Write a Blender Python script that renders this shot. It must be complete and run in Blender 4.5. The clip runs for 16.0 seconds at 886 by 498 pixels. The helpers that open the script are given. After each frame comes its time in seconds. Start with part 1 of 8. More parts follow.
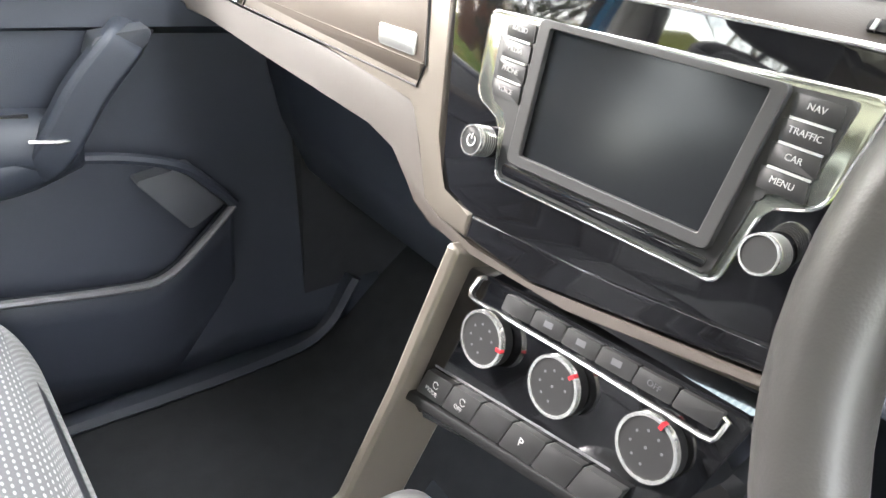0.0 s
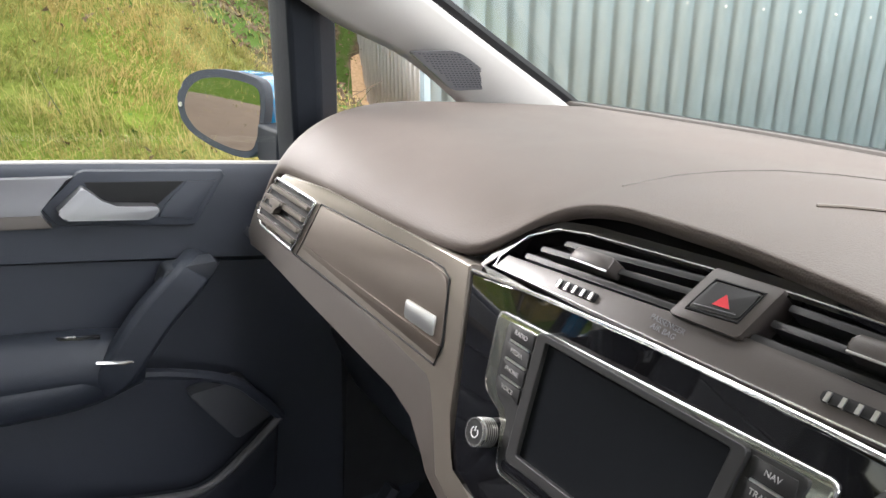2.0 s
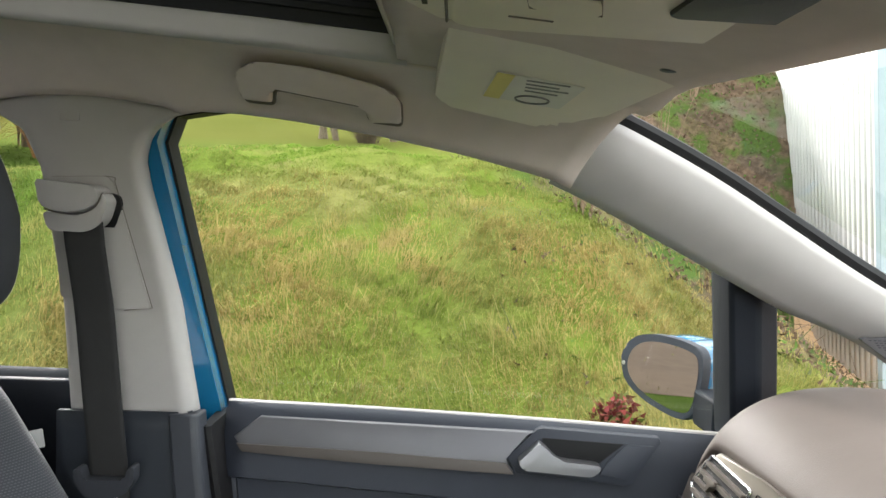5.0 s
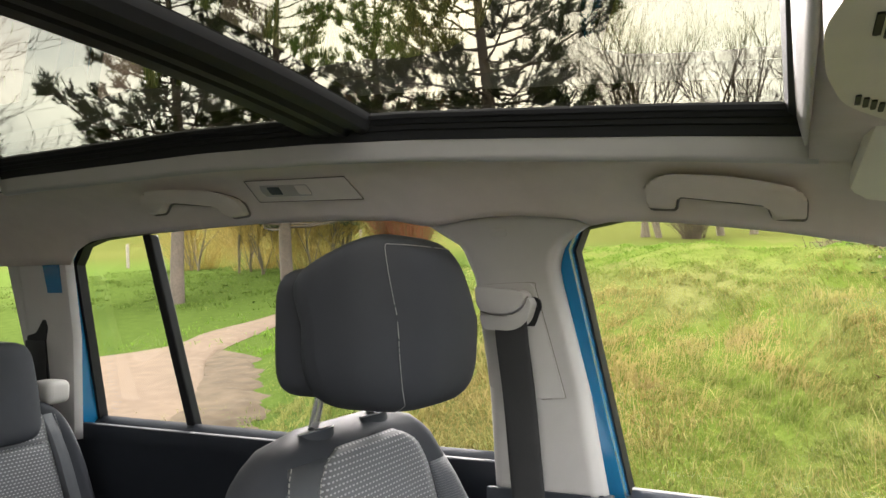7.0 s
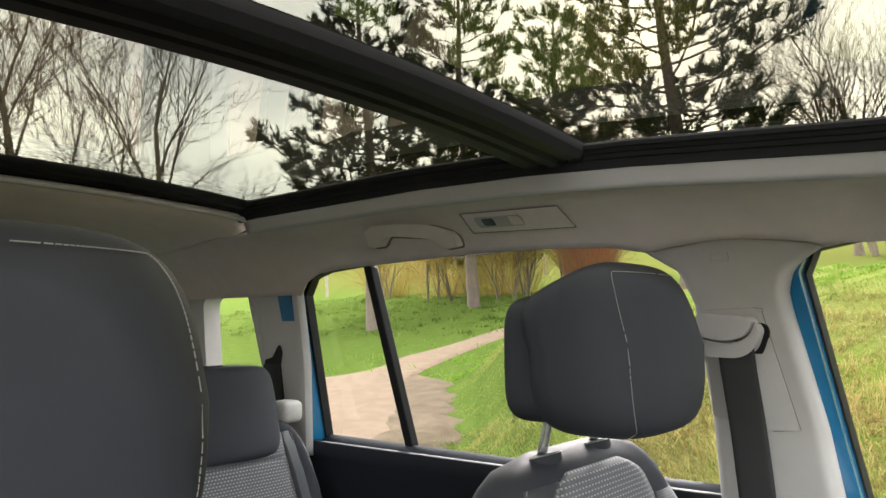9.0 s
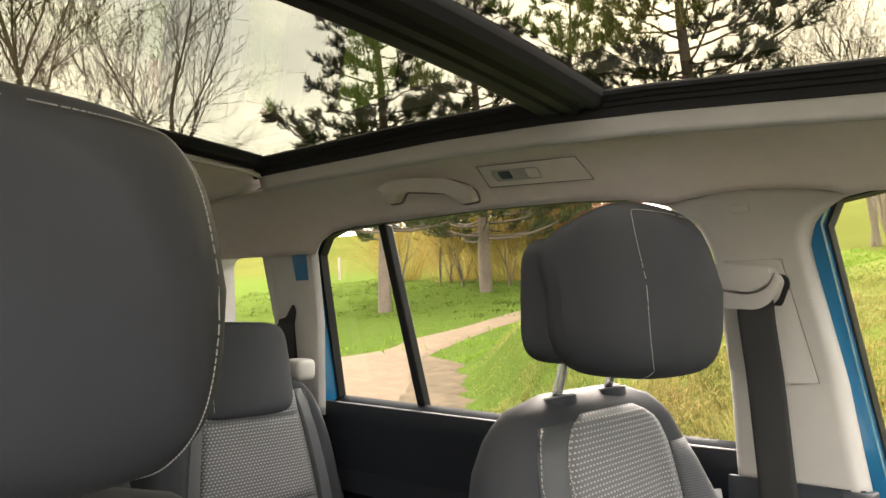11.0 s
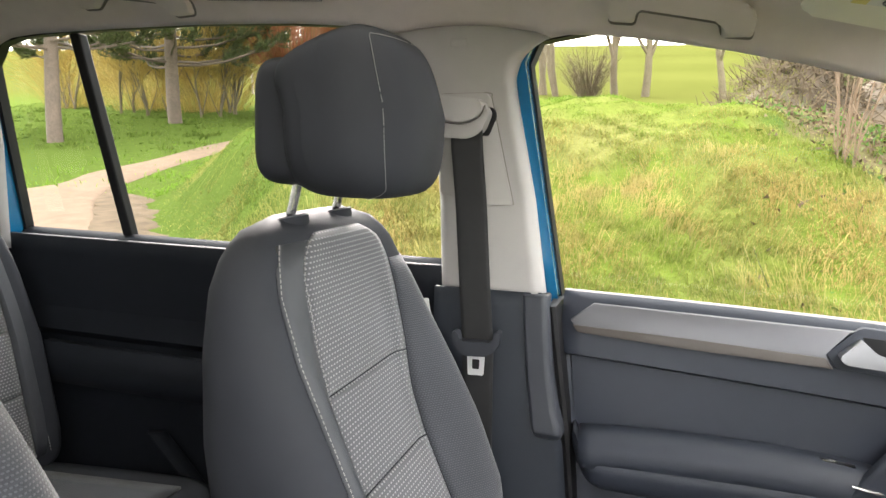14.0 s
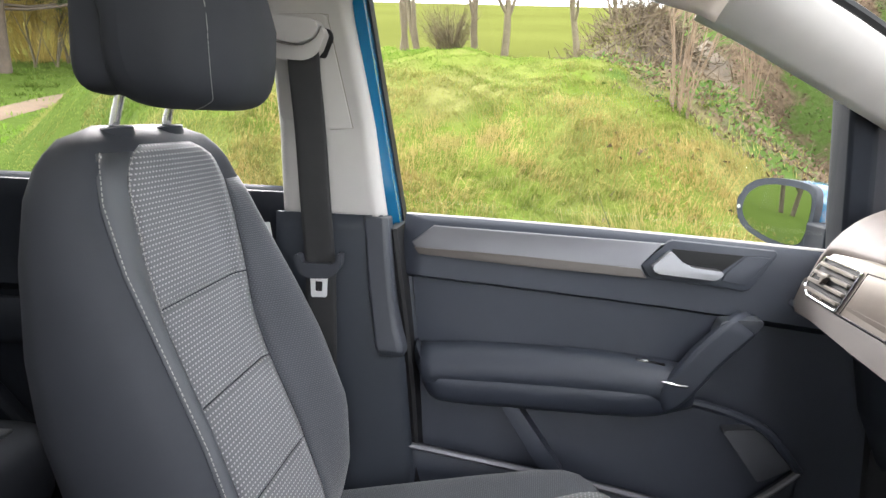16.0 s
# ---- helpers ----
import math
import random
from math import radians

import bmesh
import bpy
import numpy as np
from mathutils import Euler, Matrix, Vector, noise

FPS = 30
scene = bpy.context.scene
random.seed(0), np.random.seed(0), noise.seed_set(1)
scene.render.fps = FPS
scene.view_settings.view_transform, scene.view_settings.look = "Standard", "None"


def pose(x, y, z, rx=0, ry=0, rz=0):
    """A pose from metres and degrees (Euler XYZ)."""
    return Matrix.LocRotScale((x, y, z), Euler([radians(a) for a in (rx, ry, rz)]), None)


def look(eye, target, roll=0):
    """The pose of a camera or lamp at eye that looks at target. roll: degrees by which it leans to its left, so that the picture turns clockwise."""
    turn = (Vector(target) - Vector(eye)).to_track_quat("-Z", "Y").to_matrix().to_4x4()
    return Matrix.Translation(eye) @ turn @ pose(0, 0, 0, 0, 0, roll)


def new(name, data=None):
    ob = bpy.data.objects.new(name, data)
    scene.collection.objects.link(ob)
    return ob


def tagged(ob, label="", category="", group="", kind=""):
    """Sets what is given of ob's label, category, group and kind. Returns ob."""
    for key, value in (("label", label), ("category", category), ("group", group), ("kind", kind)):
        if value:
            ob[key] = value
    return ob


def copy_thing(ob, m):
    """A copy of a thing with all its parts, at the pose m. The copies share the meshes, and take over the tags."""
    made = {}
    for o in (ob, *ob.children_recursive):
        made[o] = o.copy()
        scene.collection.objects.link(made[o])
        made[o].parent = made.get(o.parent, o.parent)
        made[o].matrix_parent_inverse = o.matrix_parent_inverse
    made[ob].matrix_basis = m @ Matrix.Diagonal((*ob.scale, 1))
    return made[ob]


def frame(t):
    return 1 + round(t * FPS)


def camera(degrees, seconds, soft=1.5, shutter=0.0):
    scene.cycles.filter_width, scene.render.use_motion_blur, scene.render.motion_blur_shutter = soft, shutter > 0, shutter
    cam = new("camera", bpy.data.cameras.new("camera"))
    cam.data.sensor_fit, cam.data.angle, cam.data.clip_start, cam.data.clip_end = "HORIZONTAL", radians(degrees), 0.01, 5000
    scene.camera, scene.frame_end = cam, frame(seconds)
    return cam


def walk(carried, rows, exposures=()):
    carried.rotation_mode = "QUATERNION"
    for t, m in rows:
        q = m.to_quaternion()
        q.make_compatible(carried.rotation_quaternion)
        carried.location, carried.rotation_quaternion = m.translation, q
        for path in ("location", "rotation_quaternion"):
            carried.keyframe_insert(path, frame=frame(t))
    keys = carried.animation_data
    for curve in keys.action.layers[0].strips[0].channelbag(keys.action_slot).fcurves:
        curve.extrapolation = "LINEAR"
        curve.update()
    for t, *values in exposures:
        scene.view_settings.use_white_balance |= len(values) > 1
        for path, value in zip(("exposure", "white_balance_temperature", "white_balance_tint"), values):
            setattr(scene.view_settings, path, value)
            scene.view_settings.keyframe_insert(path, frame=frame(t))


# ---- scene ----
cam = camera(60.9, 16.0)
PATH = [
    (0, (0.418, -0.251, 1.141), (1.507, 1.093, 0.138), 4.5),
    (0.5, (0.429, -0.261, 1.169), (1.541, 1.138, 0.271), 4.4),
    (1, (0.436, -0.269, 1.194), (1.549, 1.185, 0.389), 4.2),
    (1.5, (0.444, -0.269, 1.219), (1.528, 1.25, 0.499), 4.4),
    (2, (0.45, -0.271, 1.243), (1.459, 1.336, 0.612), 4.2),
    (2.5, (0.446, -0.278, 1.251), (1.305, 1.449, 0.722), 4.0),
    (3, (0.44, -0.293, 1.269), (1.119, 1.538, 0.836), 3.7),
    (3.2, (0.441, -0.293, 1.273), (1.044, 1.574, 0.884), 3.8),
    (5.3, (0.393, -0.375, 1.341), (0.266, 1.62, 1.266), 1.4),
    (5.5, (0.366, -0.396, 1.334), (0.165, 1.593, 1.3), 1.2),
    (6, (0.338, -0.42, 1.344), (-0.126, 1.526, 1.35), 0.5),
    (6.5, (0.331, -0.446, 1.334), (-0.343, 1.435, 1.407), -0.0),
    (7, (0.325, -0.464, 1.335), (-0.515, 1.347, 1.455), -0.3),
    (7.5, (0.317, -0.477, 1.335), (-0.673, 1.253, 1.493), -0.5),
    (8, (0.311, -0.486, 1.335), (-0.8, 1.167, 1.512), -0.8),
    (8.5, (0.309, -0.498, 1.336), (-0.897, 1.085, 1.53), -0.9),
    (8.7, (0.304, -0.506, 1.339), (-0.927, 1.058, 1.534), -1.0),
    (10.8, (0.286, -0.523, 1.286), (-0.994, 1.003, 1.467), 0.4),
    (11, (0.285, -0.505, 1.281), (-0.989, 1.029, 1.436), 0.3),
    (11.5, (0.263, -0.505, 1.276), (-0.895, 1.124, 1.353), 0.7),
    (12, (0.237, -0.511, 1.274), (-0.773, 1.215, 1.245), 0.9),
    (12.5, (0.237, -0.525, 1.271), (-0.656, 1.261, 1.151), 1.2),
    (13, (0.24, -0.535, 1.267), (-0.541, 1.297, 1.082), 1.4),
    (13.5, (0.246, -0.541, 1.267), (-0.423, 1.33, 1.036), 1.6),
    (14, (0.252, -0.544, 1.263), (-0.317, 1.355, 1.001), 1.8),
    (14.5, (0.261, -0.551, 1.252), (-0.225, 1.368, 0.968), 1.9),
    (15, (0.274, -0.559, 1.238), (-0.136, 1.374, 0.929), 2.0),
    (15.5, (0.286, -0.566, 1.219), (-0.05, 1.376, 0.883), 2.1),
    (16, (0.301, -0.57, 1.209), (0.085, 1.386, 0.853), 2.3),
]
walk(cam, [(t, look(eye, target, roll)) for t, eye, target, roll in PATH],
     [(0, 4.5, 6050, 14), (1, 3.9, 6050, 15), (2, 2.92, 6000, 16), (3, 2.55, 6000, 15), (5.3, 2.8, 6050, 13), (6.5, 3.0, 6250, 16), (8.5, 3.05, 6050, 15), (11, 3.28, 6900, 16), (13, 3.5, 6600, 17), (14, 3.42, 6300, 16), (16, 3.32, 5950, 17)])

# ---------------- daylight ----------------
SUN_AZ, SUN_EL = 24.0, 24.0          # degrees: to the rear of the car's left side, above the horizon
world = bpy.data.worlds.new("sky")
scene.world = world
world.use_nodes = True
wn, wl = world.node_tree.nodes, world.node_tree.links
wn.clear()
w_out = wn.new("ShaderNodeOutputWorld")
w_bg = wn.new("ShaderNodeBackground")
w_sky = wn.new("ShaderNodeTexSky")
w_sky.sky_type = "NISHITA"
w_sky.sun_disc = False
w_sky.sun_elevation = radians(SUN_EL)
w_sky.sun_rotation = radians(-SUN_AZ)
w_tc = wn.new("ShaderNodeTexCoord")
w_map = wn.new("ShaderNodeMapping")
w_map.inputs["Scale"].default_value = (1.0, 1.0, 2.6)
w_noise = wn.new("ShaderNodeTexNoise")
w_noise.inputs["Scale"].default_value = 2.2
w_noise.inputs["Detail"].default_value = 7.0
w_noise.inputs["Roughness"].default_value = 0.55
w_ramp = wn.new("ShaderNodeValToRGB")
w_ramp.color_ramp.elements[0].position = 0.36
w_ramp.color_ramp.elements[0].color = (4.0, 3.9, 3.5, 1)
w_ramp.color_ramp.elements[1].position = 0.66
w_ramp.color_ramp.elements[1].color = (11.0, 10.3, 8.7, 1)
w_mix = wn.new("ShaderNodeMix")
w_mix.data_type = "RGBA"
w_mix.inputs[0].default_value = 0.74
wl.new(w_tc.outputs["Generated"], w_map.inputs["Vector"])
wl.new(w_map.outputs["Vector"], w_noise.inputs["Vector"])
wl.new(w_noise.outputs["Fac"], w_ramp.inputs["Fac"])
wl.new(w_sky.outputs["Color"], w_mix.inputs[6])
wl.new(w_ramp.outputs["Color"], w_mix.inputs[7])
wl.new(w_mix.outputs[2], w_bg.inputs["Color"])
w_bg.inputs["Strength"].default_value = 0.15
wl.new(w_bg.outputs["Background"], w_out.inputs["Surface"])

sun_data = bpy.data.lights.new("sun", "SUN")
sun_data.energy = 2.6
sun_data.angle = radians(12)
sun_data.color = (1.0, 0.93, 0.82)
sun = new("sun", sun_data)
_sd = Vector((-math.sin(radians(SUN_AZ)) * math.cos(radians(SUN_EL)), math.cos(radians(SUN_AZ)) * math.cos(radians(SUN_EL)), math.sin(radians(SUN_EL))))
sun.matrix_world = look(_sd * 40, (0, 0, 0))

# ---------------- materials ----------------
def material(name, color, rough=0.6, metal=0.0, var=0.12, scale=30.0, bump=0.0, bump_scale=400.0, spec=0.5, coat=0.0, rough_var=0.08, big=3.0):
    """A plain surface with colour wear at two scales, uneven gloss and fine relief."""
    m = bpy.data.materials.new(name)
    m.use_nodes = True
    n, l = m.node_tree.nodes, m.node_tree.links
    b = n["Principled BSDF"]
    b.inputs["Metallic"].default_value = metal
    b.inputs["Specular IOR Level"].default_value = spec
    b.inputs["Coat Weight"].default_value = coat
    b.inputs["Coat Roughness"].default_value = 0.03
    tc = n.new("ShaderNodeTexCoord")
    n1, n2 = n.new("ShaderNodeTexNoise"), n.new("ShaderNodeTexNoise")
    n1.inputs["Scale"].default_value, n2.inputs["Scale"].default_value = scale, big
    n1.inputs["Detail"].default_value = n2.inputs["Detail"].default_value = 4
    l.new(tc.outputs["Object"], n1.inputs["Vector"])
    l.new(tc.outputs["Object"], n2.inputs["Vector"])
    add = n.new("ShaderNodeMath")
    add.operation = "ADD"
    l.new(n1.outputs["Fac"], add.inputs[0])
    l.new(n2.outputs["Fac"], add.inputs[1])
    mr = n.new("ShaderNodeMapRange")
    mr.inputs[1].default_value, mr.inputs[2].default_value = 0.6, 1.4
    mr.inputs[3].default_value, mr.inputs[4].default_value = 1 - var, 1 + var
    l.new(add.outputs[0], mr.inputs[0])
    mul = n.new("ShaderNodeMix")
    mul.data_type, mul.blend_type = "RGBA", "MULTIPLY"
    mul.inputs[0].default_value = 1
    mul.inputs[6].default_value = (*color, 1)
    l.new(mr.outputs[0], mul.inputs[7])
    l.new(mul.outputs[2], b.inputs["Base Color"])
    rr = n.new("ShaderNodeMapRange")
    rr.inputs[1].default_value, rr.inputs[2].default_value = 0.3, 0.7
    rr.inputs[3].default_value, rr.inputs[4].default_value = max(0.0, rough - rough_var), min(1.0, rough + rough_var)
    l.new(n2.outputs["Fac"], rr.inputs[0])
    l.new(rr.outputs[0], b.inputs["Roughness"])
    if bump:
        v = n.new("ShaderNodeTexVoronoi")
        v.inputs["Scale"].default_value = bump_scale
        l.new(tc.outputs["Object"], v.inputs["Vector"])
        bp = n.new("ShaderNodeBump")
        bp.inputs["Strength"].default_value = bump
        bp.inputs["Distance"].default_value = 0.0006
        l.new(v.outputs["Distance"], bp.inputs["Height"])
        l.new(bp.outputs["Normal"], b.inputs["Normal"])
    return m


def glass_material(name, tint, rough=0.0):
    """Thin tinted pane: clear with a weak mirror."""
    m = bpy.data.materials.new(name)
    m.use_nodes = True
    n, l = m.node_tree.nodes, m.node_tree.links
    n.remove(n["Principled BSDF"])
    tr, gl, mx = n.new("ShaderNodeBsdfTransparent"), n.new("ShaderNodeBsdfGlossy"), n.new("ShaderNodeMixShader")
    lw = n.new("ShaderNodeLayerWeight")
    lw.inputs["Blend"].default_value = 0.5
    pw = n.new("ShaderNodeMath")
    pw.operation = "POWER"
    pw.inputs[1].default_value = 4.0
    l.new(lw.outputs["Facing"], pw.inputs[0])
    fr = n.new("ShaderNodeMapRange")
    fr.inputs[3].default_value, fr.inputs[4].default_value = 0.03, 0.55
    l.new(pw.outputs[0], fr.inputs[0])
    tr.inputs["Color"].default_value = (*tint, 1)
    gl.inputs["Roughness"].default_value = rough
    l.new(fr.outputs[0], mx.inputs[0])
    l.new(tr.outputs[0], mx.inputs[1])
    l.new(gl.outputs[0], mx.inputs[2])
    l.new(mx.outputs[0], n["Material Output"].inputs["Surface"])
    return m


def cloth_material(name, base, dot, px, pz, size, rough=0.85):
    """Woven seat cloth: rows of small light stitches, every second row shifted, on a dark weave."""
    m = bpy.data.materials.new(name)
    m.use_nodes = True
    n, l = m.node_tree.nodes, m.node_tree.links
    b = n["Principled BSDF"]
    b.inputs["Roughness"].default_value = rough
    b.inputs["Sheen Weight"].default_value = 0.25
    b.inputs["Specular IOR Level"].default_value = 0.25
    uv = n.new("ShaderNodeUVMap")
    sep = n.new("ShaderNodeSeparateXYZ")
    l.new(uv.outputs[0], sep.inputs[0])

    def mth(op, a, c=None):
        k = n.new("ShaderNodeMath")
        k.operation = op
        for i, v in enumerate((a, c)):
            if v is None:
                continue
            if isinstance(v, (int, float)):
                k.inputs[i].default_value = v
            else:
                l.new(v, k.inputs[i])
        return k.outputs[0]

    row = mth("DIVIDE", sep.outputs[1], pz)
    rowi = mth("FLOOR", row)
    shift = mth("MULTIPLY", mth("FLOORED_MODULO", rowi, 2.0), 0.5)
    col = mth("ADD", mth("DIVIDE", sep.outputs[0], px), shift)
    fx = mth("SUBTRACT", mth("FRACT", col), 0.5)
    fz = mth("SUBTRACT", mth("FRACT", row), 0.5)
    d = mth("SQRT", mth("ADD", mth("POWER", mth("MULTIPLY", fx, 0.72), 2.0), mth("POWER", mth("MULTIPLY", fz, 1.15), 2.0)))
    mask = n.new("ShaderNodeMapRange")
    mask.interpolation_type = "SMOOTHSTEP"
    mask.inputs[1].default_value, mask.inputs[2].default_value = size + 0.07, size - 0.07
    l.new(d, mask.inputs[0])
    tc = n.new("ShaderNodeTexCoord")
    wv = n.new("ShaderNodeTexNoise")
    wv.inputs["Scale"].default_value = 900
    l.new(tc.outputs["Object"], wv.inputs["Vector"])
    big = n.new("ShaderNodeTexNoise")
    big.inputs["Scale"].default_value = 7
    l.new(tc.outputs["Object"], big.inputs["Vector"])
    mx = n.new("ShaderNodeMix")
    mx.data_type = "RGBA"
    mx.inputs[6].default_value, mx.inputs[7].default_value = (*base, 1), (*dot, 1)
    l.new(mask.outputs[0], mx.inputs[0])
    tone = n.new("ShaderNodeMapRange")
    tone.inputs[3].default_value, tone.inputs[4].default_value = 0.65, 1.35
    l.new(mth("MULTIPLY", mth("ADD", wv.outputs[0], big.outputs[0]), 0.5), tone.inputs[0])
    mul = n.new("ShaderNodeMix")
    mul.data_type, mul.blend_type = "RGBA", "MULTIPLY"
    mul.inputs[0].default_value = 1
    l.new(mx.outputs[2], mul.inputs[6])
    l.new(tone.outputs[0], mul.inputs[7])
    l.new(mul.outputs[2], b.inputs["Base Color"])
    bp = n.new("ShaderNodeBump")
    bp.inputs["Strength"].default_value = 0.35
    bp.inputs["Distance"].default_value = 0.001
    l.new(mth("ADD", mask.outputs[0], mth("MULTIPLY", wv.outputs[0], 0.6)), bp.inputs["Height"])
    l.new(bp.outputs["Normal"], b.inputs["Normal"])
    return m


M_DASH = material("dash soft plastic", (0.092, 0.074, 0.065), 0.62, spec=0.32, bump=0.35, bump_scale=700, var=0.06)
M_DARK = material("dark grained plastic", (0.011, 0.013, 0.018), 0.68, spec=0.16, bump=0.25, bump_scale=800)
M_DOOR = material("dark door vinyl", (0.029, 0.034, 0.047), 0.52, spec=0.38, bump=0.3, bump_scale=900, var=0.06)
M_TRIM = material("brushed grey trim paint", (0.150, 0.150, 0.162), 0.42, metal=0.55, var=0.05, bump=0.08, bump_scale=1500)
M_BAND = material("dash lower band", (0.070, 0.059, 0.052), 0.48, bump=0.10, bump_scale=2200, var=0.05)
M_BLACK = material("piano black lacquer", (0.006, 0.006, 0.007), 0.05, coat=0.8, var=0.05, rough_var=0.03)
M_SCREEN = material("screen glass", (0.010, 0.011, 0.013), 0.16, spec=0.22, var=0.05, rough_var=0.04)
M_CHROME = material("bright chrome", (0.84, 0.84, 0.83), 0.16, metal=0.85, var=0.04, rough_var=0.05)
M_SATIN = material("satin silver", (0.62, 0.62, 0.61), 0.32, metal=0.9, var=0.05)
M_HANDLE = material("satin handle metal", (0.21, 0.21, 0.22), 0.36, metal=0.9, var=0.05)
M_FRAME = material("satin silver-beige paint", (0.175, 0.154, 0.132), 0.36, metal=0.45, var=0.04)
M_DARKCHROME = material("dark polished chrome", (0.40, 0.41, 0.36), 0.14, metal=0.9, var=0.04, rough_var=0.04)
M_SOFT = material("smooth dark grey plastic", (0.026, 0.026, 0.027), 0.42, var=0.05, spec=0.4)
# cream of console and visor, lightened to paint in the windscreen's light
M_CREAM_LIT = material("cream plastic with light added", (0.70, 0.655, 0.555), 0.55, bump=0.15, bump_scale=1100, var=0.05)
M_STEEL = material("brushed steel", (0.70, 0.70, 0.70), 0.25, metal=0.45, var=0.05)
M_HEAD = material("grey headliner cloth", (0.575, 0.512, 0.465), 0.95, bump=0.4, bump_scale=1400, var=0.07, spec=0.15)
M_PILLAR = material("pale pillar plastic", (0.390, 0.374, 0.362), 0.55, bump=0.2, bump_scale=900, var=0.05)
M_VINYL = material("grey leatherette", (0.033, 0.0355, 0.043), 0.66, spec=0.20, bump=0.16, bump_scale=1000, var=0.07)
M_VINYL_L = material("lighter grey leatherette", (0.062, 0.066, 0.076), 0.58, bump=0.35, bump_scale=650, var=0.07)
M_CLOTH = cloth_material("dotted seat cloth", (0.105, 0.106, 0.116), (0.33, 0.33, 0.345), 0.0080, 0.0060, 0.205)
M_WEAVE = cloth_material("dark bolster weave", (0.046, 0.049, 0.058), (0.085, 0.088, 0.100), 0.0038, 0.0032, 0.24)
M_CARPET = material("black carpet", (0.020, 0.022, 0.027), 0.95, bump=0.8, bump_scale=900, var=0.3)
M_RUBBER = material("black rubber seal", (0.009, 0.009, 0.010), 0.6, spec=0.25)
M_BELT = material("black belt webbing", (0.026, 0.026, 0.027), 0.75, spec=0.25, bump=0.6, bump_scale=1200)
M_BLUE = material("blue car paint", (0.008, 0.12, 0.26), 0.22, coat=0.7, var=0.05)
M_WHITE = material("white print", (0.75, 0.75, 0.75), 0.6)
M_RED = material("red mark", (0.45, 0.02, 0.03), 0.4)
M_PRINT = material("grey print", (0.34, 0.34, 0.34), 0.6)
M_DECOR = material("bronze-grey decor paint", (0.135, 0.112, 0.094), 0.42, metal=0.3, var=0.05, bump=0.06, bump_scale=1500)
M_EDGE = material("satin dark grey plastic", (0.042, 0.046, 0.056), 0.45, spec=0.4, bump=0.15, bump_scale=900, var=0.05)
M_LOWER = material("dark blue-grey pillar plastic", (0.020, 0.024, 0.032), 0.55, spec=0.3, bump=0.2, bump_scale=900, var=0.05)
# for dark joints, and for the contact shade painted round the grab handles
M_GAP_SHADE = material("dark joint and contact shade", (0.17, 0.152, 0.135), 0.9, var=0.05)
M_FACE = material("dark brown-grey plastic", (0.052, 0.045, 0.042), 0.42, var=0.05, bump=0.08, bump_scale=1500)
M_YELLOW = material("yellow warning print", (0.60, 0.53, 0.16), 0.5)
M_STICK = material("sticker paper", (0.60, 0.59, 0.54), 0.5)
M_STITCH = material("grey stitching thread", (0.28, 0.275, 0.27), 0.8)
M_GLASS = glass_material("window glass", (0.90, 0.93, 0.90))
M_ROOFGLASS = glass_material("tinted roof glass", (0.116, 0.116, 0.090))
M_MIRROR = material("mirror glass", (0.40, 0.41, 0.42), 0.01, metal=1.0, var=0.0, rough_var=0.01)

# ---------------- helpers for shapes ----------------
def thing(name, label="", category="", group="", kind="", at=(0, 0, 0)):
    ob = new(name)
    ob.empty_display_size = 0.05
    ob.location = at
    return tagged(ob, label, category, group, kind)


def part(name, bm, mat, parent=None, label="", sharp=35, solid=0.0, bevel=0.0):
    """One bmesh as one mesh object, under a thing or under a part."""
    me = bpy.data.meshes.new(name)
    bmesh.ops.recalc_face_normals(bm, faces=bm.faces)
    bm.to_mesh(me)
    bm.free()
    me.materials.append(mat)
    for p in me.polygons:
        p.use_smooth = True
    me.set_sharp_from_angle(angle=radians(sharp))
    ob = new(name, me)
    if parent is not None:
        ob.parent = parent
        base = parent
        while base.parent is not None:
            base = base.parent
        ob.matrix_parent_inverse = Matrix.Translation(-base.location) if parent is base else Matrix()
    if solid:
        md = ob.modifiers.new("solid", "SOLIDIFY")
        md.thickness, md.offset = abs(solid), (-1 if solid > 0 else 1)
    if bevel:
        md = ob.modifiers.new("bevel", "BEVEL")
        md.width, md.segments, md.limit_method = bevel, 2, "ANGLE"
    if label:
        ob["label"] = label
    return ob


def frame_of(origin, u, v):
    o, u, v = Vector(origin), Vector(u).normalized(), Vector(v)
    n = u.cross(v).normalized()
    v = n.cross(u).normalized()
    return lambda a, b, c: o + a * u + b * v + c * n


def rpoly(pts, r, seg=4):
    """A polygon with rounded corners; r is one radius or one for each corner."""
    out, n = [], len(pts)
    for i, p in enumerate(pts):
        rr = r[i] if isinstance(r, (list, tuple)) else r
        p, a, b = Vector(p).to_2d(), Vector(pts[i - 1]).to_2d(), Vector(pts[(i + 1) % n]).to_2d()
        da, db = (a - p), (b - p)
        k = min(rr, da.length * 0.48, db.length * 0.48)
        if k < 1e-5:
            out.append(tuple(p))
            continue
        s, e = p + da.normalized() * k, p + db.normalized() * k
        for j in range(seg + 1):
            t = j / seg
            q = s * (1 - t) ** 2 + p * 2 * t * (1 - t) + e * t * t
            out.append(tuple(q))
    return out


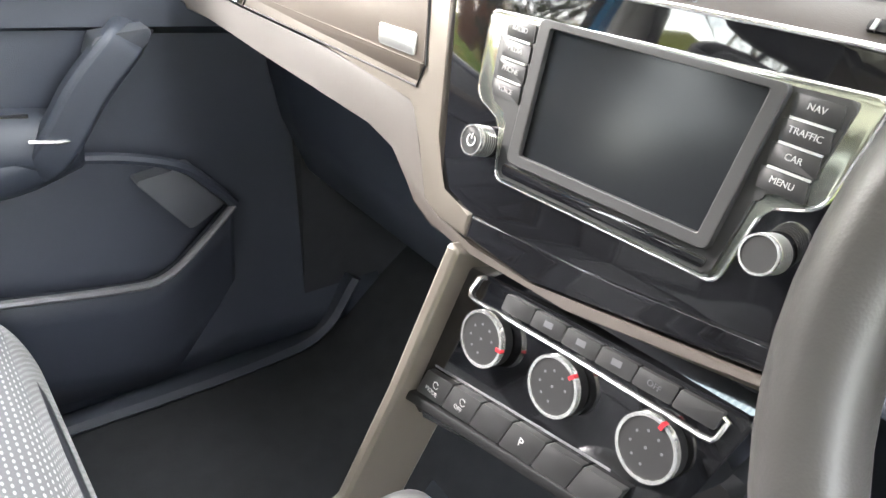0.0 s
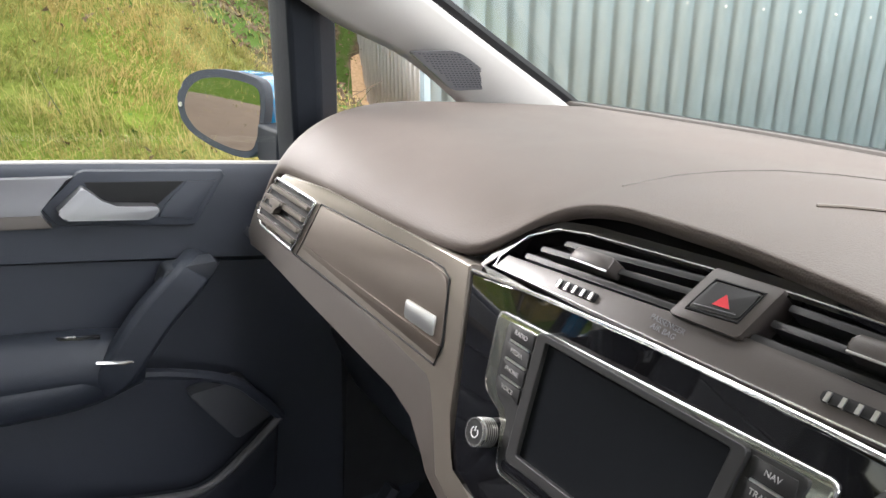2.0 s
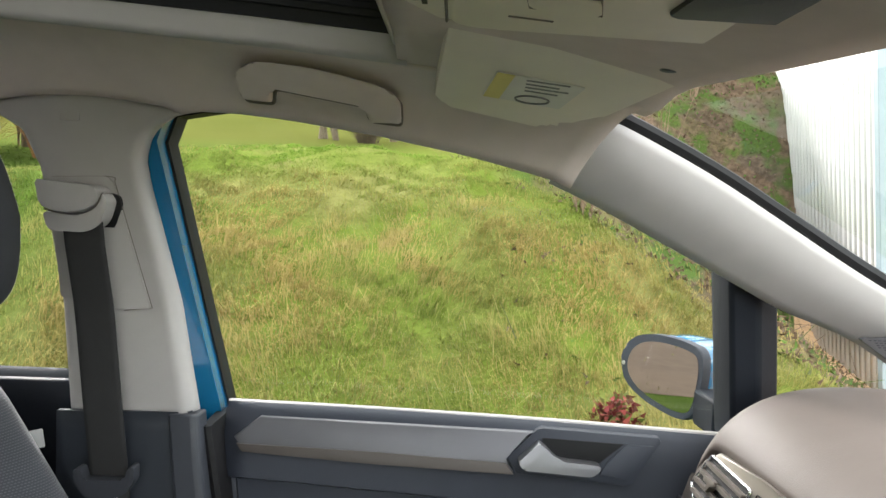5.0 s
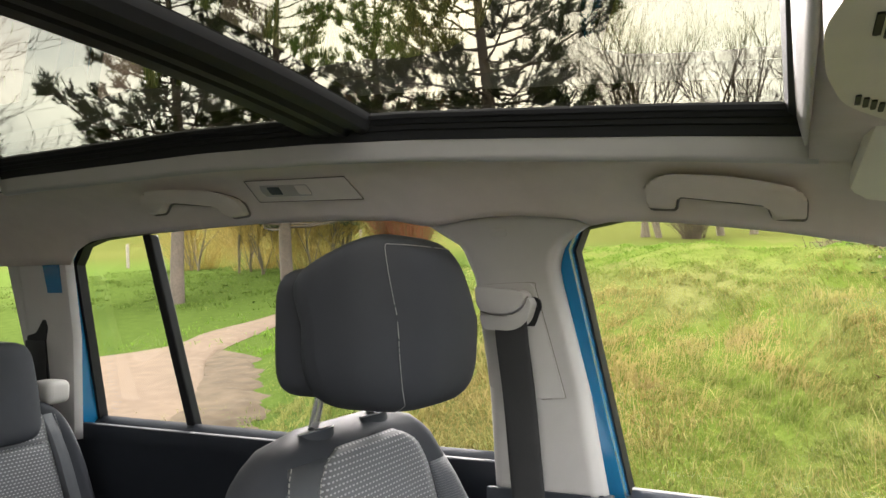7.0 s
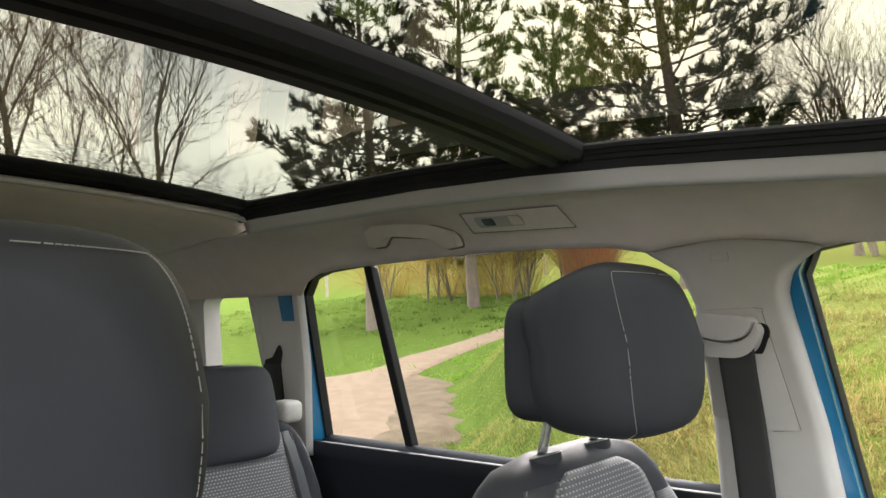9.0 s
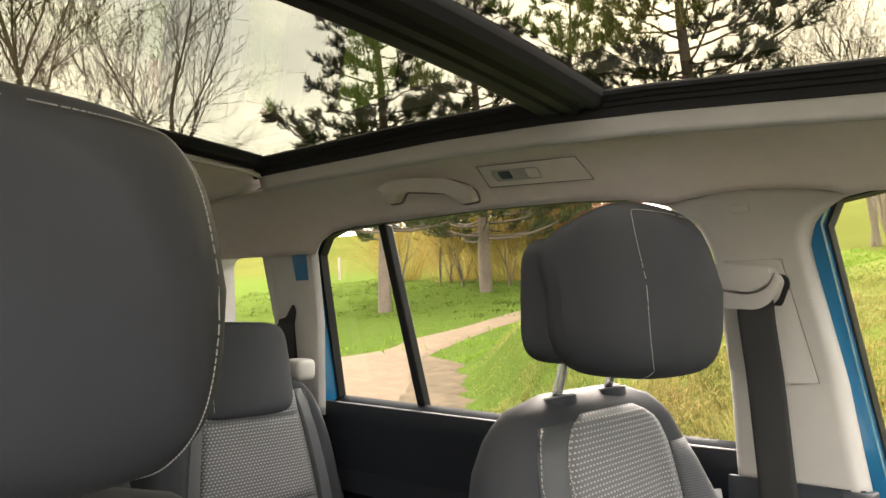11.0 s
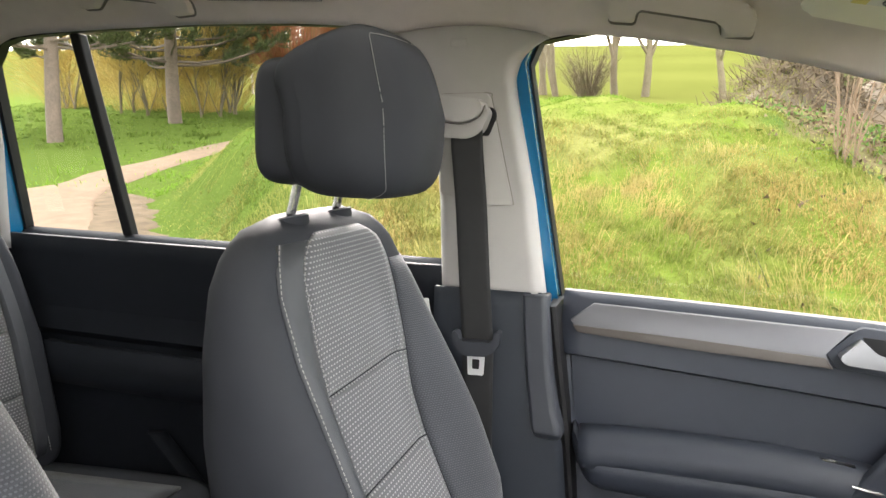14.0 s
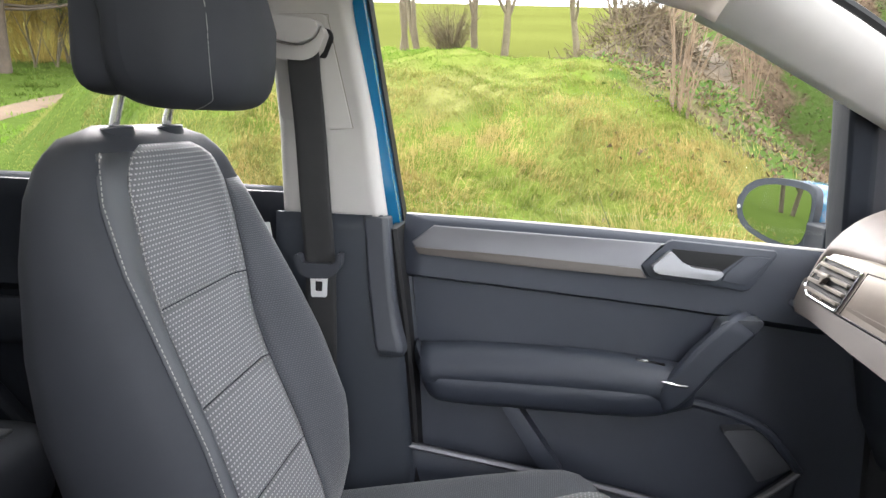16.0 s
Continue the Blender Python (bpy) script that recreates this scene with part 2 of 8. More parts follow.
def prism(bm, pts, F, w0, w1, bev=0.0, seg=2):
    """An outline pushed from depth w0 to w1, with the edge of its w1 face rounded."""
    lo = [bm.verts.new(F(a, b, w0)) for a, b in pts]
    hi = [bm.verts.new(F(a, b, w1)) for a, b in pts]
    n = len(pts)
    bm.faces.new(lo[::-1])
    top = bm.faces.new(hi)
    for i in range(n):
        bm.faces.new((lo[i], lo[(i + 1) % n], hi[(i + 1) % n], hi[i]))
    if bev:
        bmesh.ops.bevel(bm, geom=list(top.edges), offset=bev, segments=seg, profile=0.5, affect="EDGES", clamp_overlap=True)
    return bm


def ring(bm, outer, inner, F, w0, w1):
    """A flat frame between two outlines of as many points."""
    n = len(outer)
    q = [[bm.verts.new(F(a, b, w)) for a, b in pts] for pts in (outer, inner) for w in (w0, w1)]
    for i in range(n):
        j = (i + 1) % n
        for a, b in ((0, 1), (1, 3), (3, 2), (2, 0)):
            bm.faces.new((q[a][i], q[a][j], q[b][j], q[b][i]))
    return bm


def grid(bm, fn, nu, nv, uv=None, close_u=False):
    """A sheet of points fn(s, t), s and t from 0 to 1."""
    rows = [[bm.verts.new(fn(i / nu, j / nv)) for i in range(nu + (0 if close_u else 1))] for j in range(nv + 1)]
    layer = bm.loops.layers.uv.verify() if uv else None
    m = len(rows[0])
    for j in range(nv):
        for i in range(nu):
            k = (i + 1) % m
            f = bm.faces.new((rows[j][i], rows[j][k], rows[j + 1][k], rows[j + 1][i]))
            if uv:
                for lp, (s, t) in zip(f.loops, ((i, j), (i + 1, j), (i + 1, j + 1), (i, j + 1))):
                    lp[layer].uv = uv(s / nu, t / nv)
    return rows


def tube(bm, pts, r, seg=10, caps=True, flat=1.0):
    """A round bar along points; r is one radius or one for each point."""
    pts = [Vector(p) for p in pts]
    rings = []
    side = None
    for i, p in enumerate(pts):
        d = (pts[min(i + 1, len(pts) - 1)] - pts[max(i - 1, 0)]).normalized()
        ref = side if side is not None else (Vector((0, 0, 1)) if abs(d.z) < 0.9 else Vector((1, 0, 0)))
        a = d.cross(ref).normalized()
        b = a.cross(d).normalized()
        side = b
        rr = r[i] if isinstance(r, (list, tuple)) else r
        rings.append([bm.verts.new(p + rr * (math.cos(k * 2 * math.pi / seg) * a + flat * math.sin(k * 2 * math.pi / seg) * b)) for k in range(seg)])
    for x, y in zip(rings, rings[1:]):
        for k in range(seg):
            bm.faces.new((x[k], x[(k + 1) % seg], y[(k + 1) % seg], y[k]))
    if caps:
        bm.faces.new(rings[0][::-1])
        bm.faces.new(rings[-1])
    return bm


def disc(bm, F, a, b, r, w0, w1, seg=28, bev=0.0):
    pts = [(a + r * math.cos(k * 2 * math.pi / seg), b + r * math.sin(k * 2 * math.pi / seg)) for k in range(seg)]
    return prism(bm, pts, F, w0, w1, bev)


def box(bm, c, s, bev=0.0):
    F = frame_of(c, (1, 0, 0), (0, 1, 0))
    x, y, z = (k / 2 for k in s)
    return prism(bm, [(-x, -y), (x, -y), (x, y), (-x, y)], F, -z, z, bev)


def lerp_table(tab):
    xs, ys = [a for a, _ in tab], [b for _, b in tab]
    return lambda x: float(np.interp(x, xs, ys))


def catmull(pts, n):
    """A smooth line of n points through pts."""
    P = [Vector(p) for p in pts]
    P = [2 * P[0] - P[1]] + P + [2 * P[-1] - P[-2]]
    out, k = [], len(P) - 3
    for i in range(n):
        t = i / (n - 1) * k
        j = min(int(t), k - 1)
        t -= j
        a, b, c, d = P[j:j + 4]
        out.append(0.5 * ((2 * b) + (c - a) * t + (2 * a - 5 * b + 4 * c - d) * t * t + (3 * b - a - 3 * c + d) * t ** 3))
    return out


SIDE = frame_of((0, 0, 0), (-1, 0, 0), (0, 0, 1))     # a plane along the car: outline (-x, z), depth w towards the left side (+y)


def side_pts(pts):
    return [(-x, z) for x, z in pts]


def text(name, body, size, F, a, b, w, mat, parent, flip=False):
    """Printed letters lying on a frame."""
    cu = bpy.data.curves.new(name, "FONT")
    cu.body, cu.size, cu.align_x, cu.align_y, cu.extrude = body, size, "CENTER", "CENTER", 0.0002
    tmp = new("text_tmp", cu)
    dg = bpy.context.evaluated_depsgraph_get()
    me = bpy.data.meshes.new_from_object(tmp.evaluated_get(dg))
    bpy.data.objects.remove(tmp)
    o, u, v = F(a, b, w), F(a + 1, b, w) - F(a, b, w), F(a, b + 1, w) - F(a, b, w)
    n = u.cross(v)
    M = Matrix(((u.x, v.x, n.x, o.x), (u.y, v.y, n.y, o.y), (u.z, v.z, n.z, o.z), (0, 0, 0, 1)))
    me.transform(M)
    me.materials.clear()
    me.materials.append(mat)
    ob = new(name, me)
    ob.parent = parent
    return ob

# ---------------- the car's shell: floor, roof lining, pillars, glass ----------------
def lip_y(z):
    """How far out the inner edge of the window openings stands at a height."""
    return 0.60 - (z - 1.44) * 0.222


def glass_y(z):
    return 0.77 - (z - 1.06) * 0.293


FRONT_LIP = [(0.0, 1.371), (0.012, 1.40), (0.045, 1.428), (0.09, 1.436), (0.135, 1.435), (0.20, 1.429), (0.313, 1.413), (0.425, 1.392), (0.535, 1.365), (0.605, 1.334), (0.70, 1.284), (0.80, 1.232)]
REAR_LIP = [(-1.045, 1.34), (-1.03, 1.38), (-0.99, 1.424), (-0.945, 1.443), (-0.88, 1.450), (-0.70, 1.456), (-0.53, 1.460), (-0.356, 1.459), (-0.25, 1.453), (-0.19, 1.440), (-0.15, 1.412), (-0.135, 1.36)]
FRONT_OPEN = [(0.083, 0.985), (0.026, 1.40), (0.042, 1.434), (0.124, 1.448), (0.206, 1.443), (0.324, 1.427), (0.436, 1.406), (0.57, 1.374), (0.667, 1.328), (0.79, 1.243), (0.845, 1.01)]
REAR_OPEN = [(-1.08, 1.06), (-1.045, 1.40), (-1.01, 1.438), (-0.962, 1.450), (-0.832, 1.459), (-0.577, 1.467), (-0.392, 1.465), (-0.26, 1.459), (-0.195, 1.442), (-0.162, 1.40), (-0.153, 1.05)]

front_top = lerp_table(FRONT_LIP)
rear_top = lerp_table(REAR_LIP)
roof_z = lerp_table([(-1.75, 1.515), (-1.2, 1.548), (-0.97, 1.559), (-0.53, 1.566), (-0.32, 1.562), (-0.14, 1.553), (0.0, 1.542), (0.2, 1.526), (0.345, 1.512), (0.50, 1.492), (0.72, 1.450)])


def lining_edge(x):
    """Height of the lower edge of the roof lining along the side."""
    if x > 0.05:
        return front_top(x)
    if x < -1.03:
        return 1.40
    if x < -0.19:
        return rear_top(x)
    return 1.44 + 0.012 * math.sin((x + 0.19) / 0.24 * math.pi)


ceiling = thing("ceiling", "pale grey fabric roof lining with a wide glass roof opening", "ceiling", kind="structure", at=(0, 0, 1.5))
for sgn in (1, -1):
    bm = bmesh.new()

    def lining(s, t, sgn=sgn):
        x = -1.75 + (2.36 - 0.052 * t) * s
        z0, z1 = roof_z(x) - 0.030, lining_edge(x)
        y0, y1 = 0.474, lip_y(z1)
        k = t
        y = y0 + (y1 - y0) * (1 - (1 - k) ** 1.25)
        z = z0 + (z1 - z0) * (k ** 1.55)
        return Vector((x, sgn * y, z))
    grid(bm, lining, 94, 10)
    part("side_lining", bm, M_HEAD, ceiling, solid=-0.006 if sgn > 0 else 0.006)
    # the rolled edge of the lining round the glass roof
    bm = bmesh.new()

    def lip(s, t, sgn=sgn):
        x = -1.02 + 1.375 * s
        a = max(0.0, (t - 0.6) / 0.4) * math.pi / 2
        y = 0.453 + 0.010 * min(1, t / 0.6) + 0.013 * (1 - math.cos(a))
        z = roof_z(x) + 0.002 - 0.024 * min(1, t / 0.6) - 0.010 * math.sin(a)
        return Vector((x, sgn * y, z))
    grid(bm, lip, 60, 14)
    part("roof_opening_lip", bm, M_PILLAR, ceiling, "paler smooth lip round the glass roof", solid=-0.004 if sgn > 0 else 0.004)
# lining ahead of the glass roof and behind it
bm = bmesh.new()


def front_lining(s, t):
    y = -0.50 + 1.0 * s
    x = 0.345 + (0.275 + 0.09 * (1 - abs(2 * s - 1) ** 1.2)) * t
    drop = 0.0 if abs(y) < 0.45 else ((abs(y) - 0.45) / 0.15) ** 1.6 * (roof_z(x) - front_top(x) - 0.014)
    seat = 0.018 * min(1.0, max(0.0, (abs(y) - 0.40) / 0.07)) ** 2
    return Vector((x, y, roof_z(x) - 0.012 - max(drop, seat)))


grid(bm, front_lining, 30, 12)
part("front_lining", bm, M_HEAD, ceiling, solid=-0.006)
bm = bmesh.new()
grid(bm, lambda s, t: Vector((-1.02 - 0.73 * t, -0.50 + 1.0 * s, roof_z(-1.02 - 0.73 * t) - 0.030 + (0.032 + 0.02 * (1 - (2 * s - 1) ** 2)) * math.exp(-(t * 9)))), 20, 16)
part("rear_lining", bm, M_HEAD, ceiling, solid=-0.006)
bm = bmesh.new()
grid(bm, lambda s, t: Vector((0.345 - 0.012 * t, -0.47 + 0.94 * s, roof_z(0.34) - 0.014 + 0.05 * t)), 20, 3)
part("front_opening_lip", bm, M_PILLAR, ceiling, solid=0.004)
bm = bmesh.new()
tube(bm, [(-1.030, y, roof_z(-1.02) + 0.006 + 0.020 * (1 - (y / 0.46) ** 2)) for y in np.linspace(-0.462, 0.462, 18)], 0.0055, 8)
part("rear_opening_seal", bm, M_RUBBER, ceiling, "black seal behind the glass roof")
bm = bmesh.new()
tube(bm, [(-1.013, y, roof_z(-1.02) - 0.002 + 0.020 * (1 - (y / 0.46) ** 2)) for y in np.linspace(-0.462, 0.462, 18)], 0.0055, 8)
part("rear_opening_trim", bm, M_PILLAR, ceiling, "bright strip at the back of the glass roof")

# the glass roof: black stepped frame, wide cross bar, two tinted panes
sun_roof = thing("glass_roof", "tinted panoramic glass roof in a black frame with a cross bar", "sunroof", kind="structure", at=(0, 0, 1.6))
crown = lambda y: 0.020 * (1 - (y / 0.45) ** 2)
RAIL = [(0.4600, -0.006), (0.4535, -0.004), (0.4500, 0.003), (0.4490, 0.0075), (0.4450, 0.0085), (0.4435, 0.0145), (0.4395, 0.0155), (0.4370, 0.0200), (0.4320, 0.0215), (0.4300, 0.0265), (0.4330, 0.0300), (0.4600, 0.0310)]
for sgn in (1, -1):
    bm = bmesh.new()
    grid(bm, lambda s, t: Vector((-1.035 + 1.385 * s, sgn * RAIL[int(t * 11 + 0.5)][0], roof_z(-1.035 + 1.385 * s) + RAIL[int(t * 11 + 0.5)][1])), 48, 11)
    part("frame_rail", bm, M_RUBBER, sun_roof, "black stepped side rail", sharp=25)


def cross(name, x0, x1, prof, label):
    """A bar across the roof; prof is (share of the width, drop below the glass)."""
    bm = bmesh.new()
    k = len(prof) - 1
    grid(bm, lambda s, t: Vector((x0 + (x1 - x0) * prof[int(t * k + 0.5)][0], -0.455 + 0.91 * s, roof_z((x0 + x1) / 2) + 0.026 + crown(-0.455 + 0.91 * s) - prof[int(t * k + 0.5)][1])), 30, k)
    return part(name, bm, M_RUBBER, sun_roof, label, sharp=18, solid=-0.004)


cross("cross_bar", -0.318, -0.206, [(0.0, -0.002), (0.01, 0.012), (0.10, 0.016), (0.30, 0.017), (0.34, 0.013), (0.42, 0.013), (0.46, 0.018), (0.60, 0.020), (0.66, 0.014), (0.74, 0.013), (0.82, 0.019), (0.92, 0.017), (0.985, 0.009), (1.0, -0.002)], "wide ribbed black cross bar")
cross("cross_bar", -1.035, -0.975, [(0.0, 0.016), (0.3, 0.016), (0.45, 0.010), (0.75, 0.009), (0.9, 0.004), (1.0, -0.003)], "black rear cross bar")
cross("cross_bar", 0.322, 0.350, [(0.0, -0.003), (0.15, 0.008), (0.5, 0.014), (1.0, 0.040)], "black front cross bar")
for x0, x1 in ((-0.24, 0.335), (-0.99, -0.29)):
    bm = bmesh.new()
    grid(bm, lambda s, t: Vector((x0 + (x1 - x0) * t, -0.45 + 0.9 * s, roof_z(x0 + (x1 - x0) * t) + 0.029 + crown(-0.45 + 0.9 * s))), 12, 12)
    ob = part("pane", bm, M_ROOFGLASS, sun_roof)
    ob.visible_shadow = x0 < -0.5

# floor, front bulkhead, tail
floor = thing("floor", "black carpeted footwell and cabin floor of the car", "floor", kind="structure", at=(0, 0, 0.3))
bm = bmesh.new()
grid(bm, lambda s, t: Vector((-1.9 + 3.3 * s, -0.74 + 1.48 * t, 0.33 + 0.06 * math.exp(-((t - 0.5) / 0.09) ** 2) * (1 if s < 0.85 else 0) + max(0, (s - 0.86)) * 2.6 + 0.004 * noise.noise(Vector((s * 30, t * 14, 0)))))
     , 60, 40)
part("carpet", bm, M_CARPET, floor, solid=0.02)
bm = bmesh.new()
prism(bm, [(-0.78, 0.4), (0.78, 0.4), (0.78, 1.03), (-0.78, 1.03)], frame_of((1.42, 0, 0), (0, 1, 0), (0, 0, 1)), 0, 0.03)
part("bulkhead", bm, M_CARPET, floor)
for sgn in (1, -1):
    bm = bmesh.new()
    prism(bm, side_pts([(0.90, 0.33), (1.40, 0.33), (1.40, 1.04), (1.05, 1.06), (0.90, 0.99)]), SIDE, sgn * 0.70, sgn * 0.74)
    part("cowl_side", bm, M_CARPET, floor)
    bm = bmesh.new()
    beam_pts = [(0.15, sgn * 0.69, 0.350), (0.50, sgn * 0.69, 0.342), (0.78, sgn * 0.69, 0.338), (0.92, sgn * 0.70, 0.350), (0.99, sgn * 0.70, 0.44)]
    tube(bm, catmull(beam_pts, 20), 0.024, 8, flat=0.6)
    part("sill_trim", bm, M_DOOR, floor, "smooth grey door sill trim")

body = thing("car_body", "blue painted steel body shell of the car", "car body", kind="structure", at=(0, 0, 0.2))


def offset_out(pts, d):
    """An outline moved outward by d about its middle."""
    n = len(pts)
    out = []
    for i in range(n):
        a, p, b = Vector(pts[i - 1]), Vector(pts[i]), Vector(pts[(i + 1) % n])
        t = ((p - a).normalized() + (b - p).normalized())
        t = t.normalized() if t.length > 1e-6 else (b - p).normalized()
        out.append((p.x - t.y * d, p.y + t.x * d))
    return out


def window_ring(bm, pts, d_out, dy0, dy1, sgn):
    """A frame round a window opening, from dy0 to dy1 beyond the glass."""
    big = offset_out(pts, d_out)
    rows = []
    for p, dy in ((pts, dy0), (pts, dy1), (big, dy1), (big, dy0)):
        rows.append([bm.verts.new((x, sgn * (glass_y(z) + dy), z)) for x, z in p])
    n = len(pts)
    for a in range(4):
        for i in range(n - 3):
            j = i + 1
            bm.faces.new((rows[a][i], rows[a][j], rows[(a + 1) % 4][j], rows[(a + 1) % 4][i]))


for sgn in (1, -1):
    for nm, op in (("front_door_frame", FRONT_OPEN), ("rear_door_frame", REAR_OPEN)):
        if sgn < 0 and op is FRONT_OPEN:
            continue
        bm = bmesh.new()
        window_ring(bm, offset_out(op, 0.004 if op is FRONT_OPEN else 0.010), 0.050, -0.036 if op is FRONT_OPEN else -0.056, -0.004 if op is FRONT_OPEN else -0.014, sgn)
        part(nm, bm, M_BLUE, body)
        bm = bmesh.new()
        window_ring(bm, op, 0.050, -0.007 if op is FRONT_OPEN else -0.018, 0.03 if op is FRONT_OPEN else 0.004, sgn)
        part("window_seal", bm, M_RUBBER, body, "black rubber window seal")
    # outer skin below the windows, sill to sill
    bm = bmesh.new()
    if sgn > 0:
        skin = [(-1.9, 0.25), (1.0, 0.25), (1.0, 1.0), (0.84, 0.962), (0.08, 0.985), (-0.15, 1.03), (-1.09, 1.045), (-1.9, 1.05)]
    else:       # the driver's door stands open
        skin = [(-1.9, 0.25), (1.0, 0.25), (1.0, 0.33), (0.08, 0.33), (0.08, 1.01), (-0.15, 1.03), (-1.09, 1.045), (-1.9, 1.05)]
    prism(bm, side_pts(skin), SIDE, sgn * 0.80, sgn * 0.84)
    part("side_skin", bm, M_BLUE, body)
bm = bmesh.new()
for x0, x1 in ((-1.9, -1.06), (0.36, 0.62)):
    bow = 0.10 if x0 > 0 else 0.0
    rx = lambda s, t: x0 + (x1 - x0 + bow * (1 - abs(2 * s - 1) ** 1.2)) * t
    grid(bm, lambda s, t: Vector((rx(s, t), -0.66 + 1.32 * s, roof_z(rx(s, t)) + 0.022 + 0.02 * (1 - (2 * s - 1) ** 2) - 0.05 * abs(2 * s - 1) ** 6)), 20, 10)
for sg in (1, -1):
    grid(bm, lambda s, t: Vector((-1.02 + 1.365 * s, sg * (0.455 + 0.225 * t), roof_z(-1.02 + 1.365 * s) + 0.030 - 0.04 * t ** 3)), 20, 6)
part("roof_skin", bm, M_BLUE, body, solid=0.01)
bm = bmesh.new()
prism(bm, [(-0.8, 0.2), (0.8, 0.2), (0.8, 1.02), (-0.8, 1.02)], frame_of((-1.93, 0, 0), (0, 1, 0), (0, 0, 1)), 0, 0.04)
part("tailgate", bm, M_DARK, body)
bm = bmesh.new()
grid(bm, lambda s, t: Vector((1.50 + 0.90 * t, -0.80 + 1.6 * s, 1.02 - 0.20 * t ** 1.5 - 0.06 * abs(2 * s - 1) ** 3)), 16, 10)
part("bonnet", bm, M_BLUE, body, solid=0.01)

# panes of the side windows
for sgn in (1, -1):
    for nm, op in (("front_window", FRONT_OPEN), ("rear_window", REAR_OPEN)):
        if sgn < 0 and nm == "front_window":
            continue            # the driver's window is down
        w = thing(nm, "clear side window pane in a black rubber seal", "window", kind="structure", at=(op[0][0], sgn * 0.77, 1.05))
        bm = bmesh.new()
        bm.faces.new([bm.verts.new((x, sgn * glass_y(z), z)) for x, z in op])
        ob = part("pane", bm, M_GLASS, w)
        ob.visible_shadow = sgn < 0
# windscreen
screen = thing("windscreen", "large raked clear windscreen", "windscreen", kind="structure", at=(1.3, 0, 1.1))
bm = bmesh.new()
grid(bm, lambda s, t: Vector((1.250 + (0.180 - 0.05 * t) * (1 - (2 * s - 1) ** 2) - 0.60 * t, (-0.70 + 1.4 * s) * (1 - 0.10 * t), 1.09 + 0.365 * t + 0.03 * math.sin(t * math.pi))), 20, 14)
ob = part("pane", bm, M_GLASS, screen)
ob.visible_shadow = False
bm = bmesh.new()
tube(bm, [(1.246 + 0.180 * (1 - (2 * s - 1) ** 2), -0.70 + 1.4 * s, 1.097) for s in np.linspace(0, 1, 25)], 0.0055, 8)
part("base_seal", bm, M_RUBBER, screen, "black seal along the base")
bm = bmesh.new()
tube(bm, [(1.234 + 0.172 * (1 - (2 * s - 1) ** 2), -0.68 + 1.36 * s, 1.0975) for s in np.linspace(0, 1, 25)], 0.0055, 8)
part("base_trim", bm, M_BAND, screen, "brown-grey trim along the base")

# trim on the pillars
def beam(bm, path, sect):
    """A loft along path points with outlines sect(i) given as offset vectors."""
    rows = [[bm.verts.new(Vector(p) + o) for o in sect(i)] for i, p in enumerate(path)]
    n = len(rows[0])
    for a, b in zip(rows, rows[1:]):
        for k in range(n):
            bm.faces.new((a[k], a[(k + 1) % n], b[(k + 1) % n], b[k]))
    bm.faces.new(rows[0][::-1])
    bm.faces.new(rows[-1])


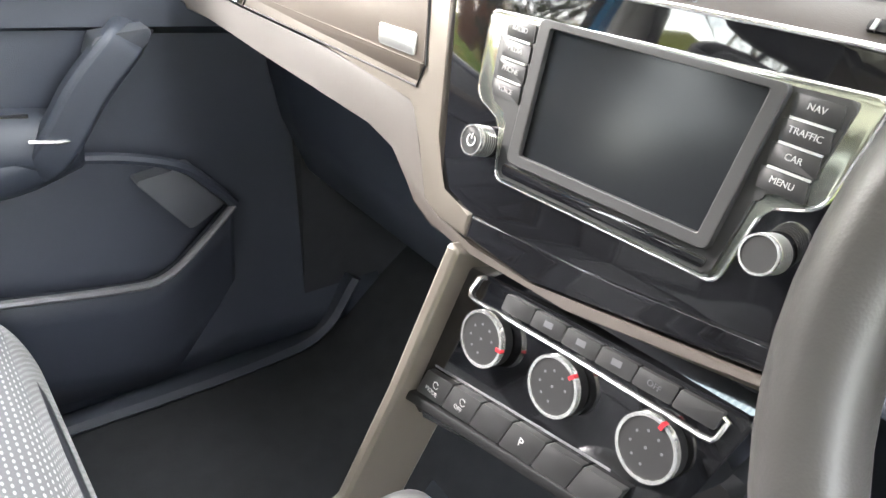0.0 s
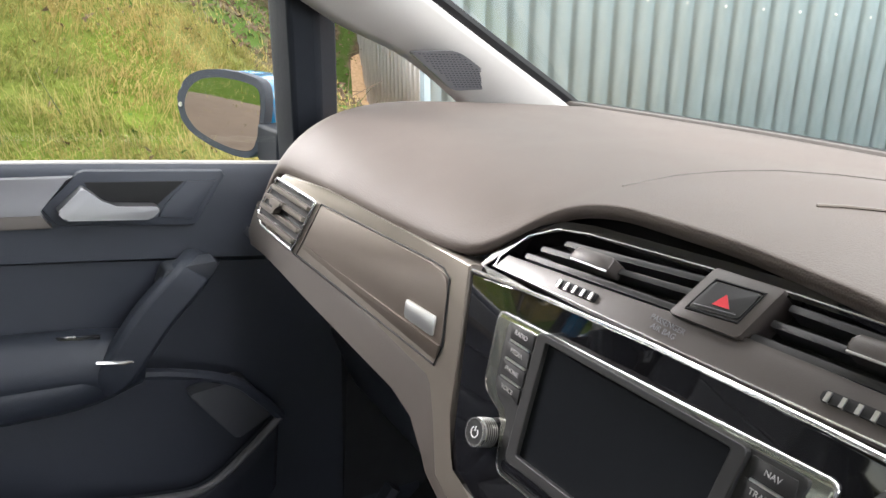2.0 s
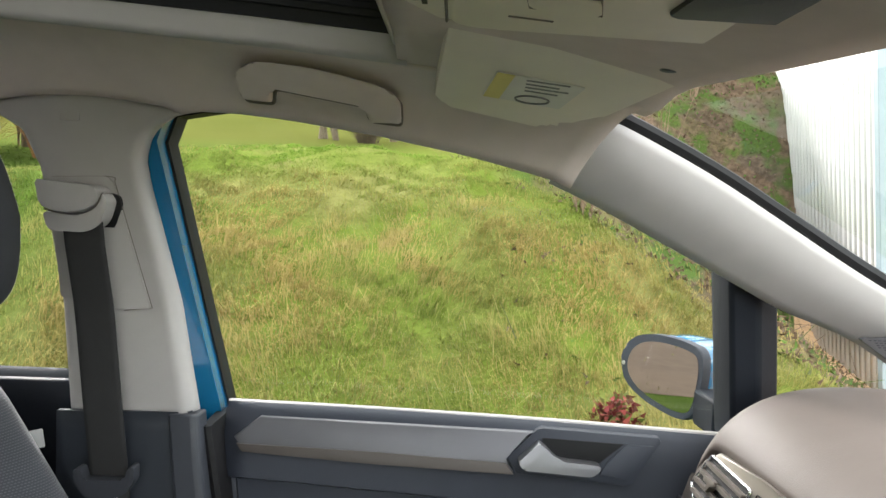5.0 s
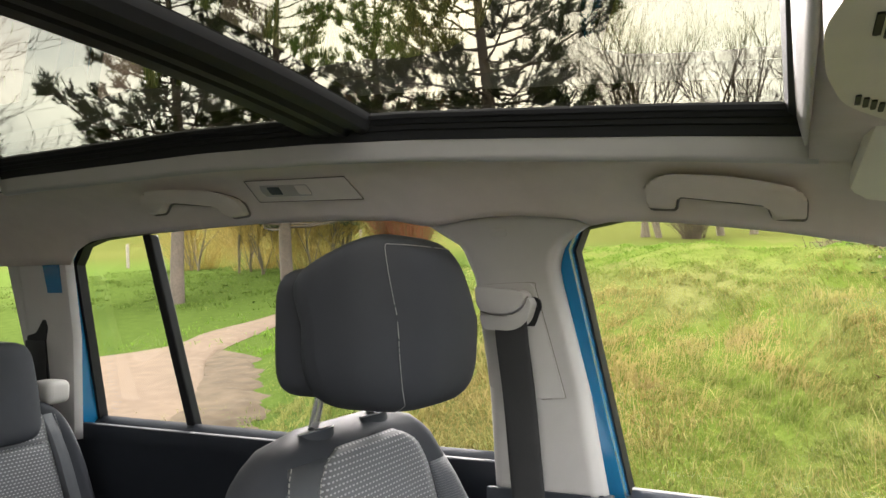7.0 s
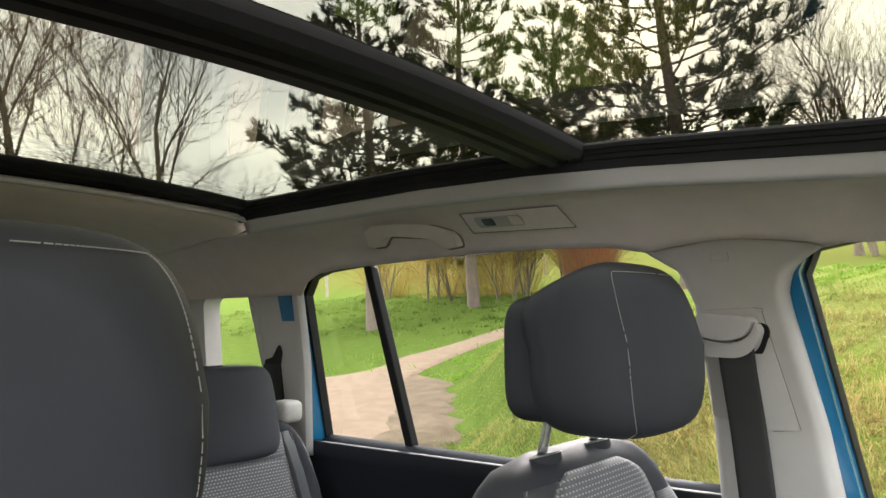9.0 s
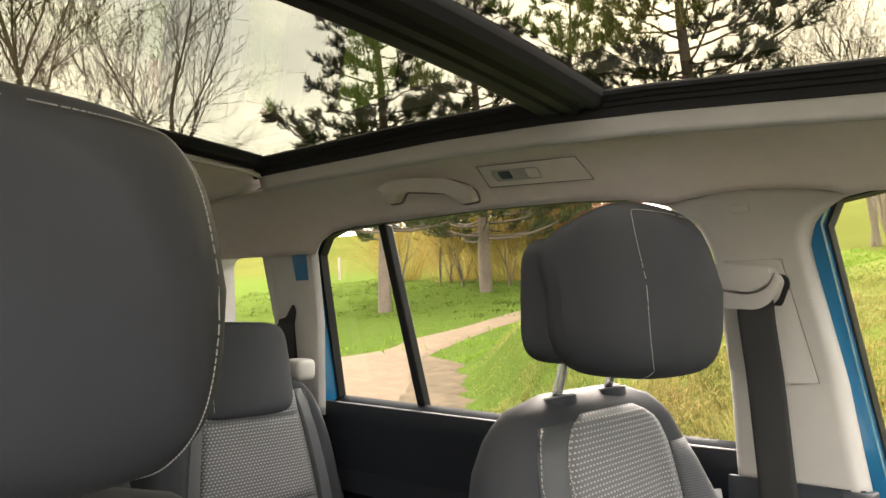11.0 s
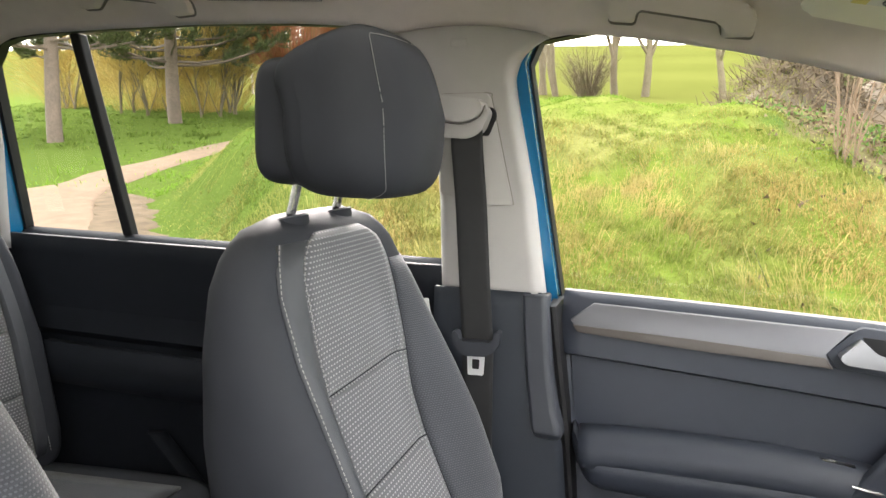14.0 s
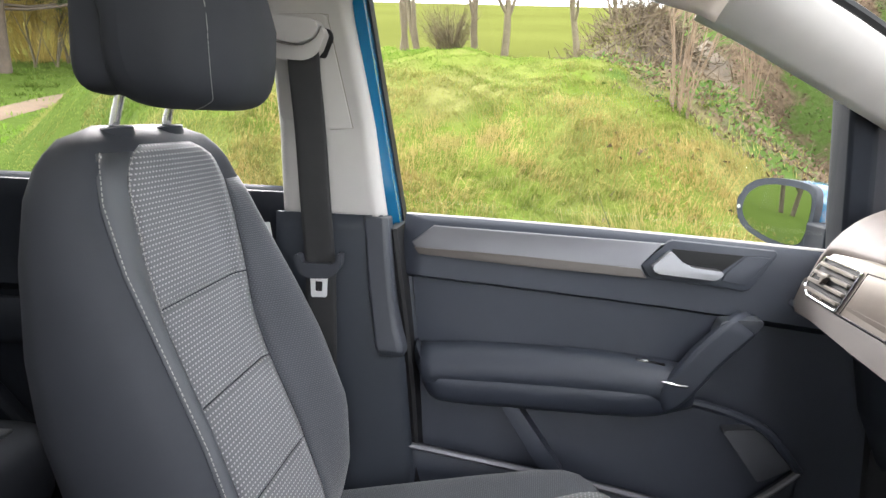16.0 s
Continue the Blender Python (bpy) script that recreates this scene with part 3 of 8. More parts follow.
A_LOW = [(0.535, 0.655, 1.362), (0.605, 0.655, 1.330), (0.70, 0.665, 1.282), (0.80, 0.675, 1.231), (0.861, 0.68, 1.200), (0.962, 0.685, 1.160), (1.061, 0.69, 1.095), (1.10, 0.69, 1.06)]
A_UP = [(0.575, 0.595, 1.452), (0.64, 0.60, 1.424), (0.74, 0.610, 1.374), (0.84, 0.622, 1.316), (0.95, 0.632, 1.251), (1.098, 0.642, 1.172), (1.219, 0.650, 1.109), (1.26, 0.65, 1.085)]
for sgn in (1, -1):
    pillar = thing("a_pillar_trim", "pale grey windscreen pillar trim with a speaker grille", "pillar trim", kind="structure", at=(1.1, sgn * 0.66, 1.1))
    bm = bmesh.new()
    lo, up = catmull(A_LOW, 30), catmull(A_UP, 30)

    def apil(s, t):
        i = min(int(s * 29 + 0.5), 29)
        a, b = lo[i], up[i]
        p = a.lerp(b, t)
        return Vector((p.x, sgn * (p.y - 0.016 * math.sin(t * math.pi)), p.z))
    grid(bm, apil, 29, 8)
    part("cover", bm, M_PILLAR, pillar, solid=-0.03 if sgn > 0 else 0.03)
    bm = bmesh.new()
    edge = [Vector((p.x + 0.006, sgn * (p.y + 0.012), p.z + 0.008)) for p in up]
    tube(bm, edge, 0.010, 8)
    part("windscreen_edge", bm, M_RUBBER, pillar, "black windscreen edge")
    bm = bmesh.new()
    pts = rpoly([(0.946, 1.172), (1.020, 1.176), (1.108, 1.131), (1.096, 1.120), (1.034, 1.117)], [0.008, 0.02, 0.006, 0.006, 0.012])
    gy = lambda z: 0.660 - (z - 1.14) * 0.45
    prism(bm, pts, lambda a, b, c: Vector((a, sgn * gy(b) + c * -sgn, b)), 0.0, 0.008, 0.001)
    grille = part("speaker_grille", bm, M_TRIM, pillar, "perforated grey speaker grille")
    bm = bmesh.new()
    for i in range(26):
        for j in range(17):
            x, z = 0.950 + i * 0.0062 + 0.0031 * (j % 2), 1.1195 + j * 0.0033
            top = 1.1735 + min(0.0, (1.02 - x)) * 0.51
            bot = 1.1195 + max(0.0, 1.034 - x) * 0.61
            if bot + 0.003 < z < top - 0.003 and x < 1.100:
                y = sgn * (gy(z) - 0.0085)
                bm.faces.new([bm.verts.new((x + a, y, z + b)) for a, b in ((0, 0), (0.0040, 0), (0.0040, 0.0018), (0, 0.0018))])
    part("grille_slots", bm, M_VINYL, grille)
    # upright of the quarter light
    bm = bmesh.new()
    beam(bm, [(0.783, sgn * 0.718, 1.33), (0.80, sgn * 0.745, 1.23), (0.815, sgn * 0.765, 1.12), (0.83, sgn * 0.785, 0.99)], lambda i: [Vector((a, b, 0)) for a, b in ((-0.004, -0.05 * sgn), (0.035, -0.052 * sgn), (0.075, -0.02 * sgn), (0.075, 0.04 * sgn), (0.0, 0.04 * sgn), (-0.010, 0.0))])
    part("quarter_light_post", bm, M_DARK, pillar, "dark upright behind the quarter window", bevel=0.006)

for sgn in (1, -1):
    trim = thing("b_pillar_trim", "pale upper and dark lower trim of the door pillar", "pillar trim", kind="structure", at=(-0.04, sgn * 0.65, 0.4))
    by = lerp_table([(1.02, 0.662), (1.18, 0.655), (1.34, 0.618), (1.40, 0.608), (1.48, 0.606)])
    left = lerp_table([(1.03, -0.116), (1.36, -0.129), (1.412, -0.150), (1.44, -0.19), (1.46, -0.25)])
    right = lerp_table([(1.03, 0.066), (1.092, 0.056), (1.19, 0.041), (1.263, 0.028), (1.345, 0.013), (1.375, 0.009), (1.40, 0.016), (1.415, 0.030), (1.428, 0.052), (1.445, 0.095)])
    bm = bmesh.new()

    def bp(s, t):
        z = 1.03 + 0.43 * t
        x = left(z) + (right(z) - left(z)) * s
        edge = min(s, 1 - s)
        return Vector((x, sgn * (by(z) + 0.024 * (1 - min(1, edge / 0.10)) ** 2 * (1 - min(1.0, max(0.0, (z - 1.40) / 0.03)))), z))
    grid(bm, bp, 30, 44)
    part("upper_cover", bm, M_PILLAR, trim, "pale grey upper cover", solid=-0.012 if sgn > 0 else 0.012)
    # raised belt guide plate
    bm = bmesh.new()
    pl = rpoly([(-0.112, 1.19), (-0.045, 1.176), (0.008, 1.176), (-0.026, 1.347), (-0.036, 1.353), (-0.108, 1.353)], [0.004, 0.004, 0.006, 0.012, 0.01, 0.01])
    prism(bm, pl, lambda a, b, c: Vector((a, sgn * (by(b) - c), b)), -0.004, 0.0035, 0.001)
    part("belt_guide_plate", bm, M_PILLAR, trim, "raised belt guide plate")
    low_edge = lerp_table([(0.42, 0.140), (0.585, 0.129), (0.646, 0.123), (0.795, 0.106), (0.815, 0.098), (0.91, 0.075), (1.04, 0.060)])
    bm = bmesh.new()

    def low(s, t):
        z = 0.42 + 0.615 * t
        x = -0.118 + (low_edge(z) + 0.118) * s
        return Vector((x, sgn * (0.648 + 0.02 * s ** 4 - 0.012 * (1 - t)), z))
    grid(bm, low, 16, 24)
    part("lower_cover", bm, M_LOWER, trim, "dark lower cover", solid=-0.012 if sgn > 0 else 0.012)
    bm = bmesh.new()
    beam(bm, [(0.050, sgn * 0.660, 1.033), (0.056, sgn * 0.656, 0.97), (0.064, sgn * 0.653, 0.90), (0.074, sgn * 0.648, 0.845), (0.080, sgn * 0.643, 0.822), (0.083, sgn * 0.642, 0.808), (0.084, sgn * 0.652, 0.796)], lambda i: [Vector((a * (1, 1, 1, 1.05, 1.15, 1.15, 1.0)[i], b * sgn, 0)) for a, b in ((-0.022, 0.004), (-0.018, -0.006), (0.014, -0.008), (0.021, -0.003), (0.023, 0.03), (-0.02, 0.02))])
    part("entry_edge", bm, M_EDGE, trim, "lighter grey edge strip", bevel=0.003)
    bm = bmesh.new()
    beam(bm, [(x, sgn * 0.68, z) for x, z in ((0.077, 1.012), (0.088, 0.94), (0.104, 0.84), (0.121, 0.70), (0.134, 0.56), (0.144, 0.40))], lambda i: [Vector((a, b * sgn, 0)) for a, b in ((-0.007, -0.004), (0.0, -0.008), (0.006, -0.004), (0.008, 0.115), (-0.010, 0.115))])
    part("door_seal", bm, M_RUBBER, trim, "black rubber door seal")

# rear side: third pillar trim and the small load-bay window
for sgn in (1, -1):
    trim = thing("c_pillar_trim", "pale grey trim round the rear quarter window", "pillar trim", kind="structure", at=(-1.2, sgn * 0.66, 1.05))
    cy = lerp_table([(1.0, 0.695), (1.25, 0.665), (1.45, 0.618)])
    bm = bmesh.new()

    def cp(s, t):
        z = 1.03 + 0.43 * t
        xr = -1.065 + 0.04 * t
        x = xr - (0.145 + 0.01 * t) * s
        e = max(0, 1 - s / 0.10)
        return Vector((x, sgn * (cy(z) - 0.012 + 0.016 * e * e), z))
    grid(bm, cp, 16, 16)
    part("cover", bm, M_PILLAR, trim, solid=-0.012 if sgn > 0 else 0.012)
    bm = bmesh.new()
    outer = [(-1.185, 1.0), (-1.155, 1.49), (-1.80, 1.49), (-1.80, 1.0)]
    inner = [(-1.200, 1.10), (-1.236, 1.436), (-1.425, 1.400), (-1.470, 1.10)]
    inner = rpoly(inner, 0.03)
    outer = rpoly(outer, 0.03)
    rows = []
    for p, dy in ((outer, 0.0), (inner, 0.0), (inner, 0.05), (outer, 0.05)):
        rows.append([bm.verts.new((x, sgn * (cy(z) + dy), z)) for x, z in p])
    for a in range(4):
        for i in range(len(inner)):
            j = (i + 1) % len(inner)
            bm.faces.new((rows[a][i], rows[a][j], rows[(a + 1) % 4][j], rows[(a + 1) % 4][i]))
    part("quarter_panel", bm, M_PILLAR, trim)
    bm = bmesh.new()
    prism(bm, rpoly([(-1.190, 1.05), (-1.13, 1.05), (-1.135, 1.24), (-1.122, 1.270), (-1.127, 1.288), (-1.140, 1.275), (-1.160, 1.256), (-1.190, 1.250)], 0.006), lambda a, b, c: Vector((a, sgn * (cy(b) - 0.012 - c), b)), -0.01, 0.004)
    part("belt_slot", bm, M_RUBBER, trim, "dark rear belt slot")
    bm = bmesh.new()
    grid(bm, lambda s, t: Vector((-1.135 - 0.06 * s, sgn * (0.672 - 0.02 * t), 0.95 + 0.29 * t)), 2, 6)
    part("rear_belt", bm, M_BELT, trim, "black rear seat belt", solid=0.003)
bm = bmesh.new()
prism(bm, [(-0.62, 1.02), (0.62, 1.02), (0.55, 1.10), (-0.55, 1.10)], frame_of((-1.86, 0, 0), (0, 1, 0), (0, 0, 1)), 0, 0.05)
prism(bm, [(-0.62, 1.42), (0.62, 1.42), (0.55, 1.52), (-0.55, 1.52)], frame_of((-1.80, 0, 0), (0, 1, 0), (0, 0, 1)), 0, 0.05)
part("tailgate_trim", bm, M_PILLAR, body, "pale tailgate trim")
# unseen pane, added with a dark tint to cut light on the rear seats
rear_screen = thing("rear_screen", "unseen rear screen in the tailgate, added dark to cut light", "window", kind="structure", at=(-1.85, 0, 1.1))
bm = bmesh.new()
grid(bm, lambda s, t: Vector((-1.885 + 0.06 * t, -0.66 + 1.32 * s, 1.0 + 0.50 * t)), 8, 4)
part("pane", bm, glass_material("light-cutting rear glass", (0.18, 0.19, 0.18)), rear_screen)

# ---------------- doors ----------------
def door_skin_y(z):
    return 0.745 - 0.10 * max(0.0, 1.0 - z)


def passenger_door():
    d = thing("front_door", "dark grey vinyl front door with silver trim strip, closed", "car door", at=(0.4, 0.74, 0.35))
    sp = side_pts
    # lower shell
    bm = bmesh.new()
    grid(bm, lambda s, t: Vector((0.095 + 0.95 * s, door_skin_y(0.36 + 0.60 * t) + 0.012, 0.36 + 0.60 * t)), 24, 16)
    part("lower_shell", bm, M_DOOR, d, solid=-0.02)
    # upper shelf under the window
    bm = bmesh.new()
    path = [(0.088, 1.030), (0.30, 1.026), (0.55, 1.018), (0.80, 1.006), (0.95, 1.0)]
    rows = []
    prof = [(0.768, -0.016), (0.756, -0.006), (0.744, -0.006), (0.737, -0.014), (0.730, -0.045), (0.722, -0.085), (0.718, -0.105), (0.740, -0.115)]
    line = catmull([(x, 0, z) for x, z in path], 24)
    grid(bm, lambda s, t: Vector((line[int(s * 23 + 0.5)].x, prof[int(t * 7 + 0.5)][0], line[int(s * 23 + 0.5)].z + prof[int(t * 7 + 0.5)][1] * (0.94 + 0.34 * s))), 23, 7)
    part("window_ledge", bm, M_DOOR, d, sharp=60, solid=-0.006)
    bm = bmesh.new()
    tube(bm, [(p.x, 0.748, p.z - 0.003) for p in line[:22]], 0.0065, 8, flat=0.8)
    part("waist_seal", bm, M_PILLAR, d, "pale waist seal along the glass")
    # silver strip, faceted along its length
    bm = bmesh.new()
    F = lambda a, b, c: Vector((-a, 0.731 - (1.0 - b) * 0.22 - c, b))
    prism(bm, sp([(0.103, 0.984), (0.140, 1.014), (0.536, 1.005), (0.493, 0.968), (0.508, 0.948), (0.300, 0.9560), (0.118, 0.966)]), F, -0.006, 0.010, 0.003)
    part("trim_strip", bm, M_TRIM, d, "brushed silver-grey trim strip")
    bm = bmesh.new()
    prism(bm, sp([(0.108, 0.976), (0.117, 0.965), (0.300, 0.9550), (0.508, 0.947), (0.497, 0.962), (0.30, 0.971)]), F, 0.006, 0.0125, 0.001)
    part("trim_strip_facet", bm, M_BAND, d)
    # handle bowl
    bm = bmesh.new()
    bowl = sp([(0.498, 0.969), (0.541, 1.009), (0.549, 1.0115), (0.717, 1.003), (0.720, 0.997), (0.678, 0.939), (0.667, 0.936), (0.513, 0.948)])
    prism(bm, bowl, F, -0.004, 0.009, 0.002)
    bz = part("handle_bezel", bm, M_DOOR, d)
    # raised black plate, shade of the hollow behind the handle put into its colour
    bm = bmesh.new()
    prism(bm, sp([(0.548, 0.998), (0.666, 0.993), (0.626, 0.962), (0.560, 0.962)]), F, 0.006, 0.0105, 0.001)
    part("handle_shade", bm, M_RUBBER, bz, "black plate painting the shade behind the handle")
    bm = bmesh.new()
    prism(bm, sp([(0.669, 0.993), (0.708, 0.992), (0.672, 0.944), (0.630, 0.950), (0.640, 0.966)]), F, 0.006, 0.012, 0.002)
    part("bezel_wing", bm, M_DOOR, bz)
    bm = bmesh.new()
    prism(bm, rpoly(sp([(0.513, 0.9695), (0.543, 0.996), (0.555, 0.987), (0.569, 0.973), (0.626, 0.9685), (0.631, 0.964), (0.618, 0.953), (0.521, 0.959)]), [0.003, 0.004, 0.006, 0.01, 0.004, 0.003, 0.003, 0.003]), F, 0.010, 0.030, 0.005, 3)
    part("door_handle", bm, M_HANDLE, d, "satin silver door release handle")
    # padded insert
    bm = bmesh.new()
    ins = sp([(0.106, 0.930), (0.30, 0.915), (0.55, 0.893), (0.645, 0.885), (0.575, 0.790), (0.48, 0.785), (0.30, 0.79), (0.122, 0.792)])
    G = lambda a, b, c: Vector((-a, 0.730 - (0.93 - b) * 0.11 - c, b))
    prism(bm, rpoly(ins, 0.008), G, -0.03, 0.004, 0.004, 3)
    part("padded_insert", bm, M_DOOR, d)
    bm = bmesh.new()
    prism(bm, sp([(0.091, 0.932), (0.103, 0.932), (0.121, 0.806), (0.108, 0.802)]), G, -0.03, 0.003, 0.002)
    part("rear_edge_panel", bm, M_DOOR, d)
    # armrest
    bm = bmesh.new()
    tops = catmull([(0.128, 0.704, 0.801), (0.233, 0.704, 0.808), (0.396, 0.704, 0.809), (0.519, 0.704, 0.803), (0.575, 0.706, 0.795)], 20)
    prof = [(0.02, -0.004), (0.0, 0.003), (-0.026, -0.003), (-0.042, -0.018), (-0.0445, -0.036), (-0.042, -0.047), (-0.02, -0.052)]
    grid(bm, lambda s, t: Vector((tops[int(s * 19 + 0.5)].x + 0.012 * t * (1 - 2 * s), tops[int(s * 19 + 0.5)].y + prof[int(t * 6 + 0.5)][0], tops[int(s * 19 + 0.5)].z + prof[int(t * 6 + 0.5)][1])), 19, 6)
    part("armrest", bm, M_DOOR, d, "padded grey armrest", sharp=70, solid=-0.006)
    bm = bmesh.new()
    base = catmull([(0.118, 0.70, 0.806), (0.150, 0.668, 0.764), (0.20, 0.662, 0.757), (0.30, 0.661, 0.757), (0.45, 0.661, 0.757), (0.53, 0.664, 0.760), (0.60, 0.676, 0.775)], 36)
    bprof = [(0.03, 0.004), (0.0, 0.004), (-0.004, 0.0), (-0.003, -0.012), (0.004, -0.032), (0.014, -0.042), (0.05, -0.046)]
    grid(bm, lambda s, t: base[int(s * 35 + 0.5)] + Vector((0.012 * t * (0.5 - s), bprof[int(t * 6 + 0.5)][0], bprof[int(t * 6 + 0.5)][1])), 35, 6)
    part("armrest_base", bm, M_DOOR, d, sharp=60, solid=-0.004)
    bm = bmesh.new()
    prism(bm, rpoly(sp([(0.496, 0.696), (0.548, 0.694), (0.548, 0.682), (0.500, 0.684)]), 0.004), lambda a, b, c: Vector((-a, b, 0.8065 + (a + 0.5) * 0.09 + c)), -0.004, 0.004, 0.001)
    sw = part("window_switch", bm, M_BLACK, d, "glossy window switch")
    bm = bmesh.new()
    box(bm, (0.514, 0.689, 0.8095), (0.012, 0.003, 0.002))
    part("switch_mark", bm, M_CHROME, sw)
    # pull handle
    bm = bmesh.new()
    pl = catmull([(0.702, 0.738, 0.889), (0.674, 0.690, 0.886), (0.654, 0.668, 0.875), (0.610, 0.660, 0.832), (0.572, 0.660, 0.778), (0.548, 0.668, 0.748), (0.525, 0.690, 0.730)], 26)
    beam(bm, pl, lambda i: [Vector((a * 0.80, b, -a * 0.58)) * (0.72 + 0.12 * math.sin(i / 25 * math.pi)) for a, b in ((-0.030, 0.020), (-0.031, -0.004), (-0.025, -0.014), (0.020, -0.016), (0.028, -0.008), (0.029, 0.020))])
    ph = part("pull_handle", bm, M_DOOR, d, "long sloping pull handle", bevel=0.004)
    # bracket in a lighter grey than the handle, painting the light it catches
    bm = bmesh.new()
    prism(bm, rpoly(sp([(0.628, 0.892), (0.694, 0.897), (0.686, 0.874), (0.655, 0.868), (0.618, 0.866)]), [0.006, 0.006, 0.008, 0.004, 0.004]), lambda a, b, c: Vector((-a, 0.700 - c, b)), 0.0, 0.034, 0.005, 3)
    part("handle_bracket", bm, M_EDGE, ph, "angular upper bracket")
    bm = bmesh.new()
    tube(bm, [(0.5375, 0.650, 0.7875), (0.566, 0.646, 0.7835), (0.5955, 0.653, 0.7805)], 0.0026, 8)
    part("chrome_accent", bm, M_CHROME, ph, "thin chrome accent")
    # storage pocket and lower contour lines
    bm = bmesh.new()
    lip = catmull([(0.10, 0.665, 0.632), (0.25, 0.66, 0.614), (0.45, 0.66, 0.586), (0.60, 0.665, 0.557), (0.67, 0.670, 0.552), (0.735, 0.68, 0.590), (0.785, 0.688, 0.630)], 40)
    grid(bm, lambda s, t: Vector((lip[int(s * 39 + 0.5)].x, lip[int(s * 39 + 0.5)].y + 0.004 + 0.02 * t, lip[int(s * 39 + 0.5)].z - 0.19 * t)), 39, 4)
    part("door_pocket", bm, M_DOOR, d, "moulded storage pocket", solid=-0.012)
    bm = bmesh.new()
    tube(bm, lip, 0.006, 8)
    part("pocket_rim", bm, M_TRIM, d, "smooth pocket rim")
    bm = bmesh.new()
    tube(bm, catmull([(0.560, 0.69, 0.746), (0.64, 0.686, 0.733), (0.712, 0.685, 0.708), (0.750, 0.685, 0.674), (0.787, 0.69, 0.630)], 20), 0.008, 8)
    part("contour_edge", bm, M_DOOR, d)
    bm = bmesh.new()
    prism(bm, rpoly(sp([(0.655, 0.690), (0.734, 0.700), (0.782, 0.634), (0.724, 0.600)]), 0.008), lambda a, b, c: Vector((-a, 0.704 - c, b)), -0.02, 0.006, 0.003)
    part("speaker_cover", bm, M_VINYL_L, d, "grey angular lower cover")
    bm = bmesh.new()
    prism(bm, rpoly(sp([(0.270, 0.715), (0.300, 0.715), (0.392, 0.590), (0.352, 0.590)]), 0.004), lambda a, b, c: Vector((-a, 0.692 - c, b)), -0.04, 0.008, 0.003)
    part("pocket_divider", bm, M_DOOR, d)
    return d


def rear_door():
    d = thing("rear_door", "black vinyl rear door, closed", "car door", at=(-0.6, 0.74, 0.35))
    bm = bmesh.new()
    grid(bm, lambda s, t: Vector((-1.12 + 1.0 * s, 0.715 + 0.012 * math.cos(t * 3), 0.36 + 0.70 * t)), 20, 20)
    part("door_panel", bm, M_DARK, d, solid=-0.02)
    bm = bmesh.new()
    prof = [(0.775, 0.000), (0.762, 0.004), (0.748, -0.006), (0.722, -0.06), (0.712, -0.15), (0.700, -0.19), (0.72, -0.21)]
    grid(bm, lambda s, t: Vector((-1.10 + 0.965 * s, prof[int(t * 6 + 0.5)][0], 1.060 - 0.004 * s + prof[int(t * 6 + 0.5)][1])), 16, 6)
    part("window_ledge", bm, M_DARK, d, sharp=60, solid=-0.006)
    bm = bmesh.new()
    tube(bm, [(-1.085 + 0.93 * k, 0.764, 1.064 - 0.005 * k) for k in (0, 0.5, 1.0)], 0.0045, 8)
    part("waist_seal", bm, M_PILLAR, d, "pale waist seal along the glass")
    bm = bmesh.new()
    arm = catmull([(-0.98, 0.695, 0.80), (-0.70, 0.685, 0.800), (-0.40, 0.685, 0.80), (-0.2, 0.69, 0.80)], 14)
    tube(bm, arm, [0.03] * 14, 10, flat=1.5)
    part("armrest", bm, M_DARK, d)
    bm = bmesh.new()
    beam(bm, [(-0.823, 0.772, 1.058), (-0.840, 0.656, 1.457)], lambda i: [Vector((a, b, 0)) for a, b in ((-0.011, -0.014), (0.011, -0.014), (0.011, 0.010), (-0.011, 0.010))])
    part("window_divider", bm, M_RUBBER, d, "black upright window divider", bevel=0.003)
    bm = bmesh.new()
    beam(bm, [(-0.72, 0.685, 0.68), (-0.60, 0.68, 0.56)], lambda i: [Vector((a, b, 0)) for a, b in ((-0.015, 0.01), (0.0, -0.01), (0.02, -0.005), (0.025, 0.02))])
    part("pocket_edge", bm, M_DARK, d, bevel=0.003)
    return d


passenger_door()
rear_door()
# the driver's side, behind the camera
for nm, x0, x1, z1 in (("front_door", 0.10, 0.95, 1.02), ("rear_door", -1.1, -0.13, 1.06)):
    d = thing(nm, "dark grey vinyl door on the driver's side, " + ("standing open" if x0 > 0 else "closed"), "car door")
    bm = bmesh.new()
    prism(bm, rpoly(side_pts([(x0 - x1, 0.36), (0, 0.36), (0, z1), (x0 - x1, z1)]), 0.02), SIDE, -0.03, 0.03, 0.01)
    part("door_panel", bm, M_DOOR, d)
    bm = bmesh.new()
    tube(bm, [(x0 - x1 + 0.08, 0.06, 0.79), (-0.3, 0.06, 0.77)], 0.03, 10)
    part("armrest", bm, M_VINYL, d)
    d.matrix_basis = pose(x1, -0.76, 0, 0, 0, 65 if x0 > 0 else 0)

# ---------------- seats ----------------
def superbox(bm, c, s, e=0.45, nu=40, nv=24, warp=None):
    """A soft rounded block."""
    f = lambda v, p: math.copysign(abs(v) ** p, v)

    def pt(u, v):
        a, b = u * 2 * math.pi, (v - 0.5) * math.pi * 0.999
        p = Vector((s[0] / 2 * f(math.cos(b), e) * f(math.cos(a), e), s[1] / 2 * f(math.cos(b), e) * f(math.sin(a), e), s[2] / 2 * f(math.sin(b), e)))
        if warp:
            p = warp(p)
        return p + Vector(c)
    grid(bm, pt, nu, nv, close_u=True)
    bmesh.ops.remove_doubles(bm, verts=bm.verts, dist=0.0005)
    return bm


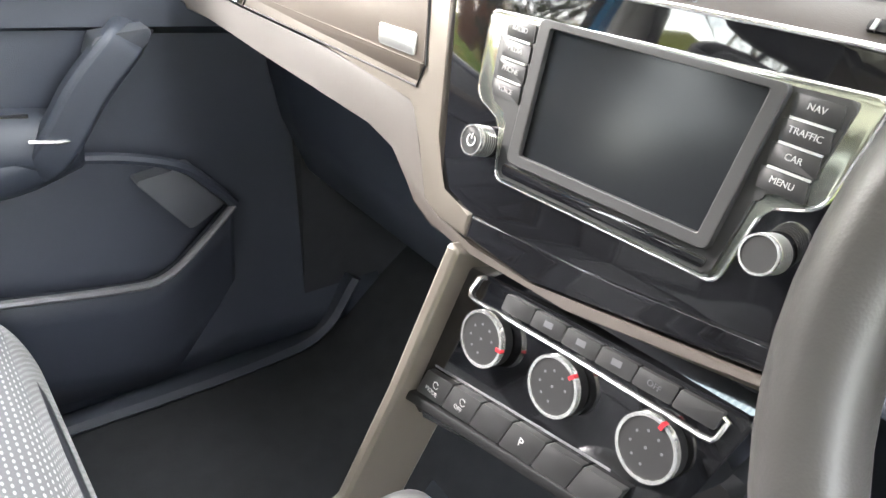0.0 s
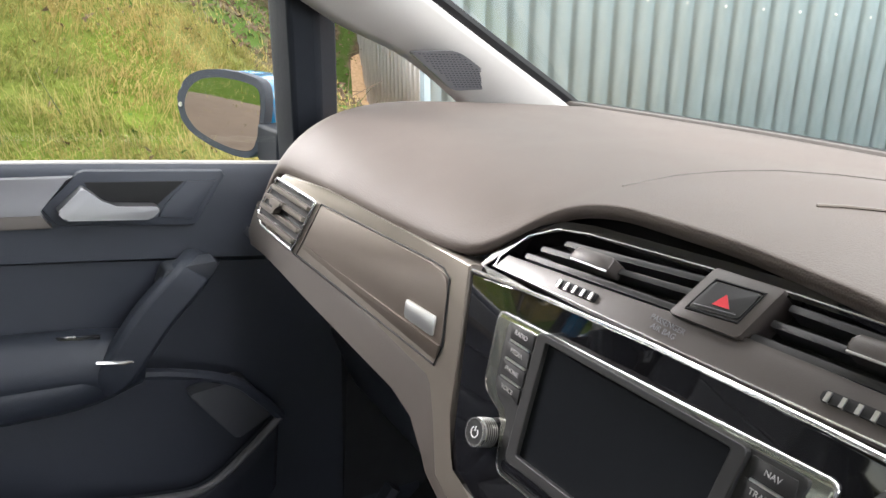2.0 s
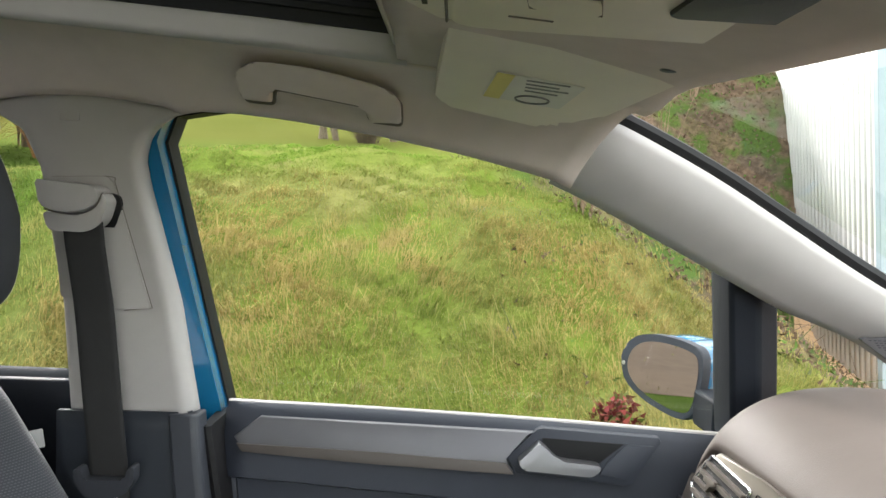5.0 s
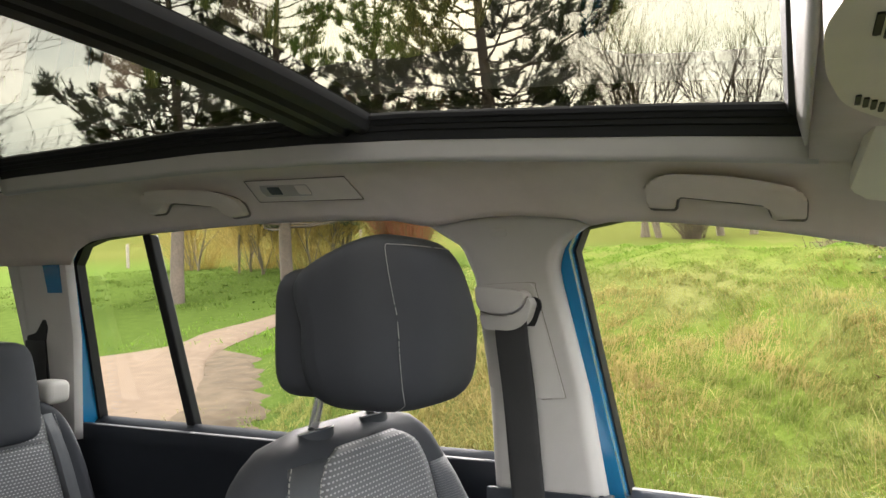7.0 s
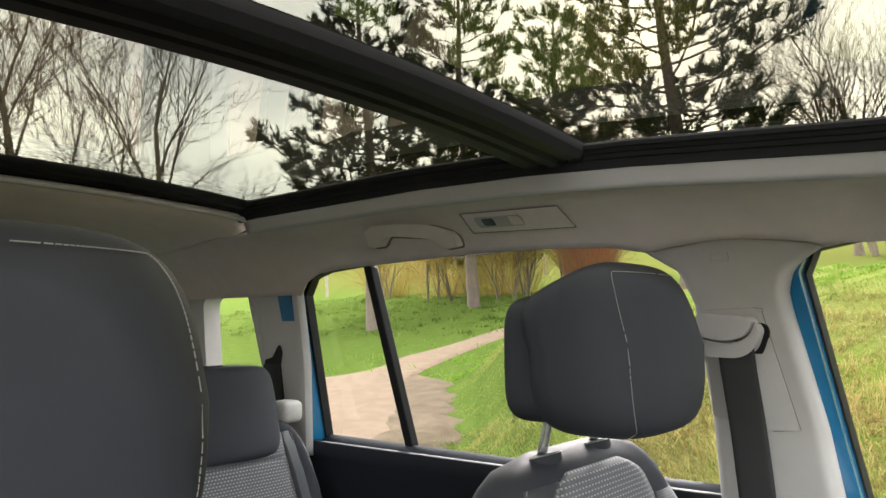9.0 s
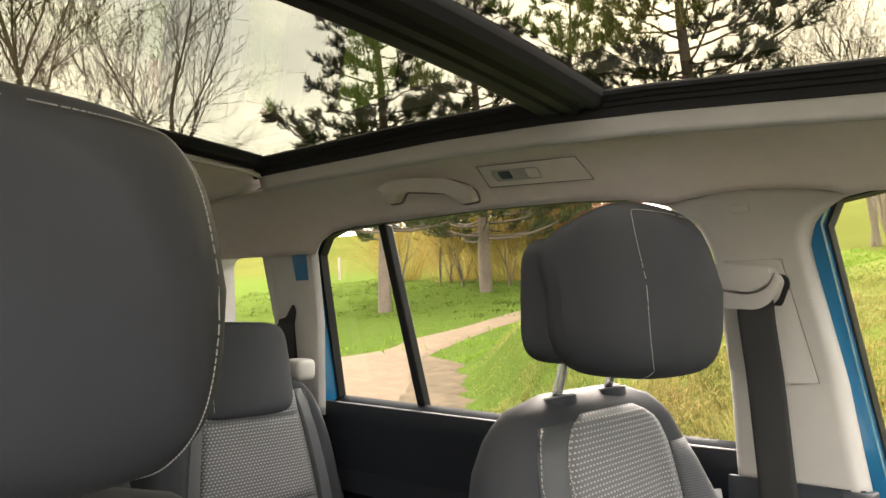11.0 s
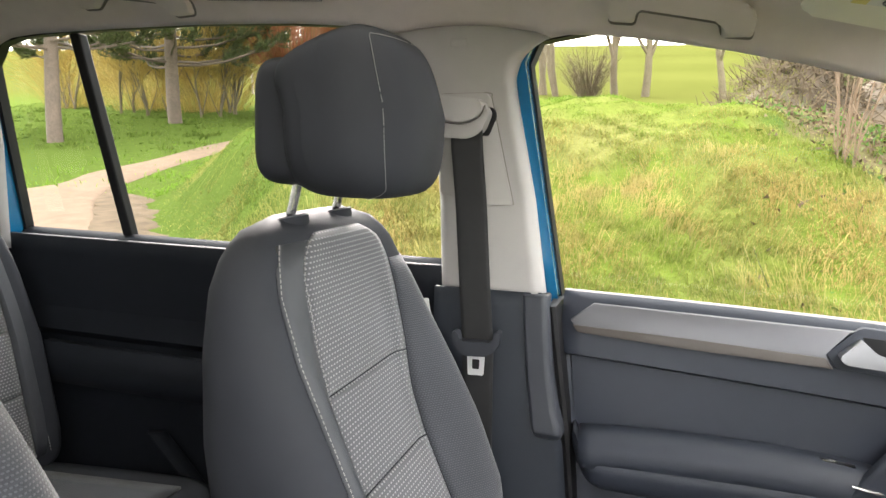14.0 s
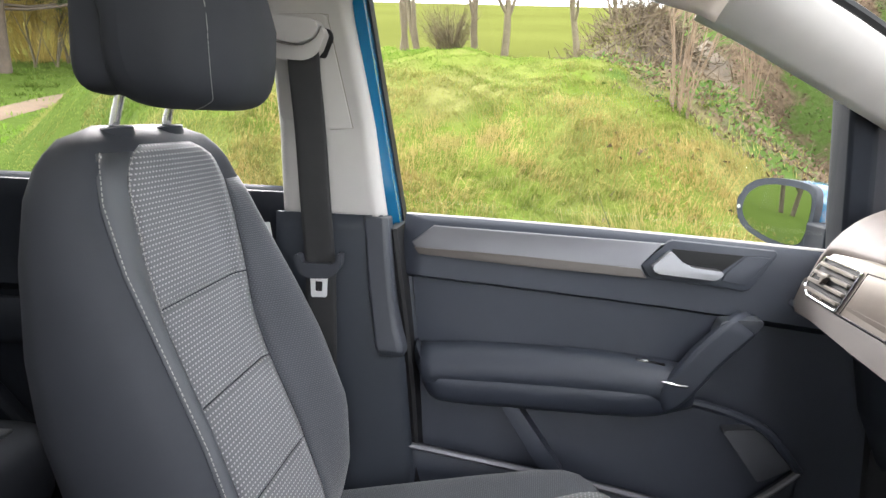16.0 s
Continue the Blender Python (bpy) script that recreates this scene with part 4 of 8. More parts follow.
# side profile of the backrest: height, front of the middle, front of the bolsters, back
BACK_Z = [0.50, 0.64, 0.74, 0.85, 0.93, 1.03, 1.10, 1.14, 1.168, 1.178]
back_f = lerp_table(list(zip(BACK_Z, [0.050, 0.012, -0.030, -0.085, -0.115, -0.140, -0.150, -0.158, -0.175, -0.20])))
back_b = lerp_table(list(zip(BACK_Z, [0.005, 0.030, 0.024, -0.018, -0.058, -0.112, -0.145, -0.160, -0.180, -0.20])))
back_r = lerp_table(list(zip(BACK_Z, [-0.12, -0.165, -0.185, -0.225, -0.238, -0.242, -0.240, -0.235, -0.225, -0.21])))
back_w = lerp_table(list(zip(BACK_Z, [0.262, 0.262, 0.262, 0.258, 0.252, 0.240, 0.222, 0.198, 0.155, 0.10])))


def back_front(v, z):
    """Front of the backrest at v (-1 to 1 across) and a height."""
    a = abs(v)
    k = min(1, max(0, (a - 0.42) / 0.40))
    k = k * k * (3 - 2 * k)
    x = back_f(z) + (back_b(z) - back_f(z)) * k
    if a > 0.80:
        x -= (1 - math.sqrt(max(0, 1 - ((a - 0.80) / 0.20) ** 2))) * (back_b(z) - back_r(z)) * 0.42
    return x


def front_seat(name, label):
    st = thing(name, label, "car seat", "front seats")
    # backrest body
    bm = bmesh.new()

    def body(u, t):
        z = 0.50 + 0.678 * t ** 0.9
        n = u * 2
        w = back_w(z)
        if n <= 1:
            v = 1 - 2 * n
            v = math.copysign(abs(v) ** 0.75, v)
            return Vector((back_front(v, z), v * w, z))
        v = -1 + 2 * (n - 1)
        v = math.copysign(abs(v) ** 0.75, v)
        x = back_r(z)
        if abs(v) > 0.7:
            x += (1 - math.sqrt(max(0, 1 - ((abs(v) - 0.7) / 0.3) ** 2))) * (back_b(z) - back_r(z)) * 0.58
        return Vector((x, v * w, z))
    rows = grid(bm, body, 96, 40, close_u=True)
    bm.faces.new(rows[-1])
    back = part("backrest", bm, M_VINYL, st, "grey leatherette backrest shell", sharp=60)

    def panel(nm, v0, v1, z0, z1, mat, lift, lab="", nu=14, nv=20):
        bm = bmesh.new()
        b0 = v0 if callable(v0) else (lambda z: v0)
        b1 = v1 if callable(v1) else (lambda z: v1)

        def fn(s, t):
            z = z0 + (z1 - z0) * t
            v = b0(z) + (b1(z) - b0(z)) * s
            e = min(s, 1 - s, t * 2.0, (1 - t) * 2.0)
            return Vector((back_front(v, z) + lift * min(1, e / 0.06) ** 0.5 + 0.0012, v * back_w(z), z))
        grid(bm, fn, nu, nv, uv=lambda s, t: ((b0(z0 + (z1 - z0) * t) + (b1(z0 + (z1 - z0) * t) - b0(z0 + (z1 - z0) * t)) * s) * back_w(z0 + (z1 - z0) * t), z0 + (z1 - z0) * t))
        return part(nm, bm, mat, back, lab, solid=0.002)

    lft = lerp_table([(0.50, -0.42), (0.9, -0.46), (1.05, -0.54), (1.11, -0.58), (1.132, -0.57), (1.147, -0.50), (1.158, -0.36)])
    rgt = lerp_table([(0.60, 0.44), (0.9, 0.50), (1.05, 0.60), (1.11, 0.63), (1.132, 0.62), (1.147, 0.54), (1.158, 0.40)])
    seams = [0.58, 0.715, 0.84, 0.965, 1.158]
    for a, b in zip(seams, seams[1:]):
        panel("cloth_panel", lft, rgt, a + 0.001, b - 0.001, M_CLOTH, 0.0035, "grey cloth with rows of pale stitches")
    panel("bolster_panel", lambda z: rgt(z) + 0.012, lambda z: 0.95, 0.56, 1.10, M_WEAVE, 0.003, "dark woven bolster")
    panel("bolster_panel", lambda z: -0.86, lambda z: lft(z) - 0.012, 0.56, 1.15, M_VINYL_L, 0.003, "lighter leatherette bolster")
    # stitched seams
    bm = bmesh.new()
    for vv in (lambda z: -0.86, lambda z: lft(z) - 0.016):
        for k in range(88):
            z = 0.66 + k * 0.0056
            if z > 1.15:
                break
            p = Vector((back_front(vv(z), z) + 0.0058, vv(z) * back_w(z), z))
            q = Vector((back_front(vv(z + 0.0036), z + 0.0036) + 0.0058, vv(z + 0.0036) * back_w(z + 0.0036), z + 0.0036))
            tube(bm, [p, q], 0.0007, 4)
    tagged(part("stitching", bm, M_STITCH, back, "pale double stitching"), kind="stuff")
    # side tag
    bm = bmesh.new()
    prism(bm, rpoly([(-0.004, -0.012), (0.012, -0.012), (0.012, 0.012), (-0.004, 0.012)], 0.002), frame_of((-0.122, 0.240, 1.010), (0.5, 0.6, 0), (-0.45, 0, 1)), -0.002, 0.002, 0.0005)
    part("side_label", bm, M_PRINT, st, "small pale fabric label")
    # head restraint
    hr = bmesh.new()

    def warp(p):
        k = (p.z + 0.11) / 0.22
        p = p.copy()
        p.x += 0.016 * (1 - abs(2 * k - 1)) - 0.03 * (k - 0.4)
        p.y *= 1.0 - 0.10 * max(0, k - 0.55) - 0.16 * max(0, 0.40 - k)
        p.x -= 0.03 * (abs(p.y) / 0.13) ** 2.5 * (1 if p.x > 0 else 0)
        p.z -= 0.040 * max(0.0, min(1.0, (0.02 - p.x) / 0.09)) ** 1.3 * max(0.0, (k - 0.45) / 0.55)
        return p
    superbox(hr, (-0.127, 0, 1.304), (0.158, 0.276, 0.208), 0.49, 56, 32, warp)
    back_half = bmesh.new()
    superbox(back_half, (-0.190, 0, 1.291), (0.083, 0.232, 0.156), 0.40, 48, 24)
    head = part("head_restraint", hr, M_VINYL, st, "rounded grey leatherette head restraint", sharp=70)
    part("rear_half", back_half, M_VINYL, head, "smaller rear half of the head restraint", sharp=70)
    for sy in (-1, 1):
        bm = bmesh.new()
        tube(bm, catmull([(-0.205, 0.066 * sy, 1.15), (-0.197, 0.066 * sy, 1.18), (-0.182, 0.066 * sy, 1.24)], 8), 0.0062, 14)
        part("post", bm, M_CHROME, st, "polished chrome post")
        bm = bmesh.new()
        F = frame_of((-0.200, 0.066 * sy, 1.170), (1, 0, 0.25), (0, 1, 0))
        prism(bm, [(0.021 * math.cos(a * math.pi / 14), 0.036 * math.sin(a * math.pi / 14)) for a in range(28)], F, -0.012, 0.0045, 0.002)
        prism(bm, [(0.009 * math.cos(a * math.pi / 12), 0.011 * math.sin(a * math.pi / 12)) for a in range(24)], F, 0.004, 0.0075, 0.0015)
        col = part("post_collar", bm, M_VINYL, st, "dark grey oval post collar")
        bm = bmesh.new()
        tube(bm, [F(0.0205 * math.cos(a * math.pi / 14), 0.0355 * math.sin(a * math.pi / 14), 0.0030) for a in range(29)], 0.0010, 6)
        part("collar_edge", bm, M_SATIN, col, "thin bright edge")
    # stitched seams of the head restraint
    bm = bmesh.new()
    f = lambda v, p: math.copysign(abs(v) ** p, v)
    for turn in (-1, 1):
        pts = []
        for k in range(120):
            b = min(0.245, -0.455 + 0.80 * k / 84) * math.pi
            a = turn * 0.62 * (1 if k < 71 else max(0.0, 1 - (k - 71) / 48) ** 0.8)
            a += turn * 0.75 * max(0.0, (-0.26 - b / math.pi) / 0.195) ** 1.5
            cb = f(math.cos(b), 0.49)
            p = Vector((0.0799 * cb * f(math.cos(a), 0.49), 0.1394 * cb * f(math.sin(a), 0.49), 0.1050 * f(math.sin(b), 0.49)))
            pts.append(warp(p) + Vector((-0.127, 0.0, 1.304)))
        for p, q in zip(pts, pts[1:]):
            tube(bm, [p, p.lerp(q, 0.72)], 0.00045, 4)
    tagged(part("head_stitching", bm, M_STITCH, head, "pale stitched seam"), kind="stuff")
    # cushion
    bm = bmesh.new()

    def cw(p):
        p = p.copy()
        p.z += 0.028 * max(0, (abs(p.y) / 0.26 - 0.55)) * 2 - 0.025 * max(0, p.x / 0.25) ** 3 + 0.006 + 0.22 * (p.x - 0.20)
        return p
    superbox(bm, (0.203, 0, 0.537), (0.556, 0.52, 0.19), 0.40, 48, 20, cw)
    cush = part("cushion", bm, M_VINYL, st, "leatherette seat cushion", sharp=70)
    bm = bmesh.new()

    def ctop(x):
        return 0.6375 - 0.025 * max(0, (x - 0.203) / 0.25) ** 3 + 0.006 + 0.22 * (x - 0.403)

    def cfn(s, t):
        k = min(1, t / 0.72)
        x = -0.03 + 0.485 * k
        half = 0.125 + 0.085 * max(0.0, (k - 0.62) / 0.38) ** 1.5
        up = 0.0 if t < 0.72 else (t - 0.72) / 0.28
        x += 0.036 * math.sin(up * math.pi / 2)
        return Vector((x, half * (2 * s - 1), ctop(x) + 0.004 - 0.022 * max(0, (x - 0.40) / 0.07) ** 2 - 0.10 * up ** 1.5))
    grid(bm, cfn, 16, 34, uv=lambda s, t: (-0.17 + 0.34 * s, 0.62 * t))
    part("cushion_cloth", bm, M_CLOTH, cush, "grey cloth with rows of pale stitches", solid=0.008)
    roll = lerp_table([(0.0, -0.003), (0.2, 0.000), (0.4, 0.006), (0.6, 0.011), (0.75, 0.011), (0.88, 0.002), (0.96, -0.020), (1.0, -0.07)])
    for sy in (-1, 1):
        bm = bmesh.new()

        def bfn(s, t, sy=sy):
            x = -0.02 + 0.485 * t
            in_ = 0.122 + 0.085 * max(0.0, (t - 0.62) / 0.38) ** 1.5
            fade = 1 - 0.75 * max(0.0, (t - 0.7) / 0.3) ** 2
            return Vector((x, sy * (in_ + (0.264 - in_) * s), ctop(x) + 0.003 + roll(s) * fade - 0.055 * max(0.0, (t - 0.80) / 0.20) ** 2.5))
        grid(bm, bfn, 16, 18, uv=lambda s, t: (0.14 * s, 0.47 * t))
        part("cushion_bolster", bm, M_WEAVE, cush, "dark woven cushion bolster", sharp=70, solid=0.004 * sy)
    bm = bmesh.new()
    prism(bm, rpoly([(-0.10, 0.39), (0.42, 0.39), (0.44, 0.50), (-0.10, 0.52)], 0.03), frame_of((0, 0, 0), (1, 0, 0), (0, 0, 1)), -0.23, 0.23, 0.01)
    part("seat_base", bm, M_DARK, st, "black seat base")
    for sy in (-1, 1):
        bm = bmesh.new()
        box(bm, (0.15, 0.20 * sy, 0.375), (0.62, 0.04, 0.06), 0.005)
        part("slide_rail", bm, M_DARK, st)
    return st


seat_p = front_seat("front_seat", "grey leatherette passenger seat with dotted cloth centre and head restraint")
seat_d = copy_thing(seat_p, pose(-0.018, -0.368, -0.014))
seat_d["label"] = "grey leatherette driver's seat with dotted cloth centre and head restraint"
for ch in list(seat_d.children):
    if ch.name.startswith("side_label"):
        bpy.data.objects.remove(ch)
seat_p.location = (0, 0.36, 0)


def rear_seat(name, width, label):
    st = thing(name, label, "car seat", "back seats")
    h = width / 2
    bm = bmesh.new()

    def taper(z):
        return 1 - 0.30 * max(0.0, (z - 0.86) / 0.28) ** 1.5

    def shell(p):
        a = abs(p.y) / h
        roll = 0.034 * max(0.0, min(1.0, (a - 0.60) / 0.25)) * (1 if p.x > 0 else 0) * (1 - max(0.0, (a - 0.90) / 0.12))
        return Vector((p.x - 0.22 * p.z + roll, p.y * taper(p.z + 0.86), p.z))
    superbox(bm, (-1.06, 0, 0.86), (0.16, width, 0.56), 0.35, 64, 28, shell)
    back = part("backrest", bm, M_VINYL, st, "grey leatherette backrest", sharp=70)
    w = 0.315 * width
    fx = lambda z: -1.06 + 0.08 - 0.22 * (z - 0.86) + 0.002

    def panel(nm, y0, y1, a, b, mat, puff, lab, nu=12):
        bm = bmesh.new()
        zz = lambda t: a + (b - a) * t
        yy = lambda s, t: (y0 + (y1 - y0) * s) * taper(zz(t))
        grid(bm, lambda s, t: Vector((fx(zz(t)) + puff * min(1, 7 * min(s, 1 - s, t, 1 - t)) ** 0.6, yy(s, t), zz(t))), nu, 12, uv=lambda s, t: (yy(s, t), zz(t)))
        return part(nm, bm, mat, back, lab, solid=0.008)
    for a, b in ((0.63, 0.752), (0.754, 0.878), (0.880, 1.048), (1.050, 1.10)):
        panel("cloth_panel", -w, w, a, b, M_CLOTH, 0.005, "grey cloth with rows of pale stitches")
    for sy in (-1, 1):
        panel("edge_panel", sy * (w + 0.003), sy * (w + 0.030), 0.63, 1.10, M_VINYL_L, 0.012, "lighter leatherette edge strip", 5)
        bm = bmesh.new()
        for k in range(78):
            z = 0.635 + k * 0.006
            y = sy * (w + 0.031) * taper(z)
            tube(bm, [(fx(z) + 0.014, y, z), (fx(z + 0.004) + 0.014, y, z + 0.004)], 0.0009, 4)
        tagged(part("stitching", bm, M_STITCH, back, "pale stitched seam"), kind="stuff")
    bm = bmesh.new()

    def hw(p):
        q = p.copy()
        q.x += 0.012 * (1 - (p.y / 0.125) ** 2) * (1 if p.x > 0 else 0) - 0.02 * (p.z / 0.095)
        q.y *= 1 - 0.05 * max(0, p.z / 0.095)
        return q
    superbox(bm, (-1.072, -0.012, 1.152), (0.10, 0.252, 0.192), 0.32, 48, 24, hw)
    head = part("head_restraint", bm, M_VINYL, st, "low grey head restraint", sharp=70)
    bm = bmesh.new()
    for k in range(44):
        z = 1.075 + k * 0.0036
        x = -1.072 + 0.052 - 0.02 * (z - 1.152) / 0.095 + 0.004
        tube(bm, [(x, -0.100, z), (x, -0.100, z + 0.0024)], 0.0007, 4)
    tagged(part("head_stitching", bm, M_STITCH, head, "pale stitched seam"), kind="stuff")
    for sy in (-1, 1):
        bm = bmesh.new()
        tube(bm, [(-1.11, 0.07 * sy, 1.03), (-1.10, 0.07 * sy, 1.12)], 0.006, 10)
        part("post", bm, M_CHROME, st, "chrome post")
    bm = bmesh.new()
    superbox(bm, (-0.78, 0, 0.53), (0.52, width, 0.17), 0.35, 40, 16, lambda p: Vector((p.x, p.y, p.z + 0.06 * p.x)))
    cush = part("cushion", bm, M_VINYL, st, "leatherette cushion", sharp=70)
    bm = bmesh.new()
    grid(bm, lambda s, t: Vector((-0.98 + 0.40 * t, -0.3 * width + 0.6 * width * s, 0.617 + 0.06 * (-0.2 + 0.40 * t))), 8, 12, uv=lambda s, t: (0.6 * width * s, 0.40 * t))
    part("cushion_cloth", bm, M_WEAVE, cush, solid=0.006)
    bm = bmesh.new()
    box(bm, (-0.80, 0, 0.40), (0.44, width * 0.8, 0.14), 0.02)
    part("seat_base", bm, M_DARK, st)
    return st


rs = rear_seat("back_seat", 0.46, "grey leatherette rear seat with dotted cloth and low head restraint")
copy_thing(rs, pose(0, -0.015, 0))
copy_thing(rs, pose(0, -0.48, 0))
rs.location = (0, 0.452, 0)
# bright cap on the shoulder of the outer rear seat
bm = bmesh.new()
superbox(bm, (-1.062, 0.612, 1.140), (0.06, 0.056, 0.05), 0.5, 24, 12)
cap = part("seat_release", bm, M_PILLAR)
tagged(cap, "pale grey seat release cap on the rear seat shoulder", "seat release")

# ---------------- dashboard ----------------
dash = thing("dashboard", "soft dark grey-brown dashboard with silver decor panel", "dashboard", at=(0.9, 0, 0.7))
DF = frame_of((0.7630, 0, 0.9994), (0, -1, 0), (0.28, 0, 1))            # decor plane; outline (-y, v), depth towards the cabin
def dpt(y, z):
    return (-y, (z - 1.0) * math.sqrt(1 + 0.28 ** 2))
def dpts(pts):
    return [dpt(y, z) for y, z in pts]

# soft top
brow_y = lerp_table([(0.0, 1.118), (0.10, 1.115), (0.15, 1.100), (0.175, 1.075), (0.195, 1.050), (0.25, 1.042), (0.45, 1.033), (0.60, 1.024), (0.66, 1.015)])
brow_x = lerp_table([(0.0, 0.826), (0.10, 0.822), (0.15, 0.812), (0.175, 0.795), (0.195, 0.776), (0.25, 0.770), (0.45, 0.768), (0.60, 0.765), (0.66, 0.762)])
def eased(fn, a, w=0.022):
    return sum(fn(abs(a + w * k / 4)) for k in range(-4, 5)) / 9


bm = bmesh.new()


def top(s, t):
    y = -0.70 + 1.40 * s
    a = abs(y)
    x0, z0 = eased(brow_x, a), eased(brow_y, a)
    xe, ze = 1.395 - 0.150 * (a / 0.66) ** 2, 1.098
    if a > 0.64:
        k = (a - 0.64) / 0.06
        z0 -= 0.03 * k
        ze -= 0.02 * k
    x = x0 + (xe - x0) * t ** 1.35
    rise = 1 - (1 - min(1, t / 0.5)) ** 2.4
    zc = 1.108 + 0.016 * max(0, 1 - a / 0.35)
    z = z0 + (zc - z0) * rise + (ze - zc) * max(0, (t - 0.5) / 0.5) ** 1.5
    return Vector((x, y, z - 0.03 * max(0, (a - 0.62) / 0.08) ** 2))


grid(bm, top, 112, 36)
part("soft_top", bm, M_DASH, dash, sharp=80, solid=0.01)


def dash_top(y, x):
    """The point of the soft top over a place."""
    lo_t, hi_t = 0.0, 1.0
    for _ in range(24):
        mid = (lo_t + hi_t) / 2
        if top((y + 0.7) / 1.4, mid).x < x:
            lo_t = mid
        else:
            hi_t = mid
    return top((y + 0.7) / 1.4, lo_t)


bm = bmesh.new()
tube(bm, [dash_top(y, x) + Vector((0, 0, 0.0004)) for y, x in ((0.153, 0.880), (0.156, 0.944), (0.151, 1.000), (0.137, 1.056), (0.110, 1.100), (0.066, 1.140), (0.0, 1.165), (-0.08, 1.175))], 0.0006, 5)
part("airbag_seam", bm, M_BAND, dash, "faint moulded seam")
bm = bmesh.new()
tube(bm, [dash_top(y, x) + Vector((0, 0, 0.001)) for y, x in ((0.030, 0.946), (0.019, 0.962), (-0.002, 0.980), (-0.030, 0.992))], 0.0013, 6)
part("sensor_slot", bm, M_DECOR, dash, "small light sensor strip")
# lower body of the dashboard
bm = bmesh.new()
for y0, y1 in ((0.13, 0.70), (-0.70, -0.13)):
    prof = [(0.742, 0.93), (0.80, 0.90), (0.86, 0.84), (0.88, 0.75), (0.92, 0.66), (1.02, 0.60), (1.30, 0.58)]
    grid(bm, lambda s, t: Vector((prof[int(t * 6 + 0.5)][0], y0 + (y1 - y0) * s, prof[int(t * 6 + 0.5)][1])), 12, 6)
part("glove_box", bm, M_DOOR, dash, "dark lower dashboard and glove box", sharp=50, solid=0.01)
bm = bmesh.new()
prism(bm, rpoly([(0.225, 0.885), (0.26, 0.878), (0.255, 0.868), (0.215, 0.872)], 0.003), frame_of((0.79, 0, 0), (0, 1, 0), (0.6, 0, 1)), -0.02, 0.0, 0.002)
part("glove_box_latch", bm, M_BLACK, dash, "small dark latch")
# frame of the decor and the centre panel, with the band below it
bm = bmesh.new()
frame_line = [(0.658, 0.962), (0.650, 0.985), (0.635, 1.003), (0.601, 1.023), (0.48, 1.034), (0.316, 1.039), (0.189, 1.045), (0.174, 0.99), (0.156, 0.935), (0.1455, 0.914), (0.135, 0.901), (0.12, 0.898), (0.100, 0.899), (0.100, 0.881), (0.133, 0.882), (0.152, 0.888), (0.176, 0.925), (0.190, 0.946), (0.199, 0.951), (0.345, 0.955), (0.513, 0.951), (0.633, 0.950)]
prism(bm, dpts(frame_line), DF, -0.03, 0.010, 0.003, 3)
part("decor_surround", bm, M_FRAME, dash, "satin silver-beige surround frame")
bm = bmesh.new()
prism(bm, dpts([(0.0995, 0.899), (0.056, 0.901), (0.0, 0.906), (-0.15, 0.931), (-0.15, 0.917), (0.0, 0.889), (0.034, 0.8825), (0.0995, 0.881)]), DF, -0.03, 0.010, 0.003, 3)
part("lower_lip", bm, M_BLACK, dash, "dark lip under the glossy panel")
bm = bmesh.new()
band = dpts([(0.676, 0.930), (0.672, 0.972), (0.660, 0.958), (0.635, 0.9475), (0.513, 0.9485), (0.345, 0.9525), (0.203, 0.9540), (0.194, 0.947), (0.178, 0.9225), (0.154, 0.8850), (0.133, 0.8795), (0.092, 0.8785), (0.034, 0.8800), (0.0, 0.8865), (-0.15, 0.9145),
             (-0.15, 0.906), (0.0, 0.879), (0.106, 0.872), (0.140, 0.872), (0.167, 0.880), (0.197, 0.907), (0.205, 0.912), (0.245, 0.919), (0.45, 0.918), (0.577, 0.921), (0.655, 0.917)])
prism(bm, band, DF, -0.03, 0.008, 0.004, 3)
part("lower_band", bm, M_BAND, dash, "grey-brown band framing the centre")
# decor panel in two facets, with a badge
bm = bmesh.new()
prism(bm, rpoly(dpts([(0.473, 1.016), (0.240, 1.029), (0.210, 1.026), (0.1925, 0.9760), (0.490, 0.9672)]), [0.003, 0.01, 0.012, 0.002, 0.002]), DF, 0.0, 0.0118, 0.001)
decor = part("decor_panel", bm, M_DECOR, dash, "smooth bronze-grey decor panel")
crease = dpt(0.3, 0.9715)[1]
bm = bmesh.new()
prism(bm, rpoly(dpts([(0.490, 0.9670), (0.1926, 0.9757), (0.196, 0.9605), (0.5015, 0.9535)]), [0.001, 0.001, 0.004, 0.003]), lambda a, b, c: DF(a, b, c - max(-0.003, 0.30 * (crease - b))), 0.002, 0.0128, 0.0006)
part("decor_facet", bm, M_DECOR, decor, "darker lower facet")
bm = bmesh.new()
tube(bm, [DF(*q, 0.0104) for q in dpts([(0.475, 1.0175), (0.240, 1.0308), (0.222, 1.0305), (0.2095, 1.0255), (0.1912, 0.976), (0.195, 0.9590), (0.503, 0.9520), (0.475, 1.0175)])], 0.0009, 6)
part("decor_gap", bm, M_RUBBER, decor, "dark gap round the panel")
bm = bmesh.new()
prism(bm, rpoly(dpts([(0.2575, 0.991), (0.2085, 0.994), (0.2045, 0.9785), (0.2525, 0.9765)]), 0.003), DF, 0.006, 0.0135, 0.0008)
part("badge", bm, M_SATIN, decor, "plain silver badge plate")

